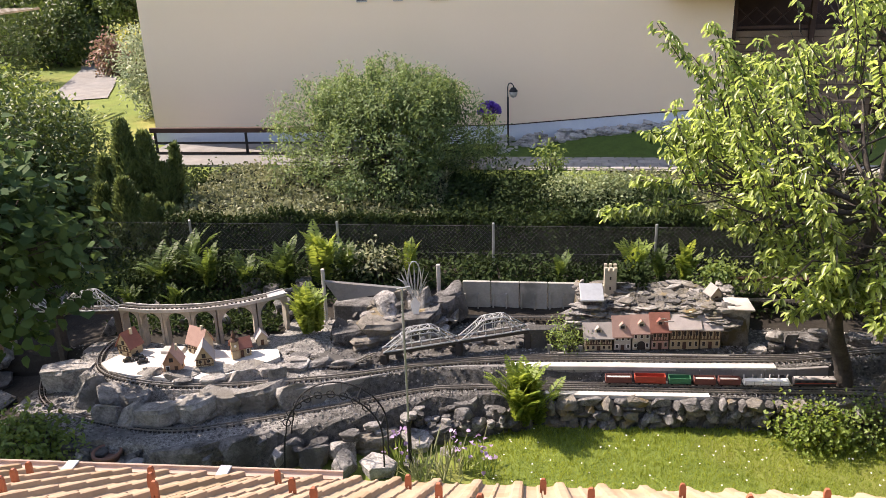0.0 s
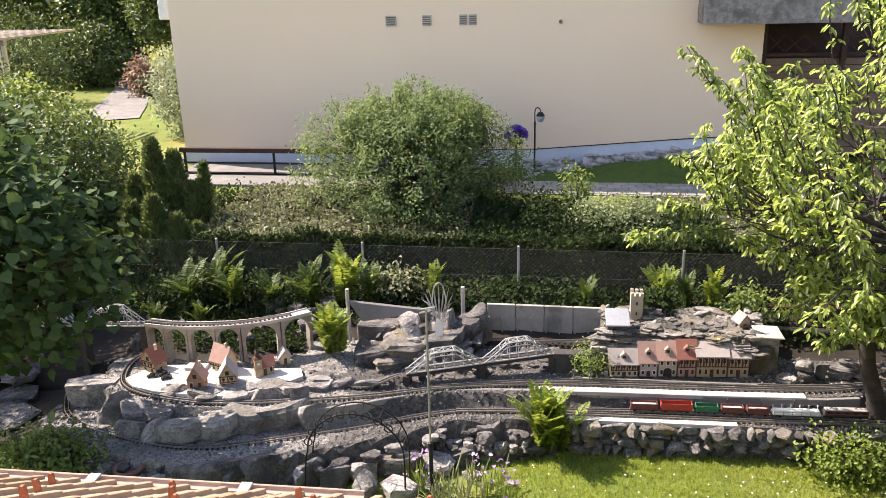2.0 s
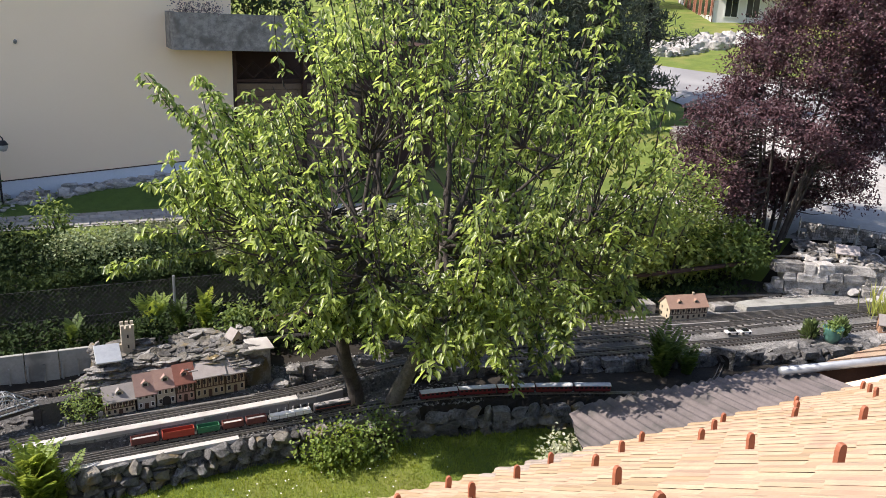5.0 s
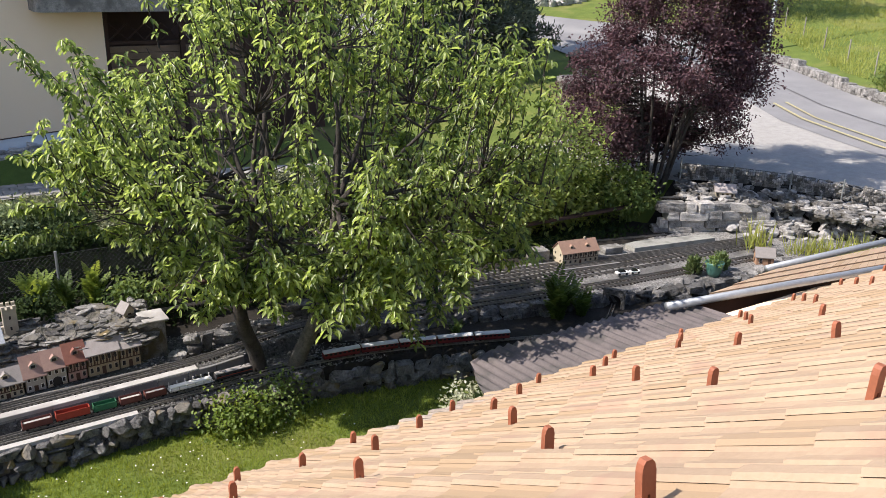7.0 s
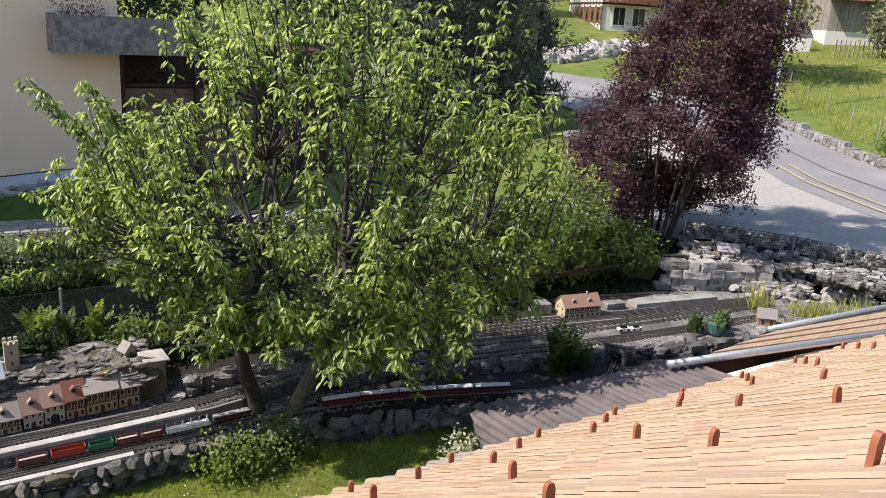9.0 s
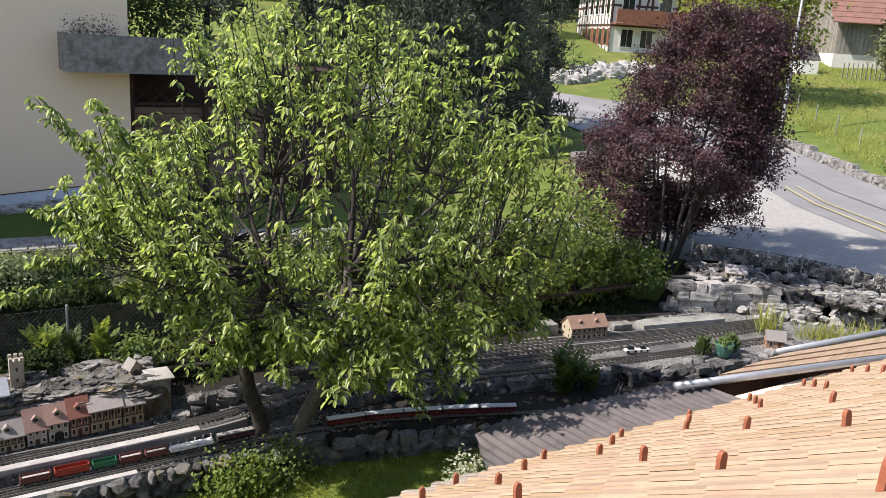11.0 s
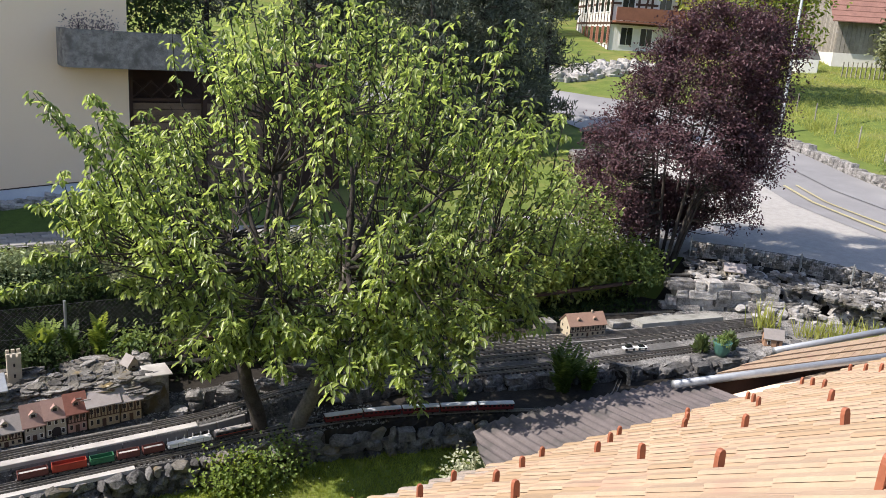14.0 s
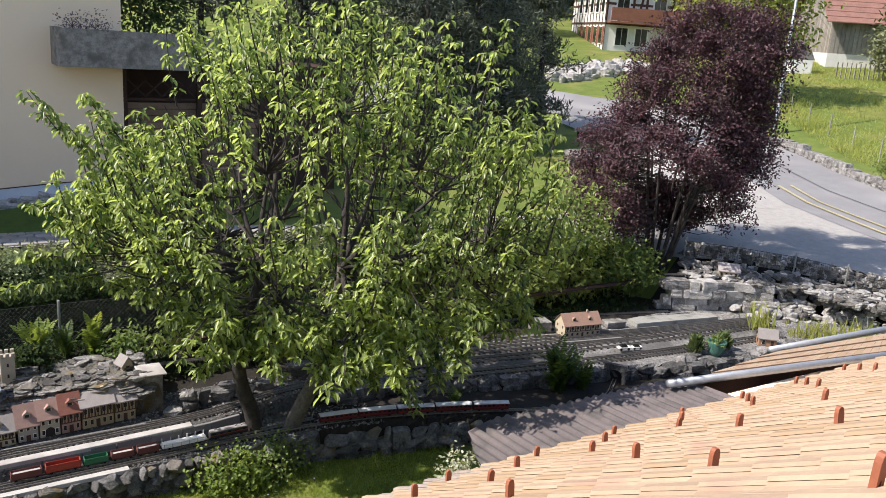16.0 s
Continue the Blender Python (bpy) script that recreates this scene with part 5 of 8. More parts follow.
# the rocky corner behind the yard and round the pond
for k in range(190):
    t = r.random()
    x, y = 15.2 + 2.4 * t + r.uniform(-0.4, 0.5), 11.2 - 1.9 * t + r.uniform(-0.3, 0.9)
    rockery(x, y, 0.55 + 0.6 * max(0.0, (x - 15.0) * 0.5 + (y - 10.6) * 0.6), r.uniform(0.1, 0.36), r.uniform(0.1, 0.28), r.uniform(0.08, 0.22), r.uniform(0, 180), M_PALE if r.random() < 0.75 else M_ROCKG)
for k in range(26):
    x = r.uniform(11.0, 14.6)
    rockery(x, along(UPPER, x) + r.uniform(-0.1, 0.35), 0.6, r.uniform(0.15, 0.42), r.uniform(0.15, 0.3), r.uniform(0.12, 0.26), r.uniform(0, 180), M_ROCKW if r.random() < 0.35 else None)


# ---- model buildings ----
def paint(name, c, k=0.8, **kw):
    return mat(name, c, tuple(k * v for v in c), 14, 0.85, 0.25, fine=5, **kw)


P_ORANGE, P_CREAM, P_PINK, P_OCHRE = paint("orange_render", (0.42, 0.25, 0.16)), paint("cream_render", (0.52, 0.45, 0.33)), paint("pink_render", (0.45, 0.28, 0.23)), paint("ochre_render", (0.40, 0.32, 0.20))
P_GREY, P_STONE = paint("grey_render", (0.42, 0.39, 0.35)), paint("ashlar", (0.45, 0.40, 0.32))
R_RED, R_PINK, R_GREY, R_LIGHT = paint("red_tiles", (0.27, 0.115, 0.088)), paint("faded_tiles", (0.36, 0.235, 0.20)), paint("grey_slates", (0.30, 0.275, 0.26)), paint("bleached_roof", (0.40, 0.36, 0.35))
R_STATION = paint("station_tiles", (0.33, 0.21, 0.155))
P_DARK, P_BEAM = paint("dark_opening", (0.035, 0.03, 0.028)), paint("timber_beam", (0.09, 0.05, 0.035))


def model_house(x, y, z, w, d, eave, ridge, turn, wall, roof, label, floors=2, cols=3, beams=False, chimney=True, dormer=False, gable_front=False, arch=False, group="model village", name="model_house", tower=False, size=1.0):
    """A small model house with pitched roof, each opening a part of its own. The front is its -y side."""
    ob = thing(name, label, "model house", group, at=Matrix.Translation((x, y, z)) @ pose(0, 0, 0, 0, 0, turn) @ Matrix.Scale(size, 4))
    g, o, t = Geo(), 0.03, 0.014
    if gable_front:
        g.prism([(-w / 2, 0), (w / 2, 0), (w / 2, eave), (0, ridge), (-w / 2, eave)], Matrix.Translation((0, d / 2, 0)) @ pose(0, 0, 0, 90, 0, 0), d)
        slopes = [((s * (w / 2 + o), eave - o * (ridge - eave) / (w / 2)), (0, ridge)) for s in (-1, 1)]
    else:
        g.prism([(-d / 2, 0), (d / 2, 0), (d / 2, eave), (0, ridge), (-d / 2, eave)], Matrix(((0, 0, 1, -w / 2), (1, 0, 0, 0), (0, 1, 0, 0), (0, 0, 0, 1))), w)
        slopes = [((s * (d / 2 + o), eave - o * (ridge - eave) / (d / 2)), (0, ridge)) for s in (-1, 1)]
    part("wall", g, wall, ob)
    for (u0, h0), (u1, h1) in slopes:
        g, run = Geo(), (d if gable_front else w) / 2 + o
        c = [(u0, h0 + 0.004), (u1, h1 + 0.004), (u1, h1 + 0.004 + t), (u0, h0 + 0.004 + t)]
        pts = [((u, s * run, h) if gable_front else (s * run, u, h)) for s in (-1, 1) for u, h in c]
        g.add(pts, [(0, 1, 2, 3), (7, 6, 5, 4), (0, 4, 5, 1), (1, 5, 6, 2), (2, 6, 7, 3), (3, 7, 4, 0)])
        part("roof_slope", g, roof, ob)
    fh, face = eave / floors, -d / 2
    for f in range(floors):
        for k in range(cols):
            cx, cz = (k + 0.5) / cols * w - w / 2, f * fh + fh * 0.52
            ww, hh = min(0.05, w / cols * 0.42), fh * 0.42
            if f == 0 and k == cols // 2:
                if arch:
                    out = [(-0.06, 0)] + [(-0.06 * math.cos(a), 0.07 + 0.06 * math.sin(a)) for a in (math.pi * q / 8 for q in range(9))] + [(0.06, 0)]
                    part("archway", Geo().prism(out, Matrix.Translation((cx, face - 0.002, 0.004)) @ pose(0, 0, 0, 90, 0, 0), 0.004), P_DARK, ob)
                else:
                    part("door", Geo().box(cx - 0.026, face - 0.006, 0.004, cx + 0.026, face - 0.001, fh * 0.7), P_BEAM, ob)
                continue
            wn = part("window_frame", Geo().box(cx - ww / 2 - 0.006, face - 0.007, cz - hh / 2 - 0.006, cx + ww / 2 + 0.006, face - 0.001, cz + hh / 2 + 0.006), M_WHITE if not beams else P_CREAM, ob)
            part("pane", Geo().box(cx - ww / 2, face - 0.0105, cz - hh / 2, cx + ww / 2, face - 0.0075, cz + hh / 2), P_DARK, wn)
    side_n = max(1, int(d / 0.16))
    for s in (-1, 1):
        for f in range(floors):
            for k in range(side_n):
                cy, cz = (k + 0.5) / side_n * d - d / 2, f * fh + fh * 0.52
                part("side_window", Geo().box(s * (w / 2 + 0.001), cy - 0.02, cz - fh * 0.2, s * (w / 2 + 0.006), cy + 0.02, cz + fh * 0.2), P_DARK, ob)
    if gable_front and ridge - eave > 0.1:
        part("gable_window", Geo().box(-0.03, face - 0.008, eave + 0.02, 0.03, face - 0.001, eave + 0.09), P_DARK, ob)
    if beams:
        for f in range(1, floors + 1):
            part("beam", Geo().box(-w / 2, face - 0.009, f * fh - 0.012, w / 2, face - 0.001, f * fh), P_BEAM, ob)
        n = cols * 2
        for f in range(1, floors):
            for k in range(n + 1):
                cx = -w / 2 + k * w / n
                part("beam", Geo().box(max(-w / 2, cx - 0.006), face - 0.0085, f * fh, min(w / 2, cx + 0.006), face - 0.001, (f + 1) * fh - 0.012), P_BEAM, ob)
            for k in range(cols):
                cx = -w / 2 + (k + 0.02) * w / cols
                ww = w / cols * 0.3
                part("brace", Geo().add([(cx, face - 0.008, f * fh), (cx + 0.012, face - 0.008, f * fh), (cx + ww, face - 0.008, f * fh + fh * 0.9), (cx + ww - 0.012, face - 0.008, f * fh + fh * 0.9)], [(0, 1, 2, 3)]), P_BEAM, ob)
    if chimney:
        part("chimney", Geo().box(w * 0.2, -0.02, ridge - 0.05, w * 0.2 + 0.04, 0.02, ridge + 0.06, 0.004), P_CREAM, ob)
    if dormer and not gable_front:
        for cx in ((0,) if w < 0.4 else (-w * 0.22, w * 0.22)):
            y0, z0 = -d * 0.33, eave + (ridge - eave) * 0.34
            dm = part("dormer", Geo().prism([(-0.045, 0), (0.045, 0), (0.045, 0.05), (0, 0.085), (-0.045, 0.05)], Matrix.Translation((cx, y0 + 0.12, z0)) @ pose(0, 0, 0, 90, 0, 0), 0.13), wall, ob)
            part("dormer_roof", Geo().add([(cx - 0.055, y0 - 0.02, z0 + 0.045), (cx, y0 - 0.02, z0 + 0.092), (cx, y0 + 0.13, z0 + 0.092), (cx - 0.055, y0 + 0.13, z0 + 0.045), (cx + 0.055, y0 - 0.02, z0 + 0.045), (cx + 0.055, y0 + 0.13, z0 + 0.045)], [(0, 1, 2, 3), (1, 4, 5, 2)]), roof, dm)
            part("pane", Geo().box(cx - 0.025, y0 - 0.016, z0 + 0.008, cx + 0.025, y0 - 0.011, z0 + 0.045), P_DARK, dm)
    if tower:
        tw = part("bell_tower", Geo().box(-w / 2 - 0.02, face - 0.03, 0.0, -w / 2 + 0.1, face + 0.09, ridge + 0.02, 0.004), wall, ob)
        part("spire", Geo().lathe([(0.085, 0.0), (0.06, 0.03), (0.028, 0.05), (0.045, 0.08), (0.035, 0.11), (0.008, 0.15), (0.004, 0.2)], (-w / 2 + 0.04, face + 0.03, ridge + 0.02), 8), P_BEAM, tw)
        part("clock", Geo().tube([(-w / 2 + 0.04, face - 0.036, ridge - 0.06), (-w / 2 + 0.04, face - 0.03, ridge - 0.06)], 0.022, 12), M_WHITE, tw)
    return ob


# village on its white plaza
r = random.Random(4)
outline = [(-6.72, 10.2), (-6.5, 9.98), (-6.1, 9.86), (-5.6, 9.8), (-5.1, 9.84), (-4.75, 10.0), (-4.4, 10.25), (-4.15, 10.5), (-4.3, 10.75), (-4.7, 10.72), (-5.0, 10.66), (-5.5, 10.7), (-6.0, 10.72), (-6.5, 10.6)]
solo("plaza", Geo().prism([(px + r.uniform(-0.03, 0.03), py + r.uniform(-0.03, 0.03)) for px, py in outline], Matrix.Translation((0, 0, 0.72)), 0.09), mat("whitewashed_concrete", (0.70, 0.66, 0.61), (0.50, 0.465, 0.425), 3, 0.9, 0.3, fine=9, stain=(0.45, 0.42, 0.39), stain_scale=2.5, stain_at=(0.56, 0.72)), "bright whitewashed concrete base under the model village", "model base")
PZ = 0.808
model_house(-6.45, 10.52, PZ, 0.30, 0.26, 0.19, 0.42, -20, P_OCHRE, R_RED, "small half-timbered model house with a steep red roof", 2, 2, True, True, gable_front=True, size=0.86)
model_house(-5.56, 10.05, PZ, 0.27, 0.26, 0.19, 0.41, 12, P_ORANGE, R_PINK, "orange model house with a steep gabled roof", 1, 2, False, True, gable_front=True, size=0.86)
model_house(-5.16, 10.2, PZ, 0.27, 0.3, 0.2, 0.42, 20, P_OCHRE, R_LIGHT, "yellow model house with a steep gabled roof", 2, 2, True, False, gable_front=True, size=0.86)
model_house(-5.4, 10.62, PZ, 0.34, 0.26, 0.22, 0.45, -24, P_CREAM, R_PINK, "half-timbered model house with a faded red roof", 2, 3, True, True, size=0.86)
model_house(-4.76, 10.55, PZ, 0.3, 0.2, 0.19, 0.31, 34, P_OCHRE, R_RED, "small model church with red roof and clock tower", 1, 3, False, False, tower=True, name="model_church", size=0.86)
model_house(-4.6, 10.98, PZ - 0.02, 0.17, 0.17, 0.15, 0.25, 30, P_CREAM, R_LIGHT, "tiny white model cottage", 1, 1, False, False, gable_front=True, size=0.86)
solo("loading_slab", Geo().box(-5.98, 10.5, PZ, -5.66, 10.68, PZ + 0.05, 0.006), M_CONC_L, "pale slab beside the model houses", "slab")
solo("signal_box", Geo().box(-5.99, 9.95, PZ, -5.94, 9.99, PZ + 0.07, 0.004), P_GREY, "small grey box on the model plaza", "box")

def model_car(x, y, z, turn, body_mat, label, s=1.0):
    """A toy car: body, cabin and four wheels."""
    ob = thing("toy_car", label, "toy car", "toy cars", at=Matrix.Translation((x, y, z)) @ pose(0, 0, 0, 0, 0, turn) @ Matrix.Diagonal((s, s, s, 1)))
    part("body", Geo().box(-0.1, -0.042, 0.015, 0.1, 0.042, 0.05, 0.01), body_mat, ob)
    part("cabin", Geo().add([(-0.06, -0.036, 0.05), (0.05, -0.036, 0.05), (0.05, 0.036, 0.05), (-0.06, 0.036, 0.05), (-0.04, -0.03, 0.082), (0.025, -0.03, 0.082), (0.025, 0.03, 0.082), (-0.04, 0.03, 0.082)], [(4, 5, 6, 7), (0, 1, 5, 4), (1, 2, 6, 5), (2, 3, 7, 6), (3, 0, 4, 7)]), M_GLASS, ob)
    for sx in (-0.06, 0.06):
        for sy in (-0.044, 0.036):
            part("wheel", Geo().tube([(sx, sy, 0.02), (sx, sy + 0.008, 0.02)], 0.02, 10), M_IRON, ob)


for x, y, t in ((-6.35, 10.25, 15), (-6.2, 10.32, 200), (-6.12, 10.22, 30), (-6.28, 10.38, 10)):
    model_car(x, y, PZ, t, M_IRON, "small dark toy car on the model plaza", 0.8)

# stone viaduct on a curve
via = thing("model_viaduct", "curved stone model viaduct with six arches", "model viaduct", at=None)
vline = curve([(-6.72, 10.96, 0), (-6.2, 10.9, 0), (-5.56, 10.97, 0), (-5.1, 11.12, 0), (-4.7, 11.35, 0), (-4.38, 11.62, 0)], 0.02)
VZ0, VZ1 = 0.72, 1.36
span = len(vline) // 6
for k in range(6):
    a, b = vline[k * span], vline[min((k + 1) * span, len(vline) - 1)]
    way, run = (b - a).normalized(), (b - a).length
    m = Matrix(((way.x, 0, -way.y, a.x), (way.y, 0, way.x, a.y), (0, 1, 0, 0), (0, 0, 0, 1)))
    pier, top = run * 0.09, VZ1 - 0.05
    rad = (run - 2 * pier) / 2
    spring = top - rad
    out = [(0, VZ0), (pier * 1.25, VZ0), (pier, spring)] + [(run / 2 - rad * math.cos(q), spring + rad * math.sin(q)) for q in (math.pi * j / 10 for j in range(1, 10))] + [(run - pier, spring), (run - pier * 1.25, VZ0), (run, VZ0), (run, VZ1 - 0.03), (0, VZ1 - 0.03)]
    part("arch", Geo().prism(out, m @ Matrix.Translation((0, 0, -0.08)), 0.16), M_VIADUCT, via)
rows = []
for i, p in enumerate(vline):
    way = (vline[min(i + 1, len(vline) - 1)] - vline[max(i - 1, 0)]).normalized()
    s = Vector((-way.y, way.x, 0))
    rows.append([p + s * u + Vector((0, 0, z)) for u, z in ((-0.1, VZ1 - 0.03), (-0.1, VZ1 + 0.02), (-0.085, VZ1 + 0.02), (-0.085, VZ1), (0.085, VZ1), (0.085, VZ1 + 0.02), (0.1, VZ1 + 0.02), (0.1, VZ1 - 0.03))])
part("deck", Geo().sweep(rows), M_CONC_L, via, "pale viaduct deck")
for i in range(0, len(vline), 9):
    way = (vline[min(i + 1, len(vline) - 1)] - vline[max(i - 1, 0)]).normalized()
    p = vline[i] + Vector((-way.y, way.x, 0)) * 0.09
    part("railing_post", Geo().tube([p + Vector((0, 0, VZ1)), p + Vector((0, 0, VZ1 + 0.075))], 0.005, 5), M_IRON, via)
track([(p.x, p.y, VZ1 + 0.01) for p in vline[::20]])

# steel arch bridges
def arch_bridge(a, b, z, height, material, label, width=0.16, panels=8):
    """Two bowed trusses with hangers and crossed bracing on a deck."""
    a, b = Vector((*a, z[0])), Vector((*b, z[1]))
    way, run = (b - a).normalized(), (b - a).length
    s = Vector((-way.y, way.x, 0)).normalized()
    ob = thing("model_bridge", label, "model bridge", "arched model bridges")

    def at(t, h):
        return a + (b - a) * t + Vector((0, 0, h))

    def bow(t):
        return height * min(1.0, 2.9 * min(t, 1 - t)) * (0.88 + 0.12 * math.sin(math.pi * t))

    m = Matrix(((way.x, s.x, 0, a.x), (way.y, s.y, 0, a.y), (way.z, 0, 1, a.z), (0, 0, 0, 1)))
    part("deck", Geo().box(0, -width / 2, -0.05, run, width / 2, 0.0, 0, m), M_SLEEPER, ob)
    for side in (-1, 1):
        off = s * side * width / 2
        top = [at(k / 24, bow(k / 24)) + off for k in range(25)]
        low = [at(k / 24, max(0.0, bow(k / 24) - 0.06)) + off for k in range(25)]
        part("arch_rib", Geo().tube(top, 0.010, 6), material, ob)
        part("lower_rib", Geo().tube(low[2:23], 0.008, 5), material, ob)
        part("deck_girder", Geo().tube([at(0, 0.01) + off, at(1, 0.01) + off], 0.013, 6), material, ob)
        for k in range(1, panels):
            t = k / panels
            part("hanger", Geo().tube([at(t, 0) + off, at(t, bow(t)) + off], 0.006, 5), material, ob)
            t2 = (k + 0.5) / panels
            if k < panels - 1:
                part("lattice", Geo().tube([at(t, bow(t)) + off, at(t2, max(0, bow(t2) - 0.06)) + off, at(t + 1 / panels, bow(t + 1 / panels)) + off], 0.005, 4), material, ob)
    for k in range(2, panels - 1):
        t, t2 = k / panels, (k + 1) / panels
        part("cross_bar", Geo().tube([at(t, bow(t)) + s * width / 2, at(t, bow(t)) - s * width / 2], 0.006, 5), material, ob)
        if k < panels - 2:
            part("cross_brace", Geo().tube([at(t, bow(t)) + s * width / 2, at(t2, bow(t2)) - s * width / 2], 0.005, 4), material, ob)
            part("cross_brace", Geo().tube([at(t, bow(t)) - s * width / 2, at(t2, bow(t2)) + s * width / 2], 0.005, 4), material, ob)
    return ob


arch_bridge((-2.66, 10.58), (-1.61, 10.9), (0.93, 0.99), 0.27, M_SILVER, "silver-painted steel arch model bridge")
arch_bridge((-1.6, 10.91), (-0.62, 11.18), (0.99, 1.06), 0.27, M_SILVER, "silver-painted steel arch model bridge")
arch_bridge((-7.72, 10.84), (-6.75, 10.95), (1.32, 1.32), 0.3, M_SILVER, "weathered steel arch model bridge beside the viaduct")
arch_bridge((-8.85, 10.76), (-7.74, 10.84), (1.32, 1.32), 0.3, M_SILVER, "weathered steel arch model bridge in the tree's shade")
for x, y, z in ((-2.64, 10.58, 0.9), (-1.6, 10.9, 0.94), (-0.62, 11.18, 1.0), (-7.73, 10.84, 1.27), (-8.85, 10.76, 1.27), (-6.78, 10.95, 1.29)):
    solo("bridge_pier", Geo().box(x - 0.05, y - 0.09, 0.4, x + 0.05, y + 0.09, z, 0.01), M_SLEEPER, "grey concrete pier under the model bridge", "pier", "bridge piers")
ramp = [Vector(p) for p in ((-0.62, 11.18, 1.06), (-0.2, 11.3, 1.02), (0.1, 11.4, 0.95))]
solo("bridge_ramp", Geo().sweep([[p + Vector((0, u, z)) for u, z in ((-0.09, -0.3), (-0.08, 0), (0.08, 0), (0.09, -0.3))] for p in ramp]), M_GRAVEL, "gravel ramp at the end of the model bridge", "ramp")

# row of town houses against the castle rock
row = [(0.19, 0.58, P_CREAM, R_GREY, 0.21, 0.36, True, False, "cream model house with a grey roof and dormer"), (0.6, 0.85, P_GREY, R_PINK, 0.24, 0.46, False, False, "grey model house with a faded red roof"), (0.86, 1.12, P_STONE, R_PINK, 0.28, 0.47, False, True, "ochre model gatehouse with an archway"), (1.13, 1.38, P_PINK, R_RED, 0.3, 0.5, True, False, "pink model house with a red roof and dormer"), (1.39, 1.81, P_OCHRE, R_LIGHT, 0.33, 0.46, True, False, "half-timbered model inn with a pale grey roof"), (1.82, 2.11, P_OCHRE, R_LIGHT, 0.31, 0.45, True, False, "half-timbered model house with a pale grey roof")]
for x0, x1, wall, roof, eave, ridge, beams, gate, label in row:
    y = 11.07 + (x0 - 0.19) * 0.1
    ob = model_house((x0 + x1) / 2, y + 0.15, 0.775, x1 - x0 - 0.01, 0.3, eave, ridge, 5.5, wall, roof, label, 2, 5 if x1 - x0 > 0.35 else 3, beams, x0 > 1.3, dormer=x0 < 1.3, arch=gate, group="model town row")
solo("kerb", Geo().box(0.1, 10.98, 0.74, 2.5, 11.02, 0.79, 0.005, pose(0, -0.05, 0, 0, 0, 1.5)), M_CONC, "grey kerb in front of the model town", "kerb")

# castle rock: rough mass, tower, walls and chapel
r = random.Random(8)
g = Geo()
nx, ny = 56, 26
rows = []
for j in range(ny):
    line = []
    for i in range(nx):
        x, y = 0.02 + 2.55 * i / (nx - 1), 11.38 + 1.0 * j / (ny - 1)
        e = min(i, nx - 1 - i, j * 1.5, (ny - 1 - j)) / 3
        h = 1.27 + 0.11 * noise.noise((x * 3, y * 3, 1)) + 0.05 * noise.noise((x * 9, y * 9, 2)) + 0.05 * (j / ny)
        line.append((x + 0.05 * noise.noise((x * 5, y * 5, 7)), y + 0.06 * noise.noise((x * 6, 3, y * 5)), 0.6 + (h - 0.6) * min(1.0, 0.15 + e * 1.2) if e < 1 else h))
    rows.append(line)
solo("castle_rock", g.sweep(rows), mat("turfy_rock", (0.25, 0.235, 0.20), (0.06, 0.055, 0.045), 8, 0.9, 1.0, fine=6, dist=0.06, stain=(0.12, 0.10, 0.055), stain_scale=4.5, stain_at=(0.54, 0.66)), "rough rock mass with thin turf above the model town", "rock mass")
for k in range(170):
    x, y = r.uniform(0.12, 2.4), r.uniform(11.42, 12.3)
    top = 1.27 + 0.11 * noise.noise((x * 3, y * 3, 1)) + 0.05 * noise.noise((x * 9, y * 9, 2)) + 0.05 * (y - 11.38)
    rockery(x, y, top - 0.02, r.uniform(0.08, 0.28), r.uniform(0.06, 0.2), r.uniform(0.03, 0.08), r.uniform(0, 180), (M_ROCKW, M_ROCKG, None, M_MOSSROCK)[k % 4], r.uniform(-10, 10))
for k in range(150):
    z = r.uniform(0.98, 1.3)
    rockery(r.uniform(0.05, 2.25), 11.32 + 0.5 * (z - 0.98) + r.uniform(-0.05, 0.06), z, r.uniform(0.12, 0.4), r.uniform(0.1, 0.22), r.uniform(0.025, 0.07), r.uniform(-14, 14), (M_ROCKG, None, M_MOSSROCK, M_ROCKG, M_ROCKW)[k % 5], r.uniform(-8, 8))
for k in range(40):
    rockery(r.uniform(0.1, 2.2), r.uniform(11.3, 11.42), r.uniform(0.98, 1.2), r.uniform(0.12, 0.34), 0.12, r.uniform(0.04, 0.09), r.uniform(-10, 10), M_MOSSROCK if k % 3 == 0 else None)
cs = thing("model_castle", "small grey model castle with a square battlemented tower", "model castle", at=(0.6, 12.05, 1.15))
part("tower", Geo().box(-0.09, -0.09, 0.0, 0.09, 0.09, 0.5, 0.004), P_STONE, cs)
for sx in (-0.09, -0.02, 0.05):
    for sy in (-0.1, 0.06):
        part("merlon", Geo().box(sx, sy, 0.5, sx + 0.045, sy + 0.04, 0.555, 0.003), P_STONE, cs)
for zz in (0.2, 0.36):
    part("slit", Geo().box(-0.012, -0.096, zz, 0.012, -0.091, zz + 0.05), P_DARK, cs)
part("curtain_wall", Geo().prism([(0.09, 0), (0.3, 0), (0.3, 0.16), (0.27, 0.16), (0.24, 0.22), (0.2, 0.14), (0.09, 0.16)], Matrix.Translation((0, 0.02, 0)) @ pose(0, 0, 0, 90, 0, 0), 0.05), P_STONE, cs)
part("curtain_wall", Geo().prism([(-0.2, 0), (-0.09, 0), (-0.09, 0.24), (-0.13, 0.24), (-0.2, 0.18)], Matrix.Translation((0, 0.02, 0)) @ pose(0, 0, 0, 90, 0, 0), 0.05), P_STONE, cs)
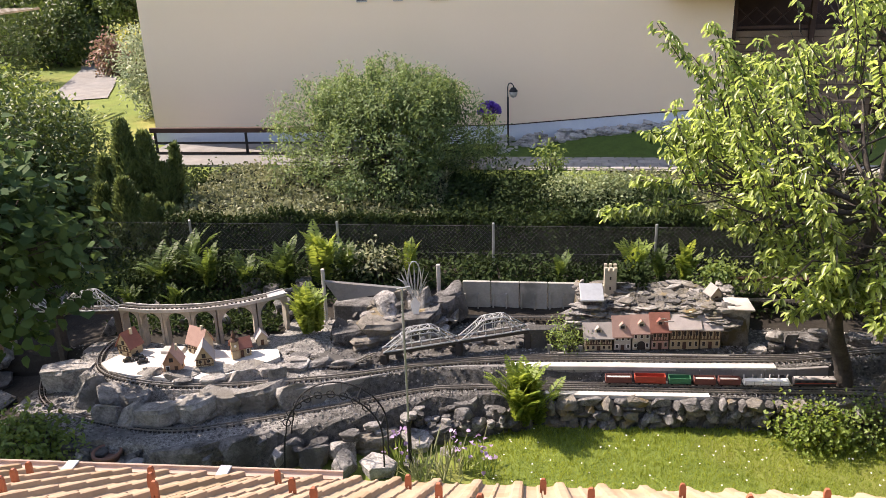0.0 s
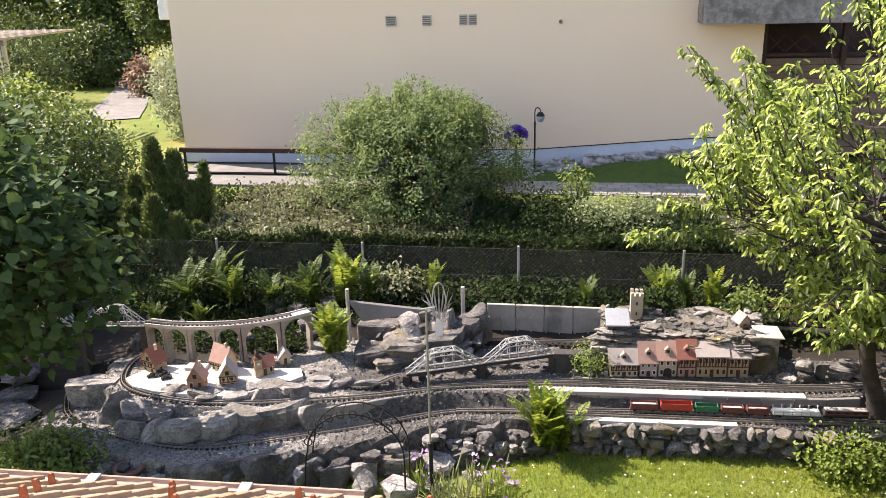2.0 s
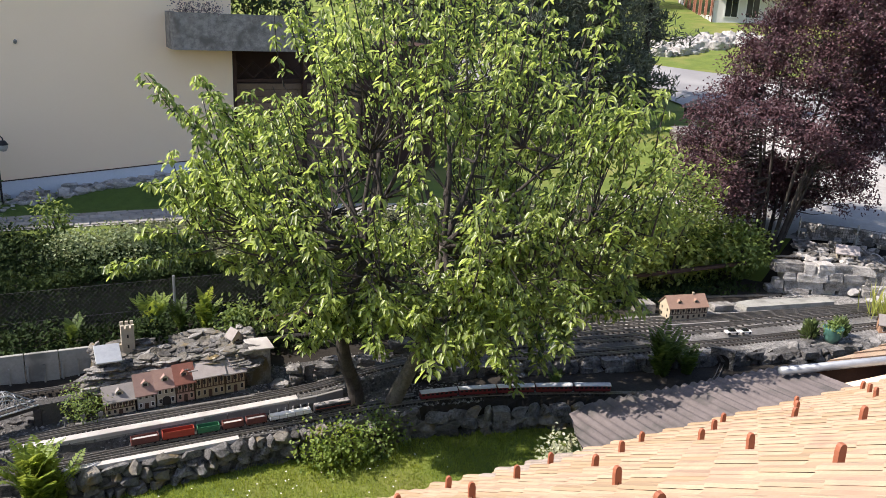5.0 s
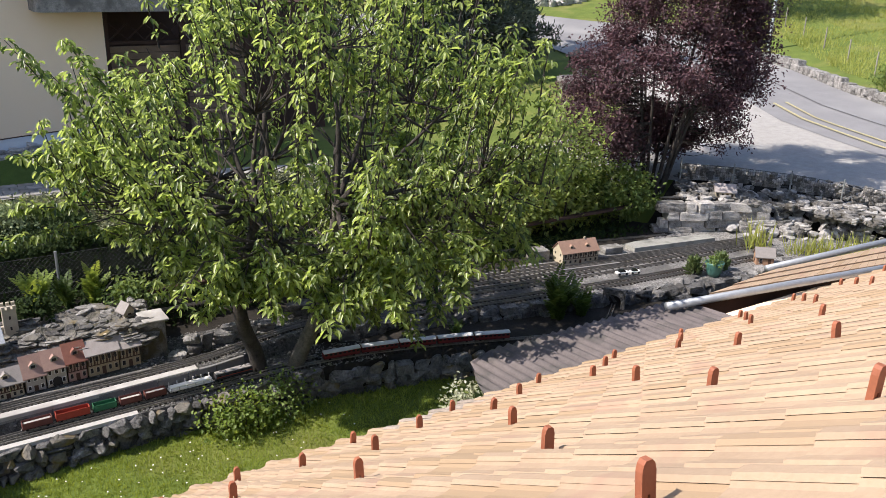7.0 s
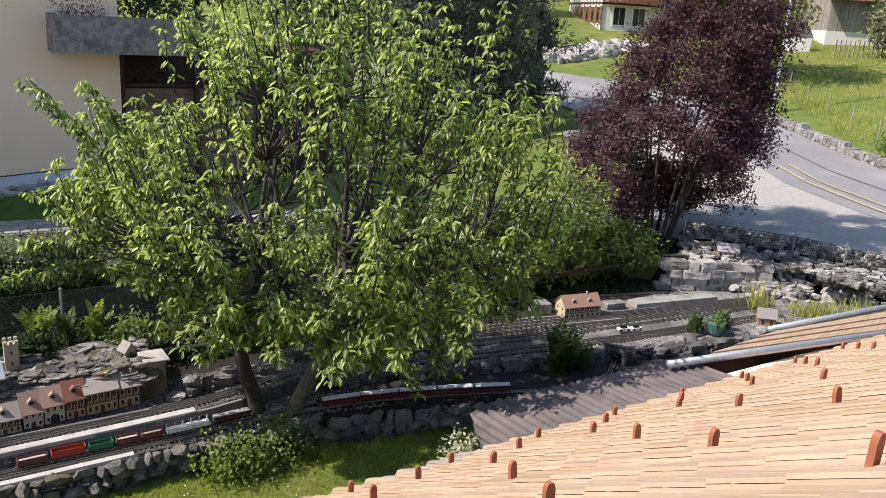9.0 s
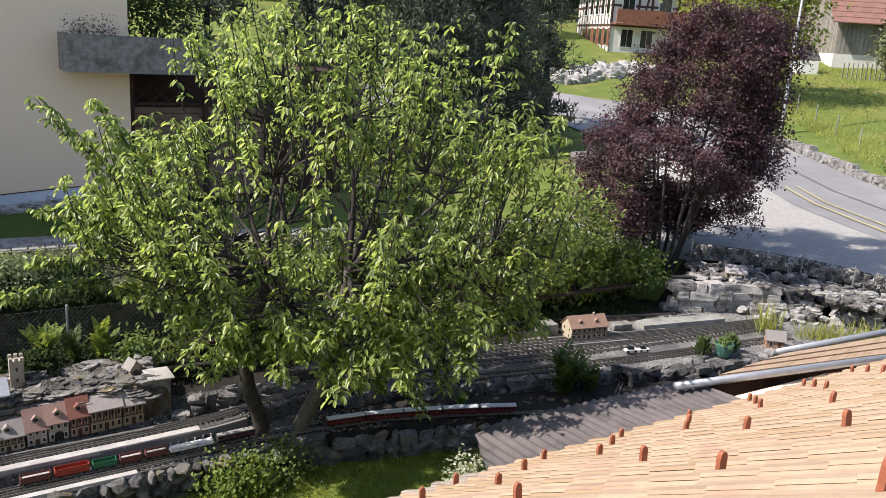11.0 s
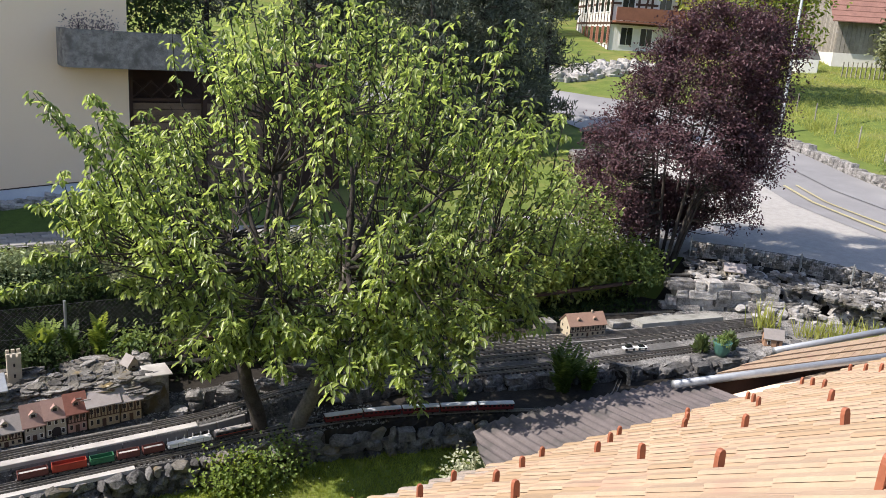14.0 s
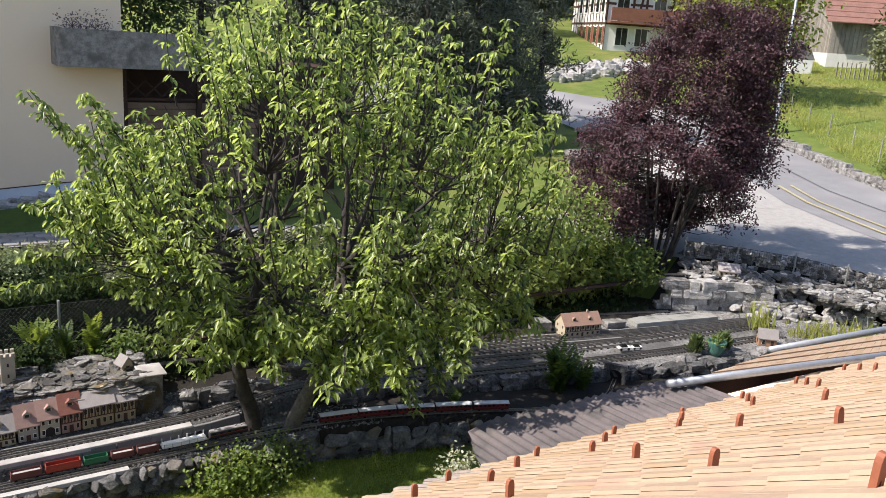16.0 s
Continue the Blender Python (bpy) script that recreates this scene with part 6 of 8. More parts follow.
part("annex", Geo().box(0.3, -0.14, 0.0, 0.42, -0.02, 0.13, 0.005), P_OCHRE, cs)
lid = thing("rock_cover", "flat pale sheet cover on the rock", "cover", at=(0.3, 11.55, 1.38))
part("sheet", Geo().box(-0.17, -0.2, 0.1, 0.17, 0.2, 0.13, 0.006, pose(0, 0, 0, 16, 0, 2)), M_ZINC, lid)
part("base", Geo().box(-0.15, -0.15, -0.3, 0.15, 0.17, 0.07, 0.02), M_ROCK, lid)
lid = thing("rock_cover", "flat white sheet cover on a square stone block", "cover", at=(2.36, 11.6, 0.7))
part("sheet", Geo().box(-0.18, -0.17, 0.62, 0.19, 0.2, 0.645, 0.006, pose(0, 0, 0, 5, 3, 5)), M_CONC_L, lid)
part("block", Geo().box(-0.17, -0.16, 0.0, 0.19, 0.2, 0.62, 0.015), M_ROCKG, lid)
model_house(2.1, 11.85, 1.27, 0.16, 0.16, 0.12, 0.22, 20, P_CREAM, R_GREY, "tiny model chapel on the castle rock", 1, 1, False, False, gable_front=True, name="model_chapel", group="castle buildings")

# grey panel wall behind the bridges
M_PANEL = mat("aged_panel", (0.36, 0.36, 0.33), (0.24, 0.24, 0.22), 3, 0.9, 0.3, fine=9, stain=(0.17, 0.17, 0.155), stain_scale=2.5)
bw = thing("panel_wall", "weathered grey concrete panel wall behind the bridges", "panel wall", kind="structure")
for k in range(4):
    x0 = -1.68 + k * 0.45
    part("panel", Geo().box(x0, 12.3 + 0.02 * k, 0.75, x0 + 0.44, 12.36 + 0.02 * k, 1.3 - 0.01 * k, 0.006), M_PANEL, bw)
    for u in (0.02, 0.23):
        part("rib", Geo().box(x0 + u, 12.27 + 0.02 * k, 0.8, x0 + u + 0.025, 12.3 + 0.02 * k, 1.1, 0.003), M_PANEL, bw)
solo("marker_post", Geo().box(-2.08, 12.18, 0.9, -2.02, 12.24, 1.62, 0.008), M_CONC_L, "short white post on the rock mound", "post")
solo("dark_shelter", Geo().box(-3.7, 11.85, 0.75, -2.95, 12.2, 1.05, 0.02), M_ROCK, "low grey shelter under the sail", "shelter")
solo("long_shelf", Geo().box(2.55, 12.52, 1.28, 13.0, 12.62, 1.34, 0.006), M_DARKWOOD, "long dark wooden beam along the back of the railway", "beam")

# the station in the yard, platform and small huts
st = model_house(10.55, 11.6, 0.77, 0.98, 0.46, 0.3, 0.52, -9, P_CREAM, R_STATION, "cream half-timbered model station with a faded brown roof", 2, 7, True, True, dormer=True, name="model_station", group="station buildings", size=0.82)
solo("station_annex", Geo().box(-0.18, -0.16, 0, 0.18, 0.16, 0.22, 0.01, Matrix.Translation((9.92, 12.0, 0.77)) @ pose(0, 0, 0, 0, 0, -9)), M_ROCKG, "low grey annex beside the model station", "annex")
solo("station_annex", Geo().box(-0.22, -0.12, 0, 0.22, 0.12, 0.12, 0.01, Matrix.Translation((11.55, 11.65, 0.77)) @ pose(0, 0, 0, 0, 0, -9)), M_ROCKG, "low shed beside the model station", "annex")
solo("goods_platform", Geo().prism([(0, 0), (2.05, -0.32), (2.1, -0.05), (0.35, 0.33), (0.03, 0.3)], Matrix.Translation((12.0, 11.42, 0.72)), 0.12), M_PANEL, "long pale concrete goods platform", "platform")
solo("station_forecourt", Geo().prism([(0, 0), (1.3, -0.22), (1.33, -0.1), (0.04, 0.12)], Matrix.Translation((9.95, 11.28, 0.74)), 0.035), M_CONC, "pale platform edge in front of the model station", "platform")
model_house(15.15, 11.9, 1.4, 0.42, 0.3, 0.17, 0.3, -42, P_CREAM, R_LIGHT, "small cream model station on the upper line", 1, 4, True, False, name="model_halt", group="station buildings")
model_house(13.85, 9.7, 0.74, 0.34, 0.24, 0.2, 0.34, -40, P_ORANGE, R_GREY, "small wooden model hut with a grey roof", 1, 2, False, False, name="model_hut", group="station buildings")
model_car(10.78, 10.52, 0.795, -14, M_WHITE, "white toy locomotive car on the yard track", 1.3)
model_car(11.05, 10.46, 0.795, -14, M_WHITE, "white toy locomotive car on the yard track", 1.1)
for k in range(3):
    solo("buffer_sign", Geo().tube([(-0.3 + k * 0.22, 10.98, 0.74), (-0.3 + k * 0.22, 10.98, 0.86)], 0.012, 6).box(-0.33 + k * 0.22, 10.965, 0.84, -0.27 + k * 0.22, 10.975, 0.9), M_CONC, "small grey signal beside the track", "signal", "signals")
track([(13.7, 12.45, 1.42), (14.6, 12.1, 1.42), (15.6, 11.3, 1.4), (16.6, 10.1, 1.36), (17.4, 9.2, 1.34)])

# tunnel mouth in the yard wall, where the lower line ends
tun = thing("tunnel_portal", "dark stone model tunnel portal in the yard wall", "tunnel portal", at=Matrix.Translation((9.95, 9.84, 0.5)) @ pose(0, 0, 0, 0, 0, -52))
ring = [(-0.13, 0), (-0.13, 0.17)] + [(-0.13 * math.cos(q), 0.17 + 0.13 * math.sin(q)) for q in (math.pi * k / 10 for k in range(1, 10))] + [(0.13, 0.17), (0.13, 0)]
outer = [(0.2, 0), (0.2, 0.4), (-0.2, 0.4), (-0.2, 0)]
part("surround", Geo().prism(ring + outer, pose(0, 0.05, 0, 90, 0, 0), 0.08), M_ROCK, tun)
# closed near-black panel paints the shade inside the tunnel
part("opening", Geo().prism(ring, pose(0, 0.1, 0, 90, 0, 0), 0.03), P_DARK, tun, "dark panel painted as the tunnel's unlit inside")


# ---- trains ----
def along_line(line, s):
    for a, b in zip(line, line[1:]):
        d = (b - a).length
        if s <= d:
            return a + (b - a) * (s / d), (b - a).normalized()
        s -= d
    return line[-1], (line[-1] - line[-2]).normalized()


def start_at(line, x):
    s = 0.0
    for a, b in zip(line, line[1:]):
        if b.x >= x and a.x < x:
            return s + (b - a).length * (x - a.x) / (b.x - a.x)
        s += (b - a).length
    return s


T_RED, T_GREEN, T_GREY, T_BROWN = paint("wagon_red", (0.36, 0.06, 0.035)), paint("wagon_green", (0.04, 0.16, 0.08)), paint("wagon_grey", (0.32, 0.30, 0.29)), paint("wagon_brown", (0.16, 0.06, 0.05))
T_DARK = paint("locomotive_black", (0.045, 0.042, 0.045))
T_COACH, T_ROOF = paint("coach_red", (0.16, 0.022, 0.026)), mat("coach_roof", (0.60, 0.60, 0.60), (0.45, 0.45, 0.45), 10, 0.5, 0.1)


def vehicle(line, s, length, label, name, group, dress):
    p, way = along_line(line, s + length / 2)
    ob = thing(name, label, "model train", group, at=Matrix(((way.x, -way.y, 0, p.x), (way.y, way.x, 0, p.y), (way.z, 0, 1, p.z + 0.028), (0, 0, 0, 1))))
    for u in (-length * 0.32, length * 0.32):
        for v in (-0.03, 0.024):
            part("wheel", Geo().tube([(u, v, 0.018), (u, v + 0.006, 0.018)], 0.018, 10), M_IRON, ob)
    part("underframe", Geo().box(-length / 2 + 0.008, -0.035, 0.022, length / 2 - 0.008, 0.035, 0.04, 0.003), M_IRON, ob)
    dress(ob, length)
    return s + length


def open_wagon(body, fill=None, h=0.085):
    def dress(ob, length):
        a, b, w = -length / 2 + 0.015, length / 2 - 0.015, 0.055
        part("floor", Geo().box(a, -w, 0.04, b, w, 0.048), body, ob)
        for q in (Geo().box(a, -w, 0.048, b, -w + 0.006, 0.04 + h, 0.002), Geo().box(a, w - 0.006, 0.048, b, w, 0.04 + h, 0.002), Geo().box(a, -w + 0.006, 0.048, a + 0.006, w - 0.006, 0.04 + h), Geo().box(b - 0.006, -w + 0.006, 0.048, b, w - 0.006, 0.04 + h)):
            part("side", q, body, ob)
        for k in range(1, 6):
            x = a + (b - a) * k / 6
            part("stanchion", Geo().box(x - 0.004, -w - 0.004, 0.045, x + 0.004, -w, 0.04 + h), body, ob)
        if fill:
            part("load", Geo().box(a + 0.007, -w + 0.007, 0.05, b - 0.007, w - 0.007, 0.04 + h * 0.7, 0.01), fill, ob)
    return dress


def tank_rack(ob, length):
    a, b = -length / 2 + 0.015, length / 2 - 0.015
    part("deck", Geo().box(a, -0.055, 0.04, b, 0.055, 0.075, 0.003), M_WHITE, ob)
    part("load", Geo().box(a + 0.01, -0.045, 0.075, b - 0.01, 0.045, 0.105, 0.008), M_WHITE, ob)
    for k in range(6):
        x = a + 0.02 + (b - a - 0.04) * k / 5
        part("post", Geo().box(x - 0.007, 0.04, 0.075, x + 0.007, 0.055, 0.15, 0.002), M_CONC_L, ob)
        part("post", Geo().box(x - 0.005, -0.06, 0.045, x + 0.005, -0.055, 0.1), M_CONC_L, ob)


def locomotive(ob, length):
    a, b = -length / 2 + 0.015, length / 2 - 0.015
    part("body", Geo().box(a, -0.055, 0.04, b, 0.055, 0.12, 0.01), T_DARK, ob)
    part("roof", Geo().box(a + 0.01, -0.05, 0.12, b - 0.01, 0.05, 0.135, 0.006), T_GREY, ob)
    part("stripe", Geo().box(a + 0.01, -0.058, 0.075, b - 0.01, -0.0555, 0.085), T_RED, ob)
    for k in range(5):
        x = a + (b - a) * (k + 0.5) / 5
        part("window", Geo().box(x - 0.022, -0.0585, 0.088, x + 0.022, -0.0555, 0.112), M_GLASS, ob)
    for x in (a + 0.12, b - 0.12):
        part("pantograph", Geo().tube([(x - 0.05, 0, 0.135), (x, 0, 0.17), (x + 0.05, 0, 0.135)], 0.005, 4), M_IRON, ob)


def coach(ob, length):
    a, b = -length / 2 + 0.012, length / 2 - 0.012
    part("body", Geo().box(a, -0.055, 0.035, b, 0.055, 0.125, 0.006), T_COACH, ob)
    arc = [(0.06 * math.cos(q), 0.125 + 0.026 * math.sin(q)) for q in (math.pi * k / 8 for k in range(9))]
    part("roof", Geo().sweep([[(x, u, v) for u, v in arc] for x in (a - 0.004, b + 0.004)]).prism(arc, Matrix(((0, 0, 1, a - 0.004), (1, 0, 0, 0), (0, 1, 0, 0), (0, 0, 0, 1))), 0.004), T_ROOF, ob, "pale grey coach roof")
    n = 8
    for k in range(n):
        x = a + (b - a) * (k + 0.5) / n
        for s in (-1, 1):
            part("window", Geo().box(x - 0.022, s * 0.0555, 0.085, x + 0.022, s * 0.058, 0.112), M_GLASS, ob)


s = start_at(wagon_line, 0.45)
for length, name, label, dress in ((0.38, "goods_wagon", "brown flat model wagon with pale load", open_wagon(T_BROWN, M_CONC_L)), (0.44, "goods_wagon", "bright red open model goods wagon", open_wagon(T_RED, None, 0.1)), (0.32, "goods_wagon", "dark green open model goods wagon", open_wagon(T_GREEN)), (0.31, "goods_wagon", "brown model wagon with pale grey load", open_wagon(T_BROWN, M_CONC_L)), (0.31, "goods_wagon", "brown model wagon with grey load", open_wagon(T_BROWN, T_GREY)), (0.64, "stake_wagon", "long white model stake wagon", tank_rack), (0.58, "model_locomotive", "dark model locomotive with a grey roof", locomotive)):
    s = vehicle(wagon_line, s, length, label, name, "standing goods train", dress) + 0.015
s = start_at(lower_line, 4.55)
for k in range(5):
    s = vehicle(lower_line, s, 0.6, "dark red model coach with a pale grey roof", "model_coach", "red passenger train", coach) + 0.012


# ---- ferns, hedge, shrubs ----
def frond_mesh(seed, material):
    """One fern frond of unit length, arching over, with paired leaflets."""
    q = np.random.default_rng(seed)
    k = np.linspace(0.08, 0.99, 24)
    arch = 0.55 + 0.15 * q.random()

    def spine(t):
        return np.stack([0.05 * np.sin(3 * t + seed), t * (0.08 + 0.40 * t), 1.15 * t - 0.68 * arch * t * t], -1)

    p, tan = spine(k), spine(k + 0.01) - spine(k - 0.01)
    tan /= np.linalg.norm(tan, axis=1, keepdims=True)
    side = np.cross(tan, [0, 0, 1.0])
    side /= np.linalg.norm(side, axis=1, keepdims=True)
    size = 0.165 * np.sin(np.pi * np.clip(k * 0.86 + 0.12, 0, 1)) ** 0.8
    base, way, up, ln, wd = [], [], [], [], []
    for s in (-1, 1):
        base.append(p)
        way.append(side * s + tan * 0.45 + q.normal(0, 0.08, p.shape) + np.array([0, 0, -0.15]))
        up.append(np.cross(side, tan) + q.normal(0, 0.15, p.shape))
        ln.append(size)
        wd.append(np.full(len(k), 0.036))
    me = leaf_mesh("frond", np.vstack(base), np.vstack(way), np.vstack(up), np.concatenate(ln), np.concatenate(wd), material, 0.1)
    return me


L_FERN_D = leaf_mat("dark_fern_leaf", (0.032, 0.065, 0.015), (0.095, 0.15, 0.036), 0.4, 0.5)
FRONDS = {m.name: [frond_mesh(s, m) for s in range(5)] for m in (L_FERN, L_FERN_D)}


def fern(x, y, z, size, n, material, label, seed, spread=1.0, wide=1.0):
    r = random.Random(seed)
    ob = thing("fern", label, "fern", "ferns", at=(x, y, z))
    for k in range(n):
        f = new("frond", FRONDS[material.name][k % 5])
        f.parent = ob
        s = size * r.uniform(0.7, 1.1)
        f.matrix_local = pose(0, 0, 0, 0, 0, k * 137.5 + r.uniform(-15, 15)) @ pose(0, 0, 0, r.uniform(-14, 17) / spread, 0, r.uniform(-10, 10)) @ Matrix.Diagonal((0.85 * s, 0.78 * wide * s, 1.06 * s, 1))


for i, (x, y, z, size, n, m, lab) in enumerate((
        (-0.66, 9.98, 0.1, 1.2, 54, L_FERN, "large bright green fern in front of the stone wall"), (-0.45, 10.05, 0.1, 0.9, 16, L_FERN, "bright green fern in front of the stone wall"),
        (-4.0, 11.35, 0.72, 1.0, 26, L_FERN, "bright green fern beside the viaduct"), (-3.85, 11.45, 0.72, 0.8, 14, L_FERN, "bright green fern beside the viaduct"),
        (-4.1, 12.75, 0.95, 1.25, 22, L_FERN, "tall green fern by the wire fence"), (-4.7, 12.7, 0.95, 1.0, 16, L_FERN_D, "tall green fern by the wire fence"), (-3.7, 12.85, 0.95, 0.9, 14, L_FERN_D, "tall green fern by the wire fence"),
        (-6.0, 12.55, 0.95, 0.95, 16, L_FERN_D, "dark green fern by the wire fence"), (-6.8, 12.5, 0.9, 1.0, 16, L_FERN_D, "green fern by the wire fence"), (-5.4, 12.6, 0.95, 0.8, 14, L_FERN_D, "dark green fern by the wire fence"), (-7.2, 12.0, 0.75, 0.6, 12, L_FERN_D, "low fern behind the viaduct"), (-6.4, 12.0, 0.8, 0.6, 12, L_FERN_D, "low fern behind the viaduct"), (-6.5, 13.0, 0.95, 1.2, 10, L_FERN_D, "tall dark fern at the fence"),
        (-2.65, 13.0, 1.05, 0.85, 10, L_FERN, "green fern by the wire fence"), (-0.15, 13.05, 1.0, 0.75, 7, L_FERN_D, "slender fern by the wire fence"), (1.05, 12.95, 1.05, 0.85, 13, L_FERN, "green fern behind the castle rock"), (1.85, 12.95, 1.05, 0.9, 13, L_FERN, "green fern behind the castle rock"), (1.45, 13.1, 1.05, 0.7, 9, L_FERN_D, "green fern behind the castle rock"),
        (8.75, 9.95, 0.45, 1.15, 30, L_FERN_D, "green fern growing from the yard wall"), (9.2, 9.85, 0.45, 0.8, 16, L_FERN_D, "green fern growing from the yard wall"), (6.9, 10.3, 0.45, 0.45, 10, L_FERN_D, "small fern in the stone wall"))):
    fern(x, y, z, size, n, m, lab, i, wide=0.8 if m is L_FERN else 1.0)


# the clipped bank hedge behind the fence
def hedge_top(x, y):
    """Height of the leafy bank between fence and path."""
    front = 0.98 * smoothstep(13.74, 13.98, y) + (0.2 - 0.17 * smoothstep(-2.4, -1.2, x)) * smoothstep(14.2, 16.8, y)
    h = terrain(x, y) + max(0.0, 0.78 + front - terrain(x, y)) * (1 - smoothstep(along([(-2.6, 16.9), (-2.1, 16.2), (0.3, 16.2), (1.0, 16.9)], x), along([(-2.6, 17.6), (-2.1, 16.8), (0.3, 16.8), (1.0, 17.6)], x), y)) * (1 - 0.5 * smoothstep(-1.6, -0.4, x) * (1 - smoothstep(0.6, 1.4, x)) * smoothstep(15.6, 16.4, y))
    return h + 0.13 * noise.noise((x * 0.9, y * 0.9, 4)) + 0.07 * noise.noise((x * 2.6, y * 2.6, 8))


hx, hy = np.arange(-7.3, 12.6, 0.12), np.arange(13.72, 17.7, 0.1)
hedge = thing("bank_hedge", "dense small-leaved hedge covering the bank behind the fence", "hedge", kind="stuff")
# dark sheet under the leaves paints the hedge's shaded inside
part("inner_growth", Geo().sweep([[(x, y, hedge_top(x, y) - 0.09) for x in hx] for y in hy]), mat("hedge_inside_shade", (0.03, 0.04, 0.018), (0.018, 0.02, 0.012), 9, 0.95, 0.8), hedge)
n = 62000
px, py = rng.uniform(-7.4, 12.5, n), np.where(rng.random(n) < 0.28, rng.uniform(13.72, 14.2, n), rng.uniform(14.0, 17.6, n))
keep = (rng.random(n) < np.where(px > 4.5, 0.5, 1.0)) & ~((px > -2.3) & (px < 0.7) & (py > 16.75))
px, py = px[keep], py[keep]
n = len(px)
pz = np.array([hedge_top(a, b) for a, b in zip(px, py)]) + rng.normal(-0.02, 0.05, n)
tuft = np.array([noise.noise((a * 4, b * 4, 2)) for a, b in zip(px, py)])
# leaves low down and beside the bush take a darker copy, painting shade
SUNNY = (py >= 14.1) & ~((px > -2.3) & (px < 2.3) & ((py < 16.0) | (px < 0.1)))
for row_, material, name in ((SUNNY, L_HEDGE, "upper_leaves"), (~SUNNY, L_SHADE, "lower_leaves")):
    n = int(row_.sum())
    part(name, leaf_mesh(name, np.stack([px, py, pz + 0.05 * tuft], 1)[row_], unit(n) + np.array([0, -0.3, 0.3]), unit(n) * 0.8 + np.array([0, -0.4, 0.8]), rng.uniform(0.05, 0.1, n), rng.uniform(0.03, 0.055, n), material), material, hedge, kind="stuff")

# undergrowth in the dark leaf colour, painting shade below bush and fence
shrub("bank_undergrowth", (-3.0, 15.1, 1.4), (1.5, 0.8, 0.5), 420, 12, 0.085, 0.045, L_SHADE, "undergrowth below the large bush, shade put into its leaves", "undergrowth", 0.9, spread=0.12)
shrub("bank_undergrowth", (-0.9, 15.6, 1.62), (1.1, 1.0, 0.5), 360, 12, 0.08, 0.045, L_SHADE, "undergrowth below the large bush, shade put into its leaves", "undergrowth", 0.9, spread=0.12)
shrub("bank_undergrowth", (-8.1, 16.4, 1.45), (1.3, 1.0, 0.5), 420, 12, 0.085, 0.045, L_SHADE, "dark-leaved undergrowth round the evergreens", "undergrowth", 0.9, spread=0.12)
shrub("bank_undergrowth", (-8.6, 14.5, 1.1), (1.0, 0.6, 0.5), 300, 12, 0.085, 0.045, L_SHADE, "dark-leaved undergrowth round the evergreens", "undergrowth", 0.7, spread=0.12)
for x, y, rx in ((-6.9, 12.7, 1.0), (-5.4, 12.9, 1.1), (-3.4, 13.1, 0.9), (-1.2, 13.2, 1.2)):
    shrub("bank_undergrowth", (x, y, 1.05), (rx, 0.4, 0.32), 200, 10, 0.085, 0.045, L_SHADE, "undergrowth below the wire fence, shade put into its leaves", "undergrowth", 0.7, spread=0.1)
shrub("variegated_shrub", (0.5, 15.6, 1.82), (1.0, 0.6, 0.28), 360, 14, 0.07, 0.04, leaf_mat("grey_green_leaf", (0.08, 0.12, 0.05), (0.26, 0.32, 0.16), 0.3), "low grey-green shrub on the bank", "shrub", 1.5)
shrub("garden_shrub", (-0.3, 16.9, 1.95), (0.25, 0.25, 0.45), 60, 9, 0.1, 0.04, L_BUSH, "slim young shrub on the bank", "shrub", 1.5)
shrub("rose_bush", (3.1, 9.85, 0.36), (0.45, 0.26, 0.3), 150, 9, 0.055, 0.04, L_FERN, "leafy green bush in front of the stone wall", "bush", 0.0, lump=0.9, inner=0.2)
shrub("rose_bush", (3.7, 9.95, 0.36), (0.36, 0.24, 0.32), 110, 9, 0.055, 0.04, L_BUSH, "leafy dark green bush under the cherry tree", "bush", 0.0)
shrub("small_bush", (-0.05, 11.15, 0.93), (0.17, 0.16, 0.18), 90, 9, 0.05, 0.02, L_BUSH, "small round bush beside the model town", "bush", 0.76)
shrub("leafy_perennial", (-6.95, 8.6, 0.45), (0.6, 0.4, 0.3), 220, 9, 0.09, 0.045, L_BUSH, "leafy green perennial at the house corner", "plant", 0.1)
for i, (x, y, z, rr, m) in enumerate(((0.95, 12.4, 1.4, 0.14, L_SHADE), (2.35, 12.6, 1.35, 0.22, L_BUSH), (-3.2, 12.95, 1.35, 0.3, L_HEDGE), (3.6, 12.9, 1.3, 0.35, L_DARK), (5.4, 12.9, 1.35, 0.4, L_DARK), (7.6, 13.0, 1.35, 0.4, L_DARK))):
    shrub("weed_clump", (x, y, z), (rr * 1.4, rr * 0.7, rr * 0.7), 60, 9, 0.08, 0.045, m, "low leafy weeds along the fence", "weeds", z - 0.35, "weeds")
shrub("laurel_bush", (11.6, 13.3, 1.6), (1.2, 0.7, 0.75), 420, 10, 0.12, 0.06, L_LAUREL, "dense bright green shrub behind the yard", "shrub", 0.9)
shrub("laurel_bush", (10.0, 13.2, 1.6), (1.2, 0.7, 0.7), 320, 10, 0.12, 0.06, L_LAUREL, "dense green shrub behind the yard", "shrub", 0.9)
shrub("laurel_bush", (12.9, 13.0, 1.55), (0.8, 0.6, 0.6), 240, 10, 0.11, 0.06, L_BUSH, "dense dark green shrub below the purple tree", "shrub", 0.9)
shrub("sapling", (11.3, 13.0, 2.5), (0.9, 0.6, 0.9), 190, 9, 0.12, 0.05, L_CHERRY, "thin light green sapling beside the yard", "sapling", 0.9, stems=3)
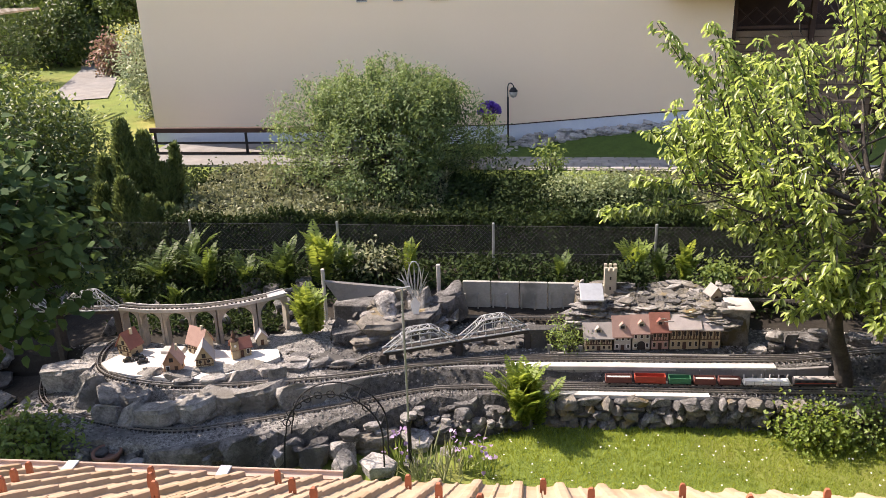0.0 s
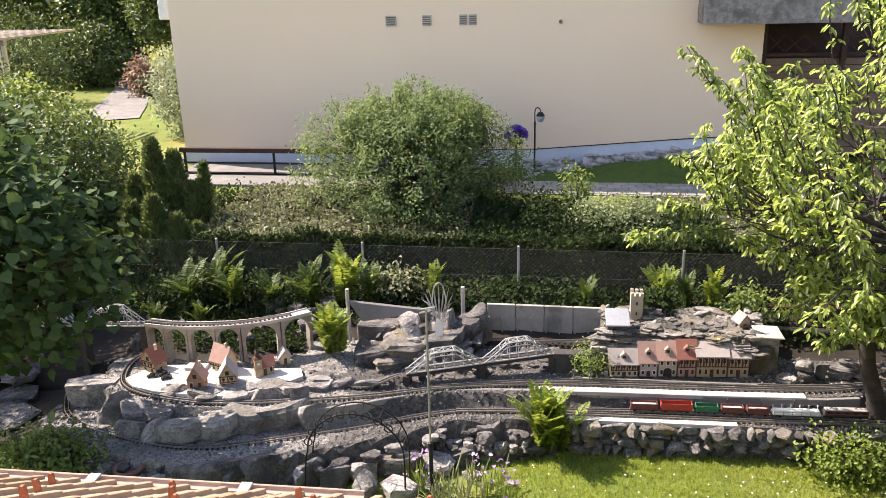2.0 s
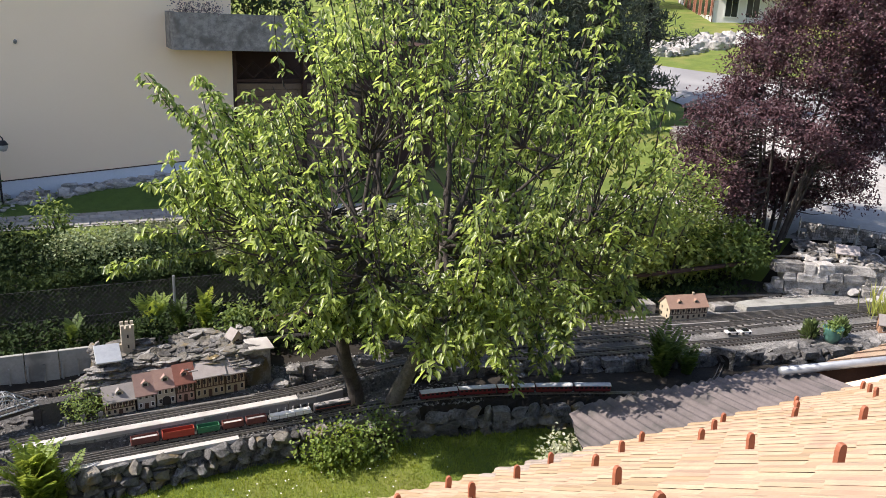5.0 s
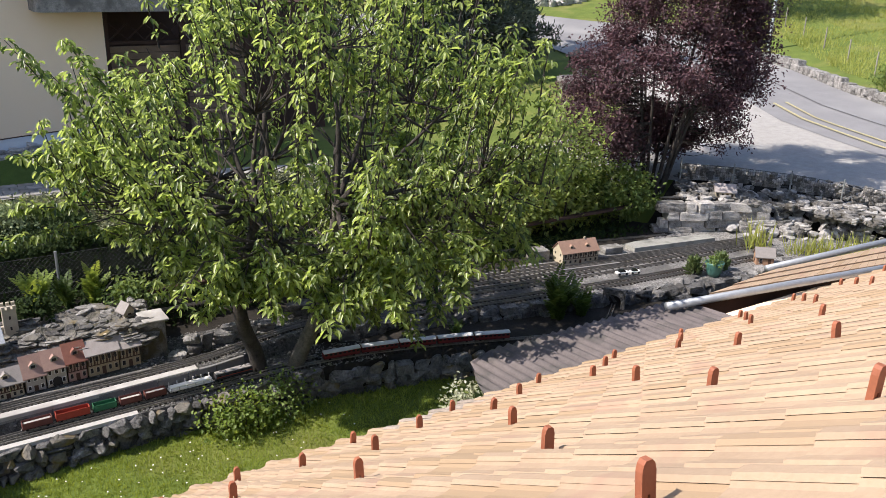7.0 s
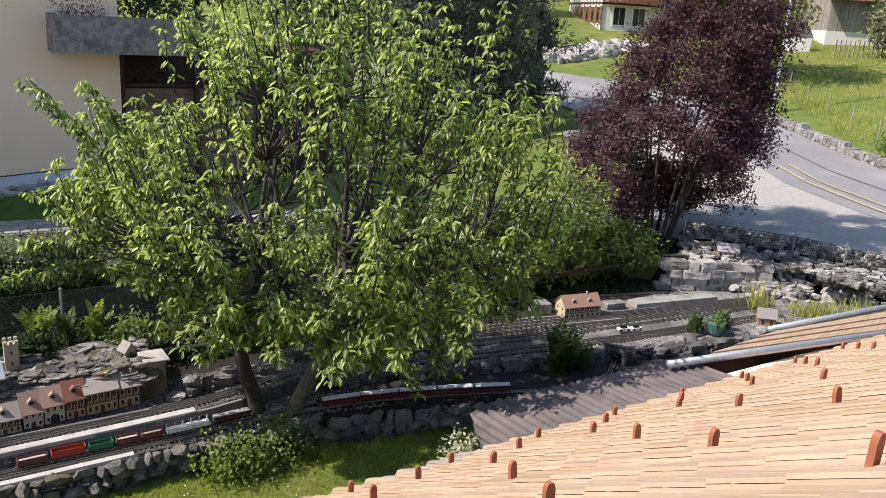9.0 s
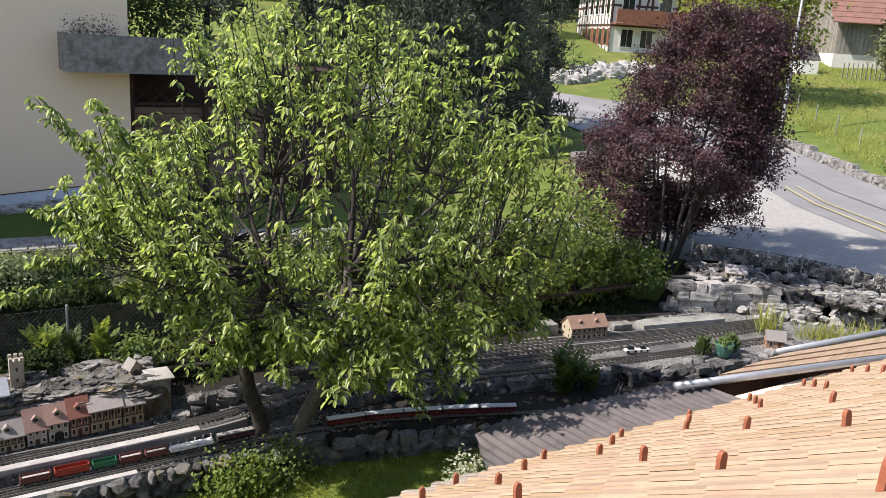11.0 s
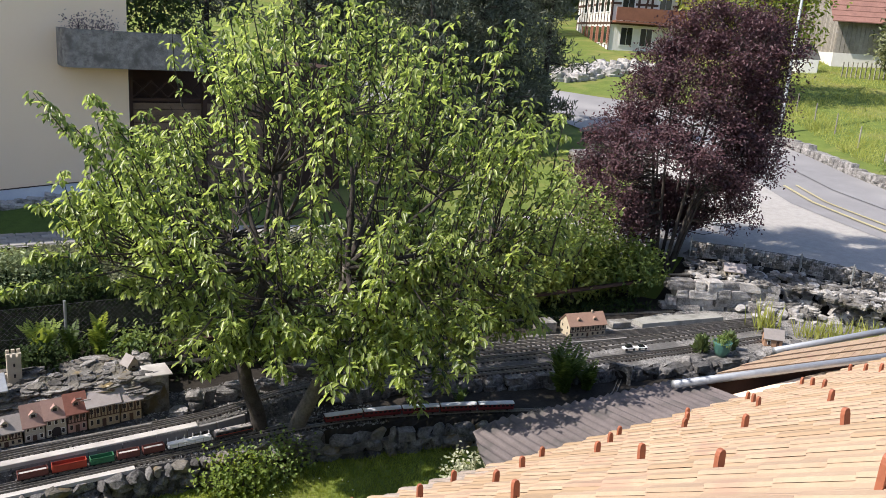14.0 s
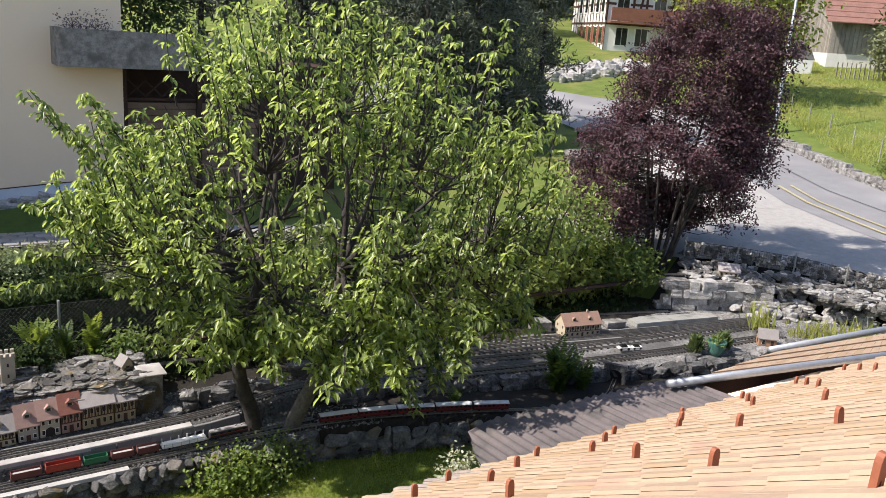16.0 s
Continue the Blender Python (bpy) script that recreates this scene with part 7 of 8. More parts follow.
shrub("climber", (4.8, 6.95, 1.42), (0.14, 0.16, 0.24), 70, 9, 0.05, 0.035, leaf_mat("white_edged_leaf", (0.16, 0.2, 0.09), (0.58, 0.58, 0.42), 0.3), "white-edged climbing shrub at the shed corner", "climber", 0.0)

# conical evergreens by the railing
def thuja(x, y, z, height, width, seed):
    q = np.random.default_rng(seed)
    n = int(3400 * height * width)
    t = q.random(n) ** 0.75
    a = q.random(n) * 2 * np.pi
    rad = width / 2 * (1 - t) ** 0.62 * (0.58 + 0.45 * q.random(n) + 0.2 * np.sin(3 * a + 7 * t) + 0.12 * np.sin(7 * a - 13 * t))
    base = np.stack([x + rad * np.cos(a), y + rad * np.sin(a), z + t * height], 1)
    way = np.stack([np.cos(a) * 0.6, np.sin(a) * 0.6, np.full(n, 1.0)], 1) + q.normal(0, 0.35, (n, 3))
    ob = thing("thuja", "dark green conical evergreen beside the railing", "conifer", "evergreens", at=(x, y, z))
    bpy.context.view_layer.update()
    under("trunk", Geo().tube([(x, y, z - 0.1), (x, y, z + height * 0.8)], 0.05, 7, 0.012), M_BARK, ob)
    me = leaf_mesh("crown", base, way, np.stack([np.cos(a), np.sin(a), np.zeros(n)], 1) + q.normal(0, 0.5, (n, 3)), q.uniform(0.08, 0.19, n), 0.04, L_THUJA)
    under("crown", me, L_THUJA, ob)


for x, y, height, width, seed in ((-8.95, 15.0, 1.75, 0.62, 1), (-8.5, 15.0, 2.45, 0.7, 2), (-8.12, 15.1, 2.2, 0.66, 7), (-7.78, 15.0, 1.6, 0.6, 3), (-7.58, 15.2, 1.95, 0.24, 4), (-8.75, 14.4, 1.35, 0.6, 8), (-8.25, 14.3, 1.5, 0.66, 9), (-7.8, 14.3, 1.15, 0.6, 10), (-7.45, 14.4, 0.95, 0.5, 11)):
    thuja(x, y, 0.85, height, width, seed)
thuja(12.1, 9.95, 0.75, 0.28, 0.24, 5)
thuja(12.75, 9.85, 0.75, 0.28, 0.24, 6)

# the big-leaved tree at the end of the railway
MP = np.array([-7.75, 8.75, 3.2])
tree = thing("big_leaved_tree", "tree with large lobed green leaves, mostly in shade", "tree", at=(-8.4, 8.75, 0.0))
bpy.context.view_layer.update()
t0 = [np.array(v) for v in curve([(-8.45, 8.75, -0.1), (-8.4, 8.75, 1.0), (-8.2, 8.75, 2.0), (-8.0, 8.75, 3.2)], 0.15)]
under("trunk", Geo().tube(t0, 0.11, 10, 0.05), M_BARK, tree, smooth=True)
g = Geo()
sl = limb_lines([(t0, 0.07, 0), (t0[:12], 0.07, 0)], twig_tips(18, MP, (1.2, 0.8, 1.1), 0.7))
for pts, r0, r1 in sl:
    g.tube(pts, r0, 6, r1, cap=False)
tips = twig_tips(620, MP, (1.6, 1.15, 1.45), 0.4, 14, 0.45, 1.5)
limbs(g, sl + [(t0, 0, 0)], tips, 0.01, 2)
under("limb_work", g, M_BARK, tree)
under("crown", clustered_leaves("crown", tips, 8, 0.15, 0.15, 0.14, L_VINE, 0.55, MP, "lobed", 0.12), L_VINE, tree, "large lobed leaves")

# shrubs and trees of the garden further back
# last two are added out of view to shade the railway's left end
for i, (x, y, z, rx, ry, rz, n, m, lab) in enumerate((
        (-11.3, 15.2, 2.3, 1.6, 1.3, 1.5, 620, L_DARK, "dense dark green shrub behind the fence"), (-13.4, 17.8, 2.6, 1.8, 1.5, 1.4, 620, L_BUSH, "large green shrub in the back garden"), (-11.7, 17.6, 2.2, 1.2, 1.1, 1.05, 420, leaf_mat("elder_leaf", (0.07, 0.12, 0.04), (0.22, 0.28, 0.11), 0.3), "pale-flowered shrub in the back garden"), (-16.2, 18.5, 3.2, 2.2, 1.8, 1.8, 620, L_DARK, "large green shrub in the back garden"), (-10.2, 14.6, 1.7, 0.9, 0.7, 0.8, 260, L_DARK, "dark ivy-covered shrub at the fence corner"), (-22.5, 30.5, 2.9, 2.2, 1.8, 1.7, 500, L_DARK, "dark shrub beside the garden path"), (-26.0, 36.5, 3.2, 2.6, 1.8, 2.0, 500, L_DARK, "dark shrub beside the garden path"), (-10.7, 13.0, 2.7, 1.0, 0.8, 1.7, 420, L_DARK, "added shrub at the view's edge that shades the bridges"), (-12.1, 11.8, 3.3, 1.5, 1.5, 2.1, 900, L_DARK, "added out-of-view shrub that shades the railway's left end"))):
    shrub("garden_shrub", (x, y, z), (rx, ry, rz), n, 11, 0.13, 0.07, m, lab, "shrub", 1.0, "garden shrubs", spread=0.16)
shrub("white_shrub", (-12.4, 24.5, 2.9), (1.0, 1.0, 1.3), 320, 10, 0.14, 0.06, leaf_mat("silver_leaf", (0.10, 0.15, 0.08), (0.30, 0.36, 0.24), 0.3), "silvery small tree beside the house", "small tree", 1.6, spread=0.16)
shrub("yew_bush", (-15.3, 30.0, 5.3), (1.4, 1.4, 1.7), 700, 10, 0.2, 0.08, L_DARK, "tall dark green bush behind the house", "bush", 1.6, spread=0.2)
shrub("rose_bush", (-18.2, 33.0, 2.3), (0.7, 0.6, 0.8), 160, 10, 0.16, 0.1, leaf_mat("pink_rose_leaf", (0.10, 0.12, 0.05), (0.30, 0.17, 0.14), 0.3, hue=0.0), "pink flowering rose bush beside the path", "rose bush", 1.6, spread=0.2)
for i, (x, y, h, w) in enumerate(((-23, 40, 9, 4.5), (-29, 44, 11, 5), (-18, 47, 10, 5), (-35, 40, 10, 5), (-24, 55, 12, 6), (-14, 56, 12, 6), (-38, 52, 12, 6), (-30, 33, 7, 4))):
    c = (x, y, 1.6 + h * 0.55)
    shrub("garden_tree", c, (w * 0.62, w * 0.62, h * 0.45), 520, 11, 0.34, 0.2, L_DARK, "tall leafy tree at the back of the gardens", "tree", 1.6, "back garden trees", stems=4, spread=0.4)
shrub("yellow_shrub", (-17.6, 36, 2.6), (1.6, 1.4, 1.0), 300, 10, 0.2, 0.1, L_FIELD, "bright green shrub at the end of the path", "shrub", 1.6, spread=0.2)
shrub("shade_bush", (-22.5, 36, 3.0), (2.0, 1.4, 1.4), 360, 10, 0.22, 0.1, L_DARK, "dark shrub beside the garden path", "shrub", 1.6, spread=0.2)
sheet("garden_path", [(-17.6, 26.6), (-18.8, 30), (-20.6, 34.5), (-22.5, 38), (-23, 42)], [(-15.6, 27.4), (-16.9, 30.4), (-18.7, 34.2), (-19.4, 37), (-19, 42)], M_CONC, 0.04, "pale gravel path through the back garden", "path")
pg = thing("pergola", "weathered wooden pergola with a flat slatted roof", "pergola", at=None)
for x, y in ((-16.6, 22.0), (-19.4, 21.0), (-18.6, 25.0)):
    part("post", Geo().box(x - 0.06, y - 0.06, 1.3, x + 0.06, y + 0.06, 4.6, 0.01), M_CONC_L, pg)
part("beam", Geo().box(-20.2, 21.9, 4.6, -16.3, 22.05, 4.75, 0.01), M_BARN, pg)
for k in range(12):
    part("slat", Geo().box(-20.1 + 0.33 * k, 20.6, 4.76, -19.98 + 0.33 * k, 25.6, 4.82), M_BARN, pg)

# stones and mown strip along the house wall
r = random.Random(12)
def bank(x, y):
    """Height of the grassy bank that climbs to the foot of the house wall."""
    return terrain(x, y) + (0.06 + 0.085 * (x + 1.5)) * smoothstep(18.85, 20.2, y)


def stones_from(x):
    return min(20.12, 19.3 + 0.42 * (x + 1.5))


solo("lawn_strip", Geo().sweep([[(x, y, terrain(x, y) + 0.03) for x in np.arange(-2.4, 0.95, 0.3)] for y in np.arange(16.4, 18.3, 0.2)]), M_GRASS, "narrow mown grass strip between path and hedge", "lawn", kind="structure", smooth=True)
solo("lawn_bank", Geo().sweep([[(x, y, bank(x, y) + 0.015) for x in np.arange(-1.5, 4.7, 0.3)] for y in np.arange(18.85, 20.5, 0.15)]), M_LAWN_SHADE, "shaded mown grass bank below the house wall", "lawn", kind="structure", smooth=True)
for k in range(300):
    x = r.uniform(-1.5, 4.4)
    y = 20.46 - r.random() * (20.46 - stones_from(x))
    s = r.uniform(0.09, 0.17) if r.random() < 0.85 else r.uniform(0.17, 0.26)
    rockery(x, y, bank(x, y) - 0.02 + 0.1 * smoothstep(20.1, 20.5, y), s * r.uniform(1.0, 1.5), s, s * r.uniform(0.5, 0.85), r.uniform(-40, 40), M_PALE if r.random() < 0.8 else M_ROCKW, r.uniform(-12, 12))
for k in range(26):
    x, y = r.uniform(-10.9, -10.5), r.uniform(19.0, 23.0)
    rockery(x, y, terrain(x, y) - 0.03, r.uniform(0.15, 0.34), r.uniform(0.15, 0.3), r.uniform(0.1, 0.2), r.uniform(0, 180), M_ROCKW)

# near ornaments: pole, rose arch, sail, wind wheel, pots
pole = thing("garden_pole", "slim grey metal pole with a small top", "pole", at=(-2.04, 9.01, 0.0))
part("shaft", Geo().tube([(0, 0, -0.1), (0, 0, 0.75)], 0.026, 10), M_IRON, pole)
part("rod", Geo().tube([(0, 0, 0.75), (0.0, 0, 2.57)], 0.014, 8), M_GALV, pole)
part("collar", Geo().lathe([(0.016, -0.04), (0.034, -0.03), (0.034, 0.03), (0.016, 0.04)], (0, 0, 0.76), 10), M_IRON, pole)
part("arm", Geo().tube([(-0.06, 0, 2.57), (0.1, 0.03, 2.59)], 0.012, 6), M_GALV, pole)
ar = thing("rose_arch", "black wrought-iron rose arch with scroll rings", "garden arch", at=(-3.0, 9.0, 0.0))
for y in (-0.12, 0.18):
    pts = [(-0.68, y, -0.1), (-0.62, y, 0.5)] + [(0.03 - 0.62 * math.cos(a), y, 0.62 + 0.58 * math.sin(a)) for a in (math.pi * k / 12 for k in range(13))] + [(0.65, y, 0.5), (0.64, y, -0.1)]
    part("hoop", Geo().tube(curve(pts, 0.06), 0.011, 6), M_IRON, ar)
for k in range(1, 12):
    a = math.pi * k / 12
    c = Vector((0.03 - 0.62 * math.cos(a), 0.0, 0.62 + 0.58 * math.sin(a)))
    ring = [c + Vector((0.05 * math.cos(q), -0.12, 0.05 * math.sin(q))) for q in (2 * math.pi * j / 12 for j in range(13))]
    if k < 10:
        part("scroll_ring", Geo().tube(ring, 0.008, 5), M_IRON, ar)
    part("rung", Geo().tube([c + Vector((0, -0.12, 0)), c + Vector((0, 0.18, 0))], 0.007, 5), M_IRON, ar)
sail = thing("shade_sail", "grey triangular shade board over the low shelter", "shade sail", at=None)
part("panel", Geo().add([(-3.78, 11.75, 1.48), (-3.56, 11.7, 1.18), (-2.45, 11.75, 1.38), (-3.78, 11.78, 1.5), (-3.56, 11.73, 1.2), (-2.45, 11.78, 1.4)], [(0, 1, 2), (5, 4, 3), (0, 3, 4, 1), (1, 4, 5, 2), (2, 5, 3, 0)]), M_CONC, sail)
part("prop", Geo().tube([(-3.8, 11.78, 0.8), (-3.8, 11.78, 1.68)], 0.03, 8), M_CONC_L, sail)
part("prop", Geo().tube([(-2.47, 11.77, 1.0), (-2.47, 11.77, 1.42)], 0.014, 8), M_GALV, sail)
ww = thing("wind_wheel", "silver metal wind wheel with upright blades", "wind wheel", at=(-2.3, 11.42, 1.05))
part("rod", Geo().tube([(0, 0, -0.2), (0, 0, 0.6)], 0.012, 6), M_GALV, ww)
part("ring", Geo().tube([(0.1 * math.cos(q), 0.02, 0.62 + 0.3 * math.sin(q)) for q in (2 * math.pi * j / 20 for j in range(21))], 0.009, 5), M_SILVER, ww)
for k in range(9):
    a = radians(-60 + 15 * k)
    part("blade", Geo().add([(0.02 * math.sin(a), 0, 0.3), (0.2 * math.sin(a) + 0.012, 0.01, 0.6), (0.32 * math.sin(a), 0, 0.35 + 0.65 * math.cos(a) * 0.95), (0.2 * math.sin(a) - 0.012, -0.01, 0.6)], [(0, 1, 2, 3)]), M_SILVER, ww)
for x, z, t in ((0.02, 0.06, -8),):
    part("paddle", Geo().prism([(-0.05, 0), (0.03, -0.02), (0.08, 0.2), (0.02, 0.32), (-0.06, 0.22)], Matrix.Translation((x, -0.05, z)) @ pose(0, 0, 0, 90, t, 0), 0.01), M_WHITE, ww)
M_TEAL = mat("teal_glaze", (0.10, 0.24, 0.20), (0.07, 0.18, 0.15), 10, 0.3, 0.05, spec=0.5)
pot = thing("plant_pot", "teal glazed plant pot on the yard edge", "plant pot", at=Matrix.Translation((12.4, 9.72, 0.74)) @ Matrix.Diagonal((0.85, 0.85, 0.95, 1)))
part("pot", Geo().lathe([(0.0, 0.0), (0.11, 0.0), (0.17, 0.1), (0.2, 0.26), (0.215, 0.3), (0.2, 0.31), (0.18, 0.27), (0.0, 0.26)], (0, 0, 0), 18), M_TEAL, pot, smooth=True)
part("foliage", clustered_leaves("foliage", np.array([0, 0, 0.34]) + rng.normal(0, 0.06, (40, 3)) * [1.3, 1.3, 0.6], 7, 0.03, 0.05, 0.03, L_BUSH), L_BUSH, pot)
pot = thing("plant_pot", "round brown clay pot among the rocks", "plant pot", at=(-5.9, 8.62, 0.22))
part("pot", Geo().lathe([(0.0, 0.0), (0.12, 0.0), (0.17, 0.14), (0.19, 0.15), (0.19, 0.19), (0.16, 0.19), (0.14, 0.1), (0.0, 0.09)], (0, 0, 0), 18), mat("brown_clay", (0.22, 0.12, 0.09), (0.15, 0.08, 0.06), 9, 0.85, 0.3), pot, smooth=True)


def reeds(x, y, z, n, h, material, label, name="reed_clump", spread=0.12, lean=0.25, cat="reeds"):
    q = np.random.default_rng(int(abs(x * 100)))
    base = np.array([x, y, z]) + q.normal(0, spread, (n, 3)) * [1, 1, 0]
    way = q.normal(0, lean, (n, 3)) + [0, 0, 1]
    me = leaf_mesh("blades", base, way, q.normal(0, 1, (n, 3)), h * q.uniform(0.6, 1.1, n), 0.022, material, 0.2)
    ob = part(name, me, material)
    return tagged(ob, label, cat, "grass clumps")


reeds(14.4, 10.3, 0.7, 60, 0.75, L_FIELD, "tall green reed clump at the yard edge")
for k in range(6):
    reeds(15.0 + 0.25 * k, 9.75 - 0.14 * k, 0.6, 34, 0.6, L_FIELD, "green reeds at the little pond")
reeds(-1.75, 8.95, 0.0, 110, 0.42, leaf_mat("grey_grass", (0.14, 0.17, 0.08), (0.34, 0.36, 0.2), 0.3), "grey-green ornamental grass beside the lawn", "grass_clump", 0.2, 0.4, "ornamental grass")
L_LILAC = leaf_mat("lilac_flower", (0.28, 0.17, 0.36), (0.55, 0.42, 0.62), 0.3, hue=0.0)
for k, (x, y) in enumerate(((-1.5, 9.35), (-1.35, 9.1), (-1.2, 9.3), (-2.25, 9.3), (-1.1, 9.0), (-2.15, 9.1))):
    ob = thing("iris", "lilac iris in flower beside the lawn", "flower", "irises", at=(x, y, 0.0))
    q = np.random.default_rng(k)
    part("leaf_fan", leaf_mesh("leaf_fan", q.normal(0, 0.05, (18, 3)) * [1, 1, 0], q.normal(0, 0.2, (18, 3)) + [0, 0, 1], q.normal(0, 1, (18, 3)), 0.32, 0.018, L_BUSH), L_BUSH, ob)
    part("blossom", leaf_mesh("blossom", np.array([0, 0, 0.33]) + q.normal(0, 0.09, (9, 3)), q.normal(0, 1, (9, 3)), q.normal(0, 1, (9, 3)), 0.06, 0.05, L_LILAC, shape="lobed"), L_LILAC, ob)
bench = thing("garden_bench", "small dark wooden bench in the shade", "bench", at=(-9.05, 10.95, 0.3))
part("seat", Geo().box(-0.35, -0.18, 0.36, 0.35, 0.18, 0.4, 0.01, pose(0, 0, 0, 0, -6, 0)), M_BOARD, bench)
for sx in (-0.3, 0.3):
    for sy in (-0.14, 0.14):
        part("leg", Geo().box(sx - 0.02, sy - 0.02, -0.1, sx + 0.02, sy + 0.02, 0.38), M_BOARD, bench)

# low weeds that cover the soil below the fence, leaves darkened for shade
n = 24000
wx_, wy_ = rng.uniform(-9.4, 13.2, n), 13.72 - 1.5 * rng.random(n) ** 1.5
# and the ground behind the viaduct, to darken it where shade falls
wx_[:2600], wy_[:2600] = rng.uniform(-7.3, -4.5, 2600), rng.uniform(11.25, 12.4, 2600)
keep = (np.array([noise.noise((a * 1.1, b * 1.6, 12)) for a, b in zip(wx_, wy_)]) > -0.35) & ((wy_ > 12.75) | (wx_ < -3.4) | (wx_ > 2.7))
wx_, wy_ = wx_[keep], wy_[keep]
wy_ = np.where((wx_ < -4.4) & (wy_ < 12.2), np.maximum(wy_, 11.25 + 0.2 * np.maximum(0, wx_ + 5.6)), wy_)
n = len(wx_)
tall_ = np.array([0.12 + 0.16 * noise.noise((a * 1.7, b * 1.7, 5)) for a, b in zip(wx_, wy_)])
wz_ = np.array([bed_height(a, b) for a, b in zip(wx_, wy_)]) + np.maximum(0.01, tall_) * rng.random(n)
me = leaf_mesh("ground_weeds", np.stack([wx_, wy_, wz_], 1), unit(n) + np.array([0, -0.2, 0.35]), unit(n) * 0.7 + np.array([0, -0.2, 1]), rng.uniform(0.05, 0.12, n), rng.uniform(0.025, 0.05, n), L_SHADE)
tagged(part("ground_weeds", me, L_SHADE), "low weeds covering the soil, shade put into their dark leaves", "weeds", kind="stuff")

# loose pebbles over the gravel bed
n = 9000
px_ = rng.uniform(-7.8, 5.5, n)
f_, u_ = np.array([along(FRONT, v) for v in px_]), np.array([along(UPPER, v) for v in px_])
py_ = f_ + 0.08 + rng.random(n) ** 1.2 * np.maximum(0.3, np.where(px_ < -4.2, 10.85, 11.9) - f_)
pz_ = np.array([bed_height(a, b) for a, b in zip(px_, py_)])
size_ = rng.uniform(0.008, 0.026, (n, 1, 1)) * rng.uniform(0.6, 1.3, (n, 1, 3))
octa = np.array([(1, 0, 0), (0, 1, 0), (-1, 0, 0), (0, -1, 0), (0, 0, 0.8), (0, 0, -0.8)])[None] * size_ + rng.normal(0, 0.003, (n, 6, 3))
octa += np.stack([px_, py_, pz_ + 0.004], 1)[:, None]
faces_ = np.array([(0, 1, 4), (1, 2, 4), (2, 3, 4), (3, 0, 4), (1, 0, 5), (2, 1, 5), (3, 2, 5), (0, 3, 5)])[None] + (np.arange(n) * 6)[:, None, None]
me = bpy.data.meshes.new("pebbles")
me.from_pydata(octa.reshape(-1, 3).tolist(), [], faces_.reshape(-1, 3).tolist())
M_PEBBLE = mat("pebble", (0.26, 0.25, 0.235), (0.10, 0.096, 0.09), 15, 0.9, 0.0, island=0.55)
tagged(part("pebbles", me, M_PEBBLE), "loose grey pebbles of the track bed", "pebbles", kind="stuff")


# ---- shed and annex beside the house ----
shed = thing("garden_shed", "low shed with a weathered corrugated roof", "shed", at=None)
rows, n = [], 120
for i in range(n + 1):
    row_ = []
    for j in range(10):
        y = 5.35 + 2.25 * j / 9
        # the verge is cut askew
        x = max(5.14 - 0.42 * (7.45 - y) if y < 7.45 else 5.14 + 3.0 * (y - 7.45), 4.3 + 4.6 * i / n)
        row_.append((x + 0.05 * (y - 6.5), y, 2.04 - 0.1304 * (y - 5.35) + 0.024 * math.cos(2 * math.pi * x / 0.146)))
    rows.append(row_)
low = [[(x, y, z - 0.008) for x, y, z in row_] for row_ in rows]
g = Geo().sweep(rows).sweep(low).sweep([[a[-1] for a in rows], [a[-1] for a in low]])
part("corrugated_roof", g, M_CORR, shed, "grey-brown corrugated fibre-cement roof", smooth=True)
part("wall", Geo().box(5.4, 5.3, -0.05, 8.75, 7.2, 1.6), M_BOARD, shed)
annex = thing("annex_roof", "low tiled annex roof with zinc gutters", "roof", at=None)
q00, q10, q01, q11 = Vector((8.75, 7.25, 1.86)), Vector((15.5, 6.15, 1.86)), Vector((10.75, 7.3, 2.0)), Vector((15.5, 6.95, 2.0))
g = Geo()
for k in range(4):
    for c in range(34):
        a, b, t0, t1 = c / 34, (c + 0.97) / 34, k / 4, (k + 1.06) / 4
        p = [q00.lerp(q10, a), q00.lerp(q10, b), q01.lerp(q11, b), q01.lerp(q11, a)]
        low0, low1, up1, up0 = p[0].lerp(p[3], t0), p[1].lerp(p[2], t0), p[1].lerp(p[2], t1), p[0].lerp(p[3], t1)
        step = Vector((0, 0, 0.022))
        g.add([low0 + step, low1 + step, up1, up0, low0, low1], [(0, 1, 2, 3), (4, 5, 1, 0)])
part("tile_rows", g, M_TILE_J, annex, kind="stuff")
part("fascia", Geo().box(0, 0, -0.9, 6.8, 0.05, -0.03, 0, Matrix.Translation(q00 + Vector((0, 0.06, 0))) @ pose(0, 0, 0, 0, 0, math.degrees(math.atan2(-1.1, 6.75)))), M_DARKWOOD, annex)
part("near_gutter", Geo().tube([(8.35, 7.24, 1.9), (10.9, 6.84, 1.93), (15.5, 6.1, 1.97)], 0.06, 12), M_ZINC, annex, "bright zinc gutter pipe", smooth=True)
part("far_gutter", Geo().tube([(10.7, 7.42, 1.98), (15.6, 7.08, 2.05)], 0.055, 10), M_ZINC, annex, smooth=True)
part("annex_wall", Geo().box(9.2, 5.9, -0.1, 15.4, 6.9, 1.75), M_PLASTER, annex)


# ---- beyond the garden: road side, meadow, houses, woods ----
def basis(origin, way):
    """A frame at origin whose x axis runs along way in plan."""
    a = math.atan2(way[1], way[0])
    return Matrix.Translation(origin) @ Matrix.Rotation(a, 4, "Z")


r = random.Random(31)
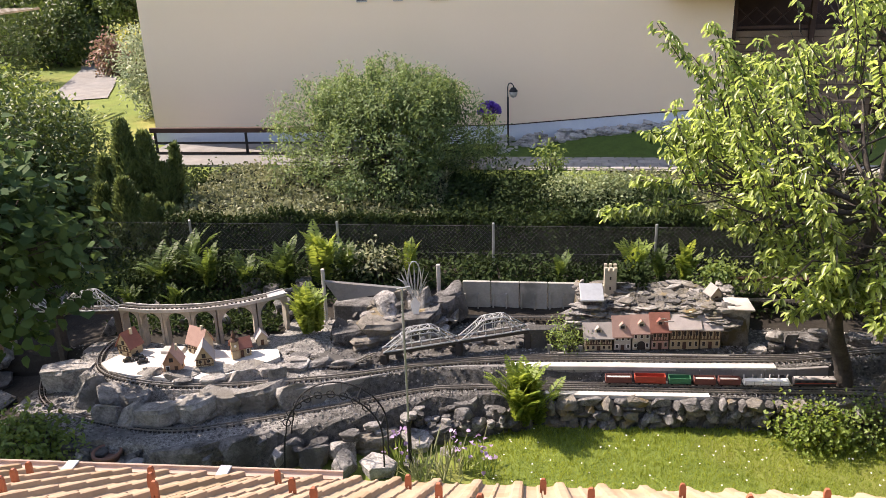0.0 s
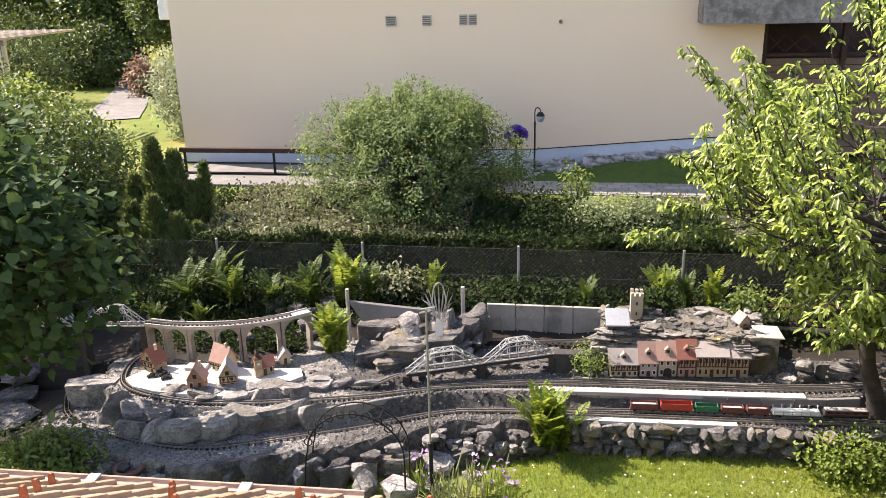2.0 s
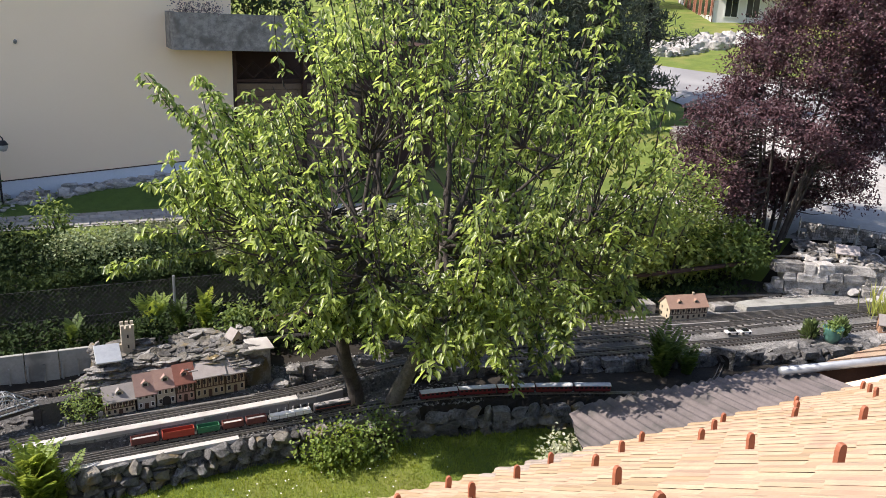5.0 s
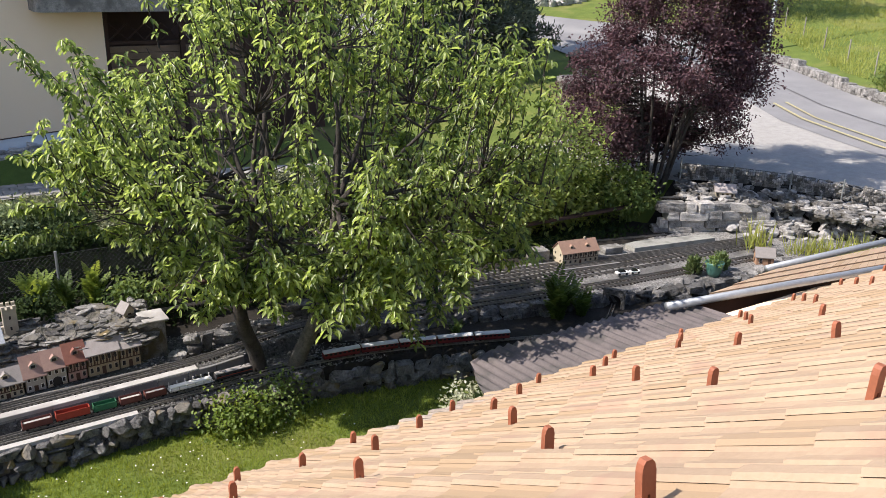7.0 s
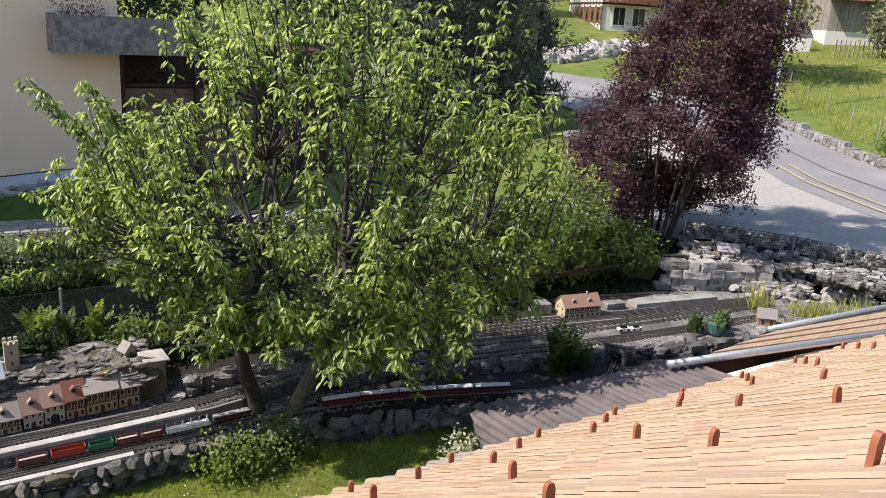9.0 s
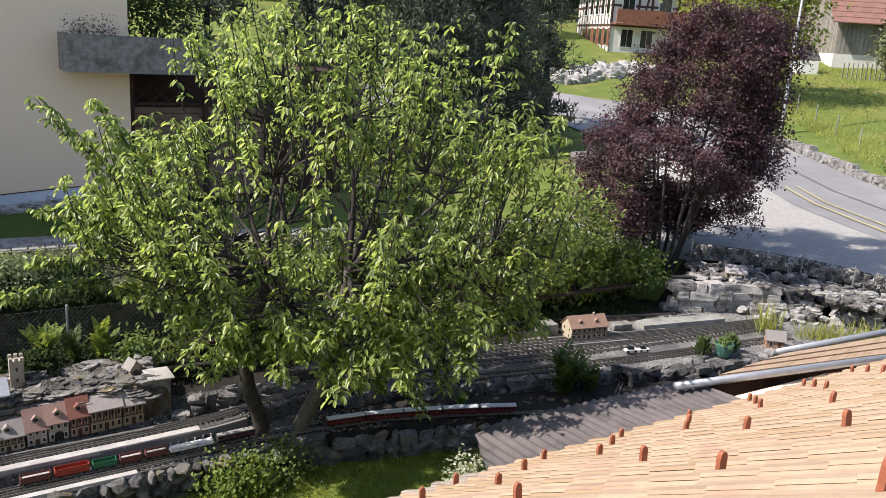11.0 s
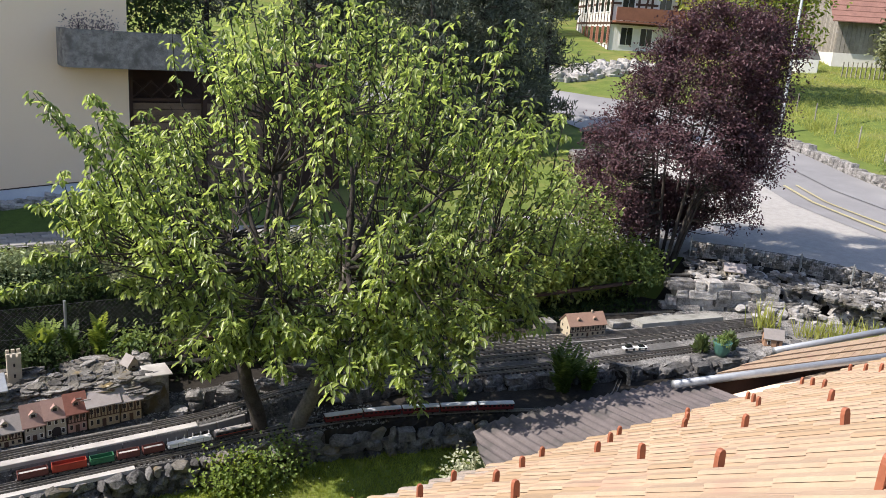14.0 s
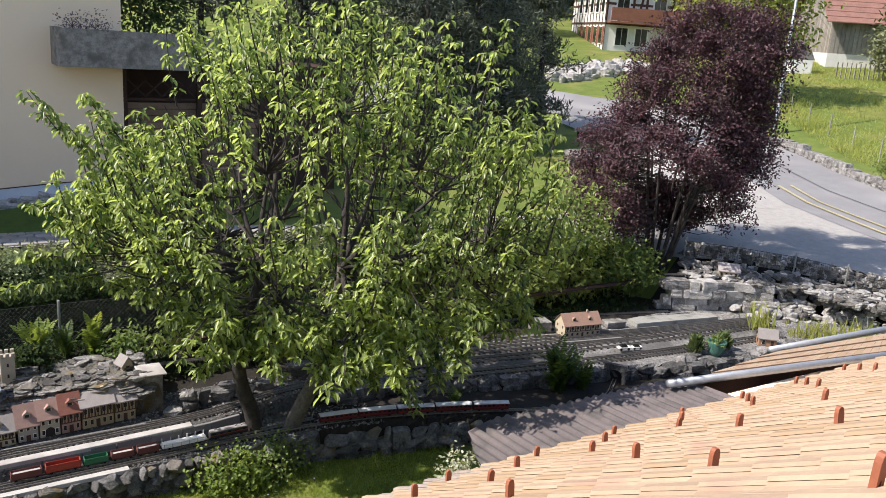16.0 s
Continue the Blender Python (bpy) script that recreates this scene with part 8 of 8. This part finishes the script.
# low stone edge between road and meadow
for k, (a, b) in enumerate(zip(FAR_EDGE[1:7], FAR_EDGE[2:8])):
    z0 = terrain(*a) * 0.5 + terrain(*b) * 0.5 - 0.05
    stone_wall("road_edge_wall", [(a[0] + 0.25, a[1] - 0.1), (b[0] + 0.25, b[1] - 0.1)], z0, z0 + 0.42, 0.21, 0.34, M_ROCKW, "low grey stone edge between road and meadow", 14 + k, 0.4, 0.98, blocky=0.8)
solo("street_lamp_post", Geo().tube([(33.0, 24.65, 2.3), (34.75, 25.98, 9.04), (35.3, 26.4, 11.2)], 0.085, 10, 0.05), M_GALV, "tall slim grey street lamp post at the meadow", "lamp post")
# wire-mesh gabion edge and netting at the garden corner
gab = thing("mesh_fence", "low wire-mesh fence filled with stones above the corner wall", "mesh fence", at=None)
line = [(15.0, 13.1, 1.62), (15.9, 12.3, 1.6), (16.75, 11.36, 1.55), (17.3, 10.4, 1.5), (17.75, 9.5, 1.45), (18.2, 8.4, 1.4)]
for p, q in zip(line, line[1:]):
    a, b = Vector(p), Vector(q)
    part("top_rail", Geo().tube([a + Vector((0, 0, 0.32)), b + Vector((0, 0, 0.32))], 0.008, 5), M_WIRE, gab)
    part("post", Geo().tube([a + Vector((0, 0, -0.3)), a + Vector((0, 0, 0.42))], 0.02, 6), M_GALV, gab)
    w = Geo()
    k = 0
    while k < 24:
        w.tube([a.lerp(b, k / 24), a.lerp(b, k / 24) + Vector((0, 0, 0.32))], 0.003, 3, cap=False)
        k += 1
    for z in (0.02, 0.1, 0.18, 0.26):
        w.tube([a + Vector((0, 0, z)), b + Vector((0, 0, z))], 0.003, 3, cap=False)
    part("mesh_panel", w, M_WIRE, gab)
    # stones packed behind the mesh, and the stony slope in front of it
    for k in range(48):
        c = a.lerp(b, r.random())
        rockery(c.x + 0.14, c.y + 0.11, c.z - 0.06 + 0.11 * (k % 3), r.uniform(0.12, 0.24), r.uniform(0.1, 0.2), r.uniform(0.1, 0.17), r.uniform(0, 180), M_PALE if k % 2 else M_ROCKG)
    for k in range(70):
        c, off = a.lerp(b, r.random()), r.random()
        rockery(c.x - 0.9 * off, c.y - 0.75 * off, c.z - 0.14 - 0.1 * off, r.uniform(0.08, 0.3), r.uniform(0.08, 0.2), r.uniform(0.06, 0.16), r.uniform(0, 180), M_PALE if k % 4 == 0 else M_ROCKG)

# boulder with a stone lantern on the small lawn
rockery(20.3, 23.0, 1.75, 1.5, 1.2, 0.8, 20, M_ROCKW)
ln = thing("stone_lantern", "dark stone lantern on a boulder", "stone lantern", at=(20.45, 23.1, 2.36))
part("foot", Geo().tube([(0, 0, -0.1), (0, 0, 0.35)], 0.09, 8), M_CONC_L, ln)
part("house", Geo().box(-0.3, -0.3, 0.35, 0.3, 0.3, 0.75, 0.02), M_IRON, ln)
part("cap", Geo().lathe([(0.0, 0.3), (0.2, 0.2), (0.55, 0.02), (0.55, 0.0), (0.0, 0.0)], (0, 0, 0.75), 8), M_IRON, ln)
# pale boulders on the bank below the timber house
for k in range(130):
    t = r.random()
    x, y = 32.2 + 7.6 * t + r.uniform(-0.8, 0.8), 40.6 + 1.2 * t + r.uniform(-1.6, 1.2)
    rockery(x, y, terrain(x, y) - 0.1, r.uniform(0.35, 1.0), r.uniform(0.35, 0.8), r.uniform(0.3, 0.8), r.uniform(0, 180), M_PALE)

# timber-framed farmhouse
th = thing("timber_house", "white half-timbered farmhouse with a brown balcony", "house", at=basis((44.0, 49.2, 5.3), (0.87, -0.49)))
LX, LY, H1, H2 = 11.0, 14.0, 2.45, 5.0
M_LIME = mat("limewash", (0.72, 0.70, 0.66), (0.62, 0.60, 0.57), 1.5, 0.9, 0.2, fine=10)
M_BALC2 = mat("brown_boarding", (0.26, 0.11, 0.07), (0.19, 0.08, 0.05), 2, 0.8, 0.2)
M_REDROOF = mat("red_farm_tiles", (0.30, 0.16, 0.125), (0.20, 0.105, 0.085), 1.2, 0.85, 0.4, fine=8)
part("wall", Geo().box(0, 0, -0.6, LX, LY, H2 + 0.6), M_LIME, th)
part("roof", Geo().prism([(-1.2, 0), (LX + 1.2, 0), (LX / 2, 5.5)], Matrix.Translation((0, LY + 1, H2 + 0.5)) @ pose(0, 0, 0, 90, 0, 0), LY + 2), M_REDROOF, th)
part("balcony_front", Geo().box(0.1, -1.3, H1 + 0.05, LX + 0.2, -1.22, H1 + 1.0), M_BALC2, th, "brown boarded balcony front")
part("balcony_floor", Geo().box(0.1, -1.3, H1 - 0.12, LX + 0.2, 0.0, H1 + 0.02), M_BALC2, th)


def framed_window(parent, x, z, w, h, side=False):
    b = (lambda a, y0, c, d, y1, f: Geo().box(y0, a, c, y1, d, f)) if side else (lambda a, y0, c, d, y1, f: Geo().box(a, y0, c, d, y1, f))
    fr = part("window", b(x - w / 2 - 0.09, -0.05, z - 0.09, x + w / 2 + 0.09, -0.004, z + h + 0.09), M_WHITE, parent)
    for k in (0, 1):
        x0 = x - w / 2 + k * w / 2
        part("pane", b(x0 + 0.02, -0.075, z, x0 + w / 2 - 0.02, -0.055, z + h), M_GLASS, fr)


for x in (1.3, 2.8, 6.2, 8.6):
    framed_window(th, x, 0.75, 0.9, 1.25)
for x in (1.2, 4.0, 6.8, 9.4):
    framed_window(th, x, H1 + 1.0, 0.9, 1.0)
for y in (1.2, 3.2, 5.4, 7.6, 10.0):
    framed_window(th, y, 0.8, 0.9, 1.2, True)
    framed_window(th, y, H1 + 0.7, 0.9, 1.2, True)
    for s in (-0.75, 0.75):
        part("shutter", Geo().box(-0.07, y + s - 0.22, 0.75, -0.01, y + s + 0.22, 2.05), M_BALC2, th)
for k in range(12):
    x = k * LX / 11
    part("timber", Geo().box(x - 0.09, -0.03, H1 + 0.02, x + 0.09, -0.002, H2 + 0.55), P_BEAM, th)
for k in range(8):
    x = 0.9 + k * 1.35
    part("timber", Geo().add([(x, -0.035, H1 + 0.1), (x + 0.17, -0.035, H1 + 0.1), (x + 0.75, -0.035, H2 + 0.4), (x + 0.58, -0.035, H2 + 0.4)], [(0, 1, 2, 3)]), P_BEAM, th)
for z in (0.05, H1 - 0.25, H1 + 1.2, H2 + 0.35):
    part("timber", Geo().box(0, -0.032, z, LX, -0.002, z + 0.17), P_BEAM, th)
    part("timber", Geo().box(-0.032, 0, z, -0.002, LY, z + 0.17), P_BEAM, th)
for k in range(13):
    y = k * LY / 12
    part("timber", Geo().box(-0.03, y - 0.08, -0.3, -0.002, y + 0.08, H2 + 0.55), P_BEAM, th)

# grey board barn with a red roof
bn = thing("barn", "grey boarded barn with a red tiled roof and white plinth", "barn", at=basis((54.4, 37.35, 6.0), (0.78, -0.626)))
part("plinth", Geo().box(-0.05, -0.05, -1.0, 12, 9, 0.55), M_LIME, bn)
part("wall", Geo().box(0, 0, 0.5, 12, 9, 3.4), M_BARN, bn)
part("gable", Geo().prism([(0, 0), (9, 0), (4.5, 4.3)], Matrix(((0, 0, 1, 0), (1, 0, 0, 0), (0, 1, 0, 3.4), (0, 0, 0, 1))), 12), M_BARN, bn)
for k in range(26):
    part("board", Geo().box(0.05 + k * 0.3, -0.045, 0.55, 0.31 + k * 0.3, -0.006, 3.35), M_BARN, bn)
for k in range(28):
    part("board", Geo().box(-0.045, 0.05 + k * 0.3, 0.55, -0.006, 0.31 + k * 0.3, 3.4 + 4.2 * (1 - abs(k * 0.3 + 0.2 - 4.5) / 4.5)), M_BARN, bn)
for s in (0, 1):
    for c in range(14):
        t0, t1 = c / 14, (c + 1) / 14 + 0.012
        y0, y1 = -0.9 + 5.4 * t0, -0.9 + 5.4 * t1
        z0, z1 = 2.65 + 5.15 * t0 + 0.06, 2.65 + 5.15 * t1
        if s:
            y0, y1 = 9 - y0, 9 - y1
        part("tile_course", Geo().add([(-0.7, y0, z0), (12.7, y0, z0), (12.7, y1, z1), (-0.7, y1, z1), (-0.7, y0, z0 - 0.07), (12.7, y0, z0 - 0.07)], [(0, 1, 2, 3), (4, 5, 1, 0)]), M_REDROOF, bn, "red course of roof tiles")
bx = thing("utility_box", "small white utility hut with a grey cap", "utility hut", at=basis((50.2, 36.4, 4.9), (0.78, -0.626)))
part("body", Geo().box(-0.7, -0.5, -0.5, 0.7, 0.5, 1.1, 0.03), M_WHITE, bx)
part("cap", Geo().prism([(-0.8, 0), (0.8, 0), (0.45, 0.7), (-0.45, 0.7)], Matrix.Translation((0, 0.5, 1.1)) @ pose(0, 0, 0, 90, 0, 0), 1.0), M_CONC, bx)
part("opening", Geo().box(-0.25, -0.52, 1.75, 0.25, -0.4, 2.1), M_IRON, bx)
fn = thing("garden_fence", "thin grey paling fence beside the barn", "fence", at=None)
for k in range(40):
    x, y = 50.5 + 0.16 * k, 33.8 - 0.22 * k
    part("pale", Geo().box(x - 0.04, y - 0.02, terrain(x, y) - 0.1, x + 0.04, y + 0.02, terrain(x, y) + 1.0), M_BARN, fn)
for k in range(9):
    x, y = 27.9 + 1.5 * k, 12.5 + 2.2 * k
    solo("fence_stake", Geo().tube([(x, y, terrain(x, y) - 0.2), (x, y, terrain(x, y) + 0.95)], 0.03, 6), M_BARN, "thin wooden fence stake in the meadow", "stake", "meadow stakes")


def pine(x, y, z, height, width, seed, label="dark pine with loose layered branches"):
    """A pine: straight trunk, whorls of drooping boughs with tufts of needles."""
    q = np.random.default_rng(seed)
    ob = thing("pine_tree", label, "pine tree", "pines", at=(x, y, z))
    bpy.context.view_layer.update()
    under("trunk", Geo().tube([(x, y, z - 0.3), (x + q.normal(0, 0.15), y, z + height * 0.5), (x, y, z + height)], 0.17, 9, 0.03), M_BARK, ob)
    tips, g = [], Geo()
    for k in range(46):
        t = 0.1 + 0.88 * q.random()
        a, ln_ = q.random() * 2 * np.pi, width / 2 * (1.08 - t) ** 0.6 * (0.6 + 0.5 * q.random())
        p0 = np.array([x, y, z + t * height])
        p1 = p0 + np.array([math.cos(a) * ln_, math.sin(a) * ln_, 0.12 * ln_ - 0.3 * (1 - t)])
        g.tube([p0, (p0 + p1) / 2 - np.array([0, 0, 0.12]), p1], 0.04, 5, 0.01, cap=False)
        m = 16
        f = 0.25 + 0.8 * q.random((m, 1))
        tips.append(p0 + (p1 - p0) * f + q.normal(0, 0.22, (m, 3)))
    tagged(under("bough_work", g, M_BARK, ob), kind="stuff")
    tips = np.vstack(tips)
    n = len(tips) * 9
    at = np.repeat(tips, 9, axis=0) + q.normal(0, 0.1, (n, 3))
    way = q.normal(0, 1, (n, 3)) + [0, 0, 0.5]
    under("crown", leaf_mesh("crown", at, way, q.normal(0, 1, (n, 3)), 0.26, 0.05, L_PINE, shape="leaf"), L_PINE, ob)


for i, (x, y, h, w) in enumerate(((12.5, 27.5, 9.5, 5.0), (15.2, 26.2, 9.0, 5.0), (16.6, 28.0, 9.0, 4.5), (18.2, 26.4, 8.5, 5.0), (20.8, 30, 9.5, 5.0), (13.8, 31, 11, 5.5), (17.5, 31.5, 11, 5.5), (21.5, 31, 10, 5), (10.8, 26.8, 8.5, 4.0), (7.4, 26.5, 8, 4.0), (4.8, 33, 10, 5), (21.4, 27.4, 9.0, 4.4), (19.4, 29.2, 10, 4.6))):
    pine(x, y, 1.5, h, w, 50 + i)
for i, (x, y, h, w, m) in enumerate(((38.7, 31.9, 9.4, 6.6, L_MAPLE), (53.0, 30.4, 3.6, 4.0, L_HEDGE), (50.5, 46, 7.5, 5.5, L_FIELD), (58.5, 33.0, 5, 5, L_DARK), (40, 62, 11, 8, L_DARK), (30, 58, 12, 8, L_DARK), (22, 50, 11, 7, L_DARK), (62, 62, 12, 9, L_DARK), (70, 46, 11, 9, L_DARK))):
    z = terrain(x, y)
    shrub("meadow_tree", (x, y, z + h * 0.58), (w * 0.5, w * 0.5, h * 0.42), 420, 11, 0.3, 0.17, m, "leafy tree at the edge of the meadow", "tree", z, "meadow trees", stems=4, spread=0.35)
# purple-flowering bushes and hedge at the road corner
shrub("meadow_bush", (28.6, 16.0, 2.8), (0.8, 0.8, 0.45), 160, 9, 0.12, 0.05, L_BUSH, "low bush on the meadow's edge", "bush", 2.2)
shrub("balcony_plant", (2.9, 19.75, 5.95), (0.5, 0.16, 0.2), 60, 7, 0.06, 0.03, leaf_mat("dry_heather", (0.09, 0.05, 0.06), (0.2, 0.14, 0.14), 0.2, hue=0), "withered heather in the balcony planter", "balcony plant", 5.7, stems=3)
shrub("balcony_plant", (4.6, 22.0, 6.6), (0.9, 0.4, 0.7), 160, 8, 0.14, 0.07, L_DARK, "leafy balcony plants behind the parapet", "balcony plant", 5.7, stems=3)

# wooded rise that closes the distance
n = 9000
ang_, dist_ = rng.uniform(-1.3, 1.9, n), rng.uniform(95, 170, n)
wx, wy = dist_ * np.sin(ang_), dist_ * np.cos(ang_)
wz = np.array([terrain(a, b) for a, b in zip(wx, wy)]) + rng.random(n) ** 0.8 * 16
woods = leaf_mesh("far_woods", np.stack([wx, wy, wz], 1), unit(n), unit(n) + np.array([0, 0, 0.6]), rng.uniform(3, 6, n), rng.uniform(2.5, 5, n), L_DARK, shape="lobed")
tagged(part("far_woods", woods, L_DARK), "distant dark green woods on rising ground", "woods", kind="stuff")

for material, geo in RUBBLE.values():
    solo("rubble", geo, material, "small loose grey stones among the rockery", "rubble", kind="stuff")

# ---- grass blades and tile pieces ----
n = 120000
lx, ly = rng.uniform(-1.4, 6.4, n), rng.uniform(5.6, 10.3, n)
edge = np.array([along(FRONT, v) for v in lx])
keep = (ly < edge - 0.05) & (lx > -1.5 + 0.25 * np.sin(ly * 3)) & ~((lx > 4.85) & (ly < 7.4))
lx, ly = lx[keep], ly[keep]
n = len(lx)
lz = np.array([terrain(a, b) for a, b in zip(lx, ly)])
me = leaf_mesh("lawn_grass", np.stack([lx, ly, lz - 0.005], 1), rng.normal(0, 0.45, (n, 3)) + [0, 0, 1], rng.normal(0, 1, (n, 3)), rng.uniform(0.03, 0.085, n), 0.012, M_BLADE, shape="blade")
n = 230
dx_, dy_ = rng.uniform(-1.2, 4.6, n), rng.uniform(7.0, 9.9, n)
me_d = leaf_mesh("daisies", np.stack([dx_, dy_, [terrain(a, b) + 0.06 for a, b in zip(dx_, dy_)]], 1), rng.normal(0, 0.5, (n, 3)) * [1, 1, 0.1] + [0.01, 0, 0], rng.normal(0, 0.2, (n, 3)) + [0, 0, 1], 0.022, 0.022, M_WHITE, shape="lobed")
tagged(part("daisies", me_d, M_WHITE), "tiny white daisies in the lawn", "flowers", kind="stuff")
tagged(part("lawn_grass", me, M_BLADE), "mown lawn grass with a few daisies", "grass", kind="stuff")
n = 110000
fx, fy = rng.uniform(28, 62, n), rng.uniform(8, 46, n)
keep = (np.hypot(fx, fy) > 34) & (fy < 0.8 * fx + 1)
road_far = np.array([along([(6.0, 27.8), (15.4, 29.9), (20.6, 32.2), (26, 35.8), (33.5, 41), (46, 47)], v) for v in fy])
keep &= fx > road_far
fx, fy = fx[keep], fy[keep]
n = len(fx)
fz = np.array([terrain(a, b) for a, b in zip(fx, fy)])
me = leaf_mesh("meadow_grass", np.stack([fx, fy, fz - 0.02], 1), rng.normal(0, 0.5, (n, 3)) + [0, 0, 1], rng.normal(0, 1, (n, 3)), np.where(fx < road_far[keep] + 2.2, 2.4, 1.2) * (1 + 1.1 * np.array([max(-0.5, noise.noise((a * 0.5, b * 0.5, 6))) for a, b in zip(fx, fy)])) * rng.uniform(0.07, 0.2, n), 0.045, L_FIELD, shape="blade")
tagged(part("meadow_grass", me, L_FIELD), "tall sunlit meadow grass", "grass", kind="stuff")
# paving stones of the garden path
pr = random.Random(8)
slab = Geo().box(-0.145, -0.115, -0.03, 0.145, 0.115, 0.03, 0.012).mesh("paving_stone")
slab.materials.append(mat("paving_stone", (0.34, 0.325, 0.30), (0.23, 0.22, 0.21), 7, 0.9, 0.3, obj=0.22))
for j in range(4):
    for k in range(26):
        x = -2.9 + 0.31 * k + 0.155 * (j % 2)
        y = 18.02 + 0.245 * j - 0.025 * max(0.0, x + 2)
        ob = new("paving_stone", slab)
        ob.parent = side_road
        ob.matrix_world = pose(x, y, terrain(x, y) + 0.05 + pr.uniform(-0.004, 0.006), pr.uniform(-0.6, 0.6), pr.uniform(-0.6, 0.6), pr.uniform(-1.2, 0.6))
for m in TILE_PLACES:
    ob = new("tile", tile_mesh)
    ob.parent = house_roof
    ob.matrix_world = m
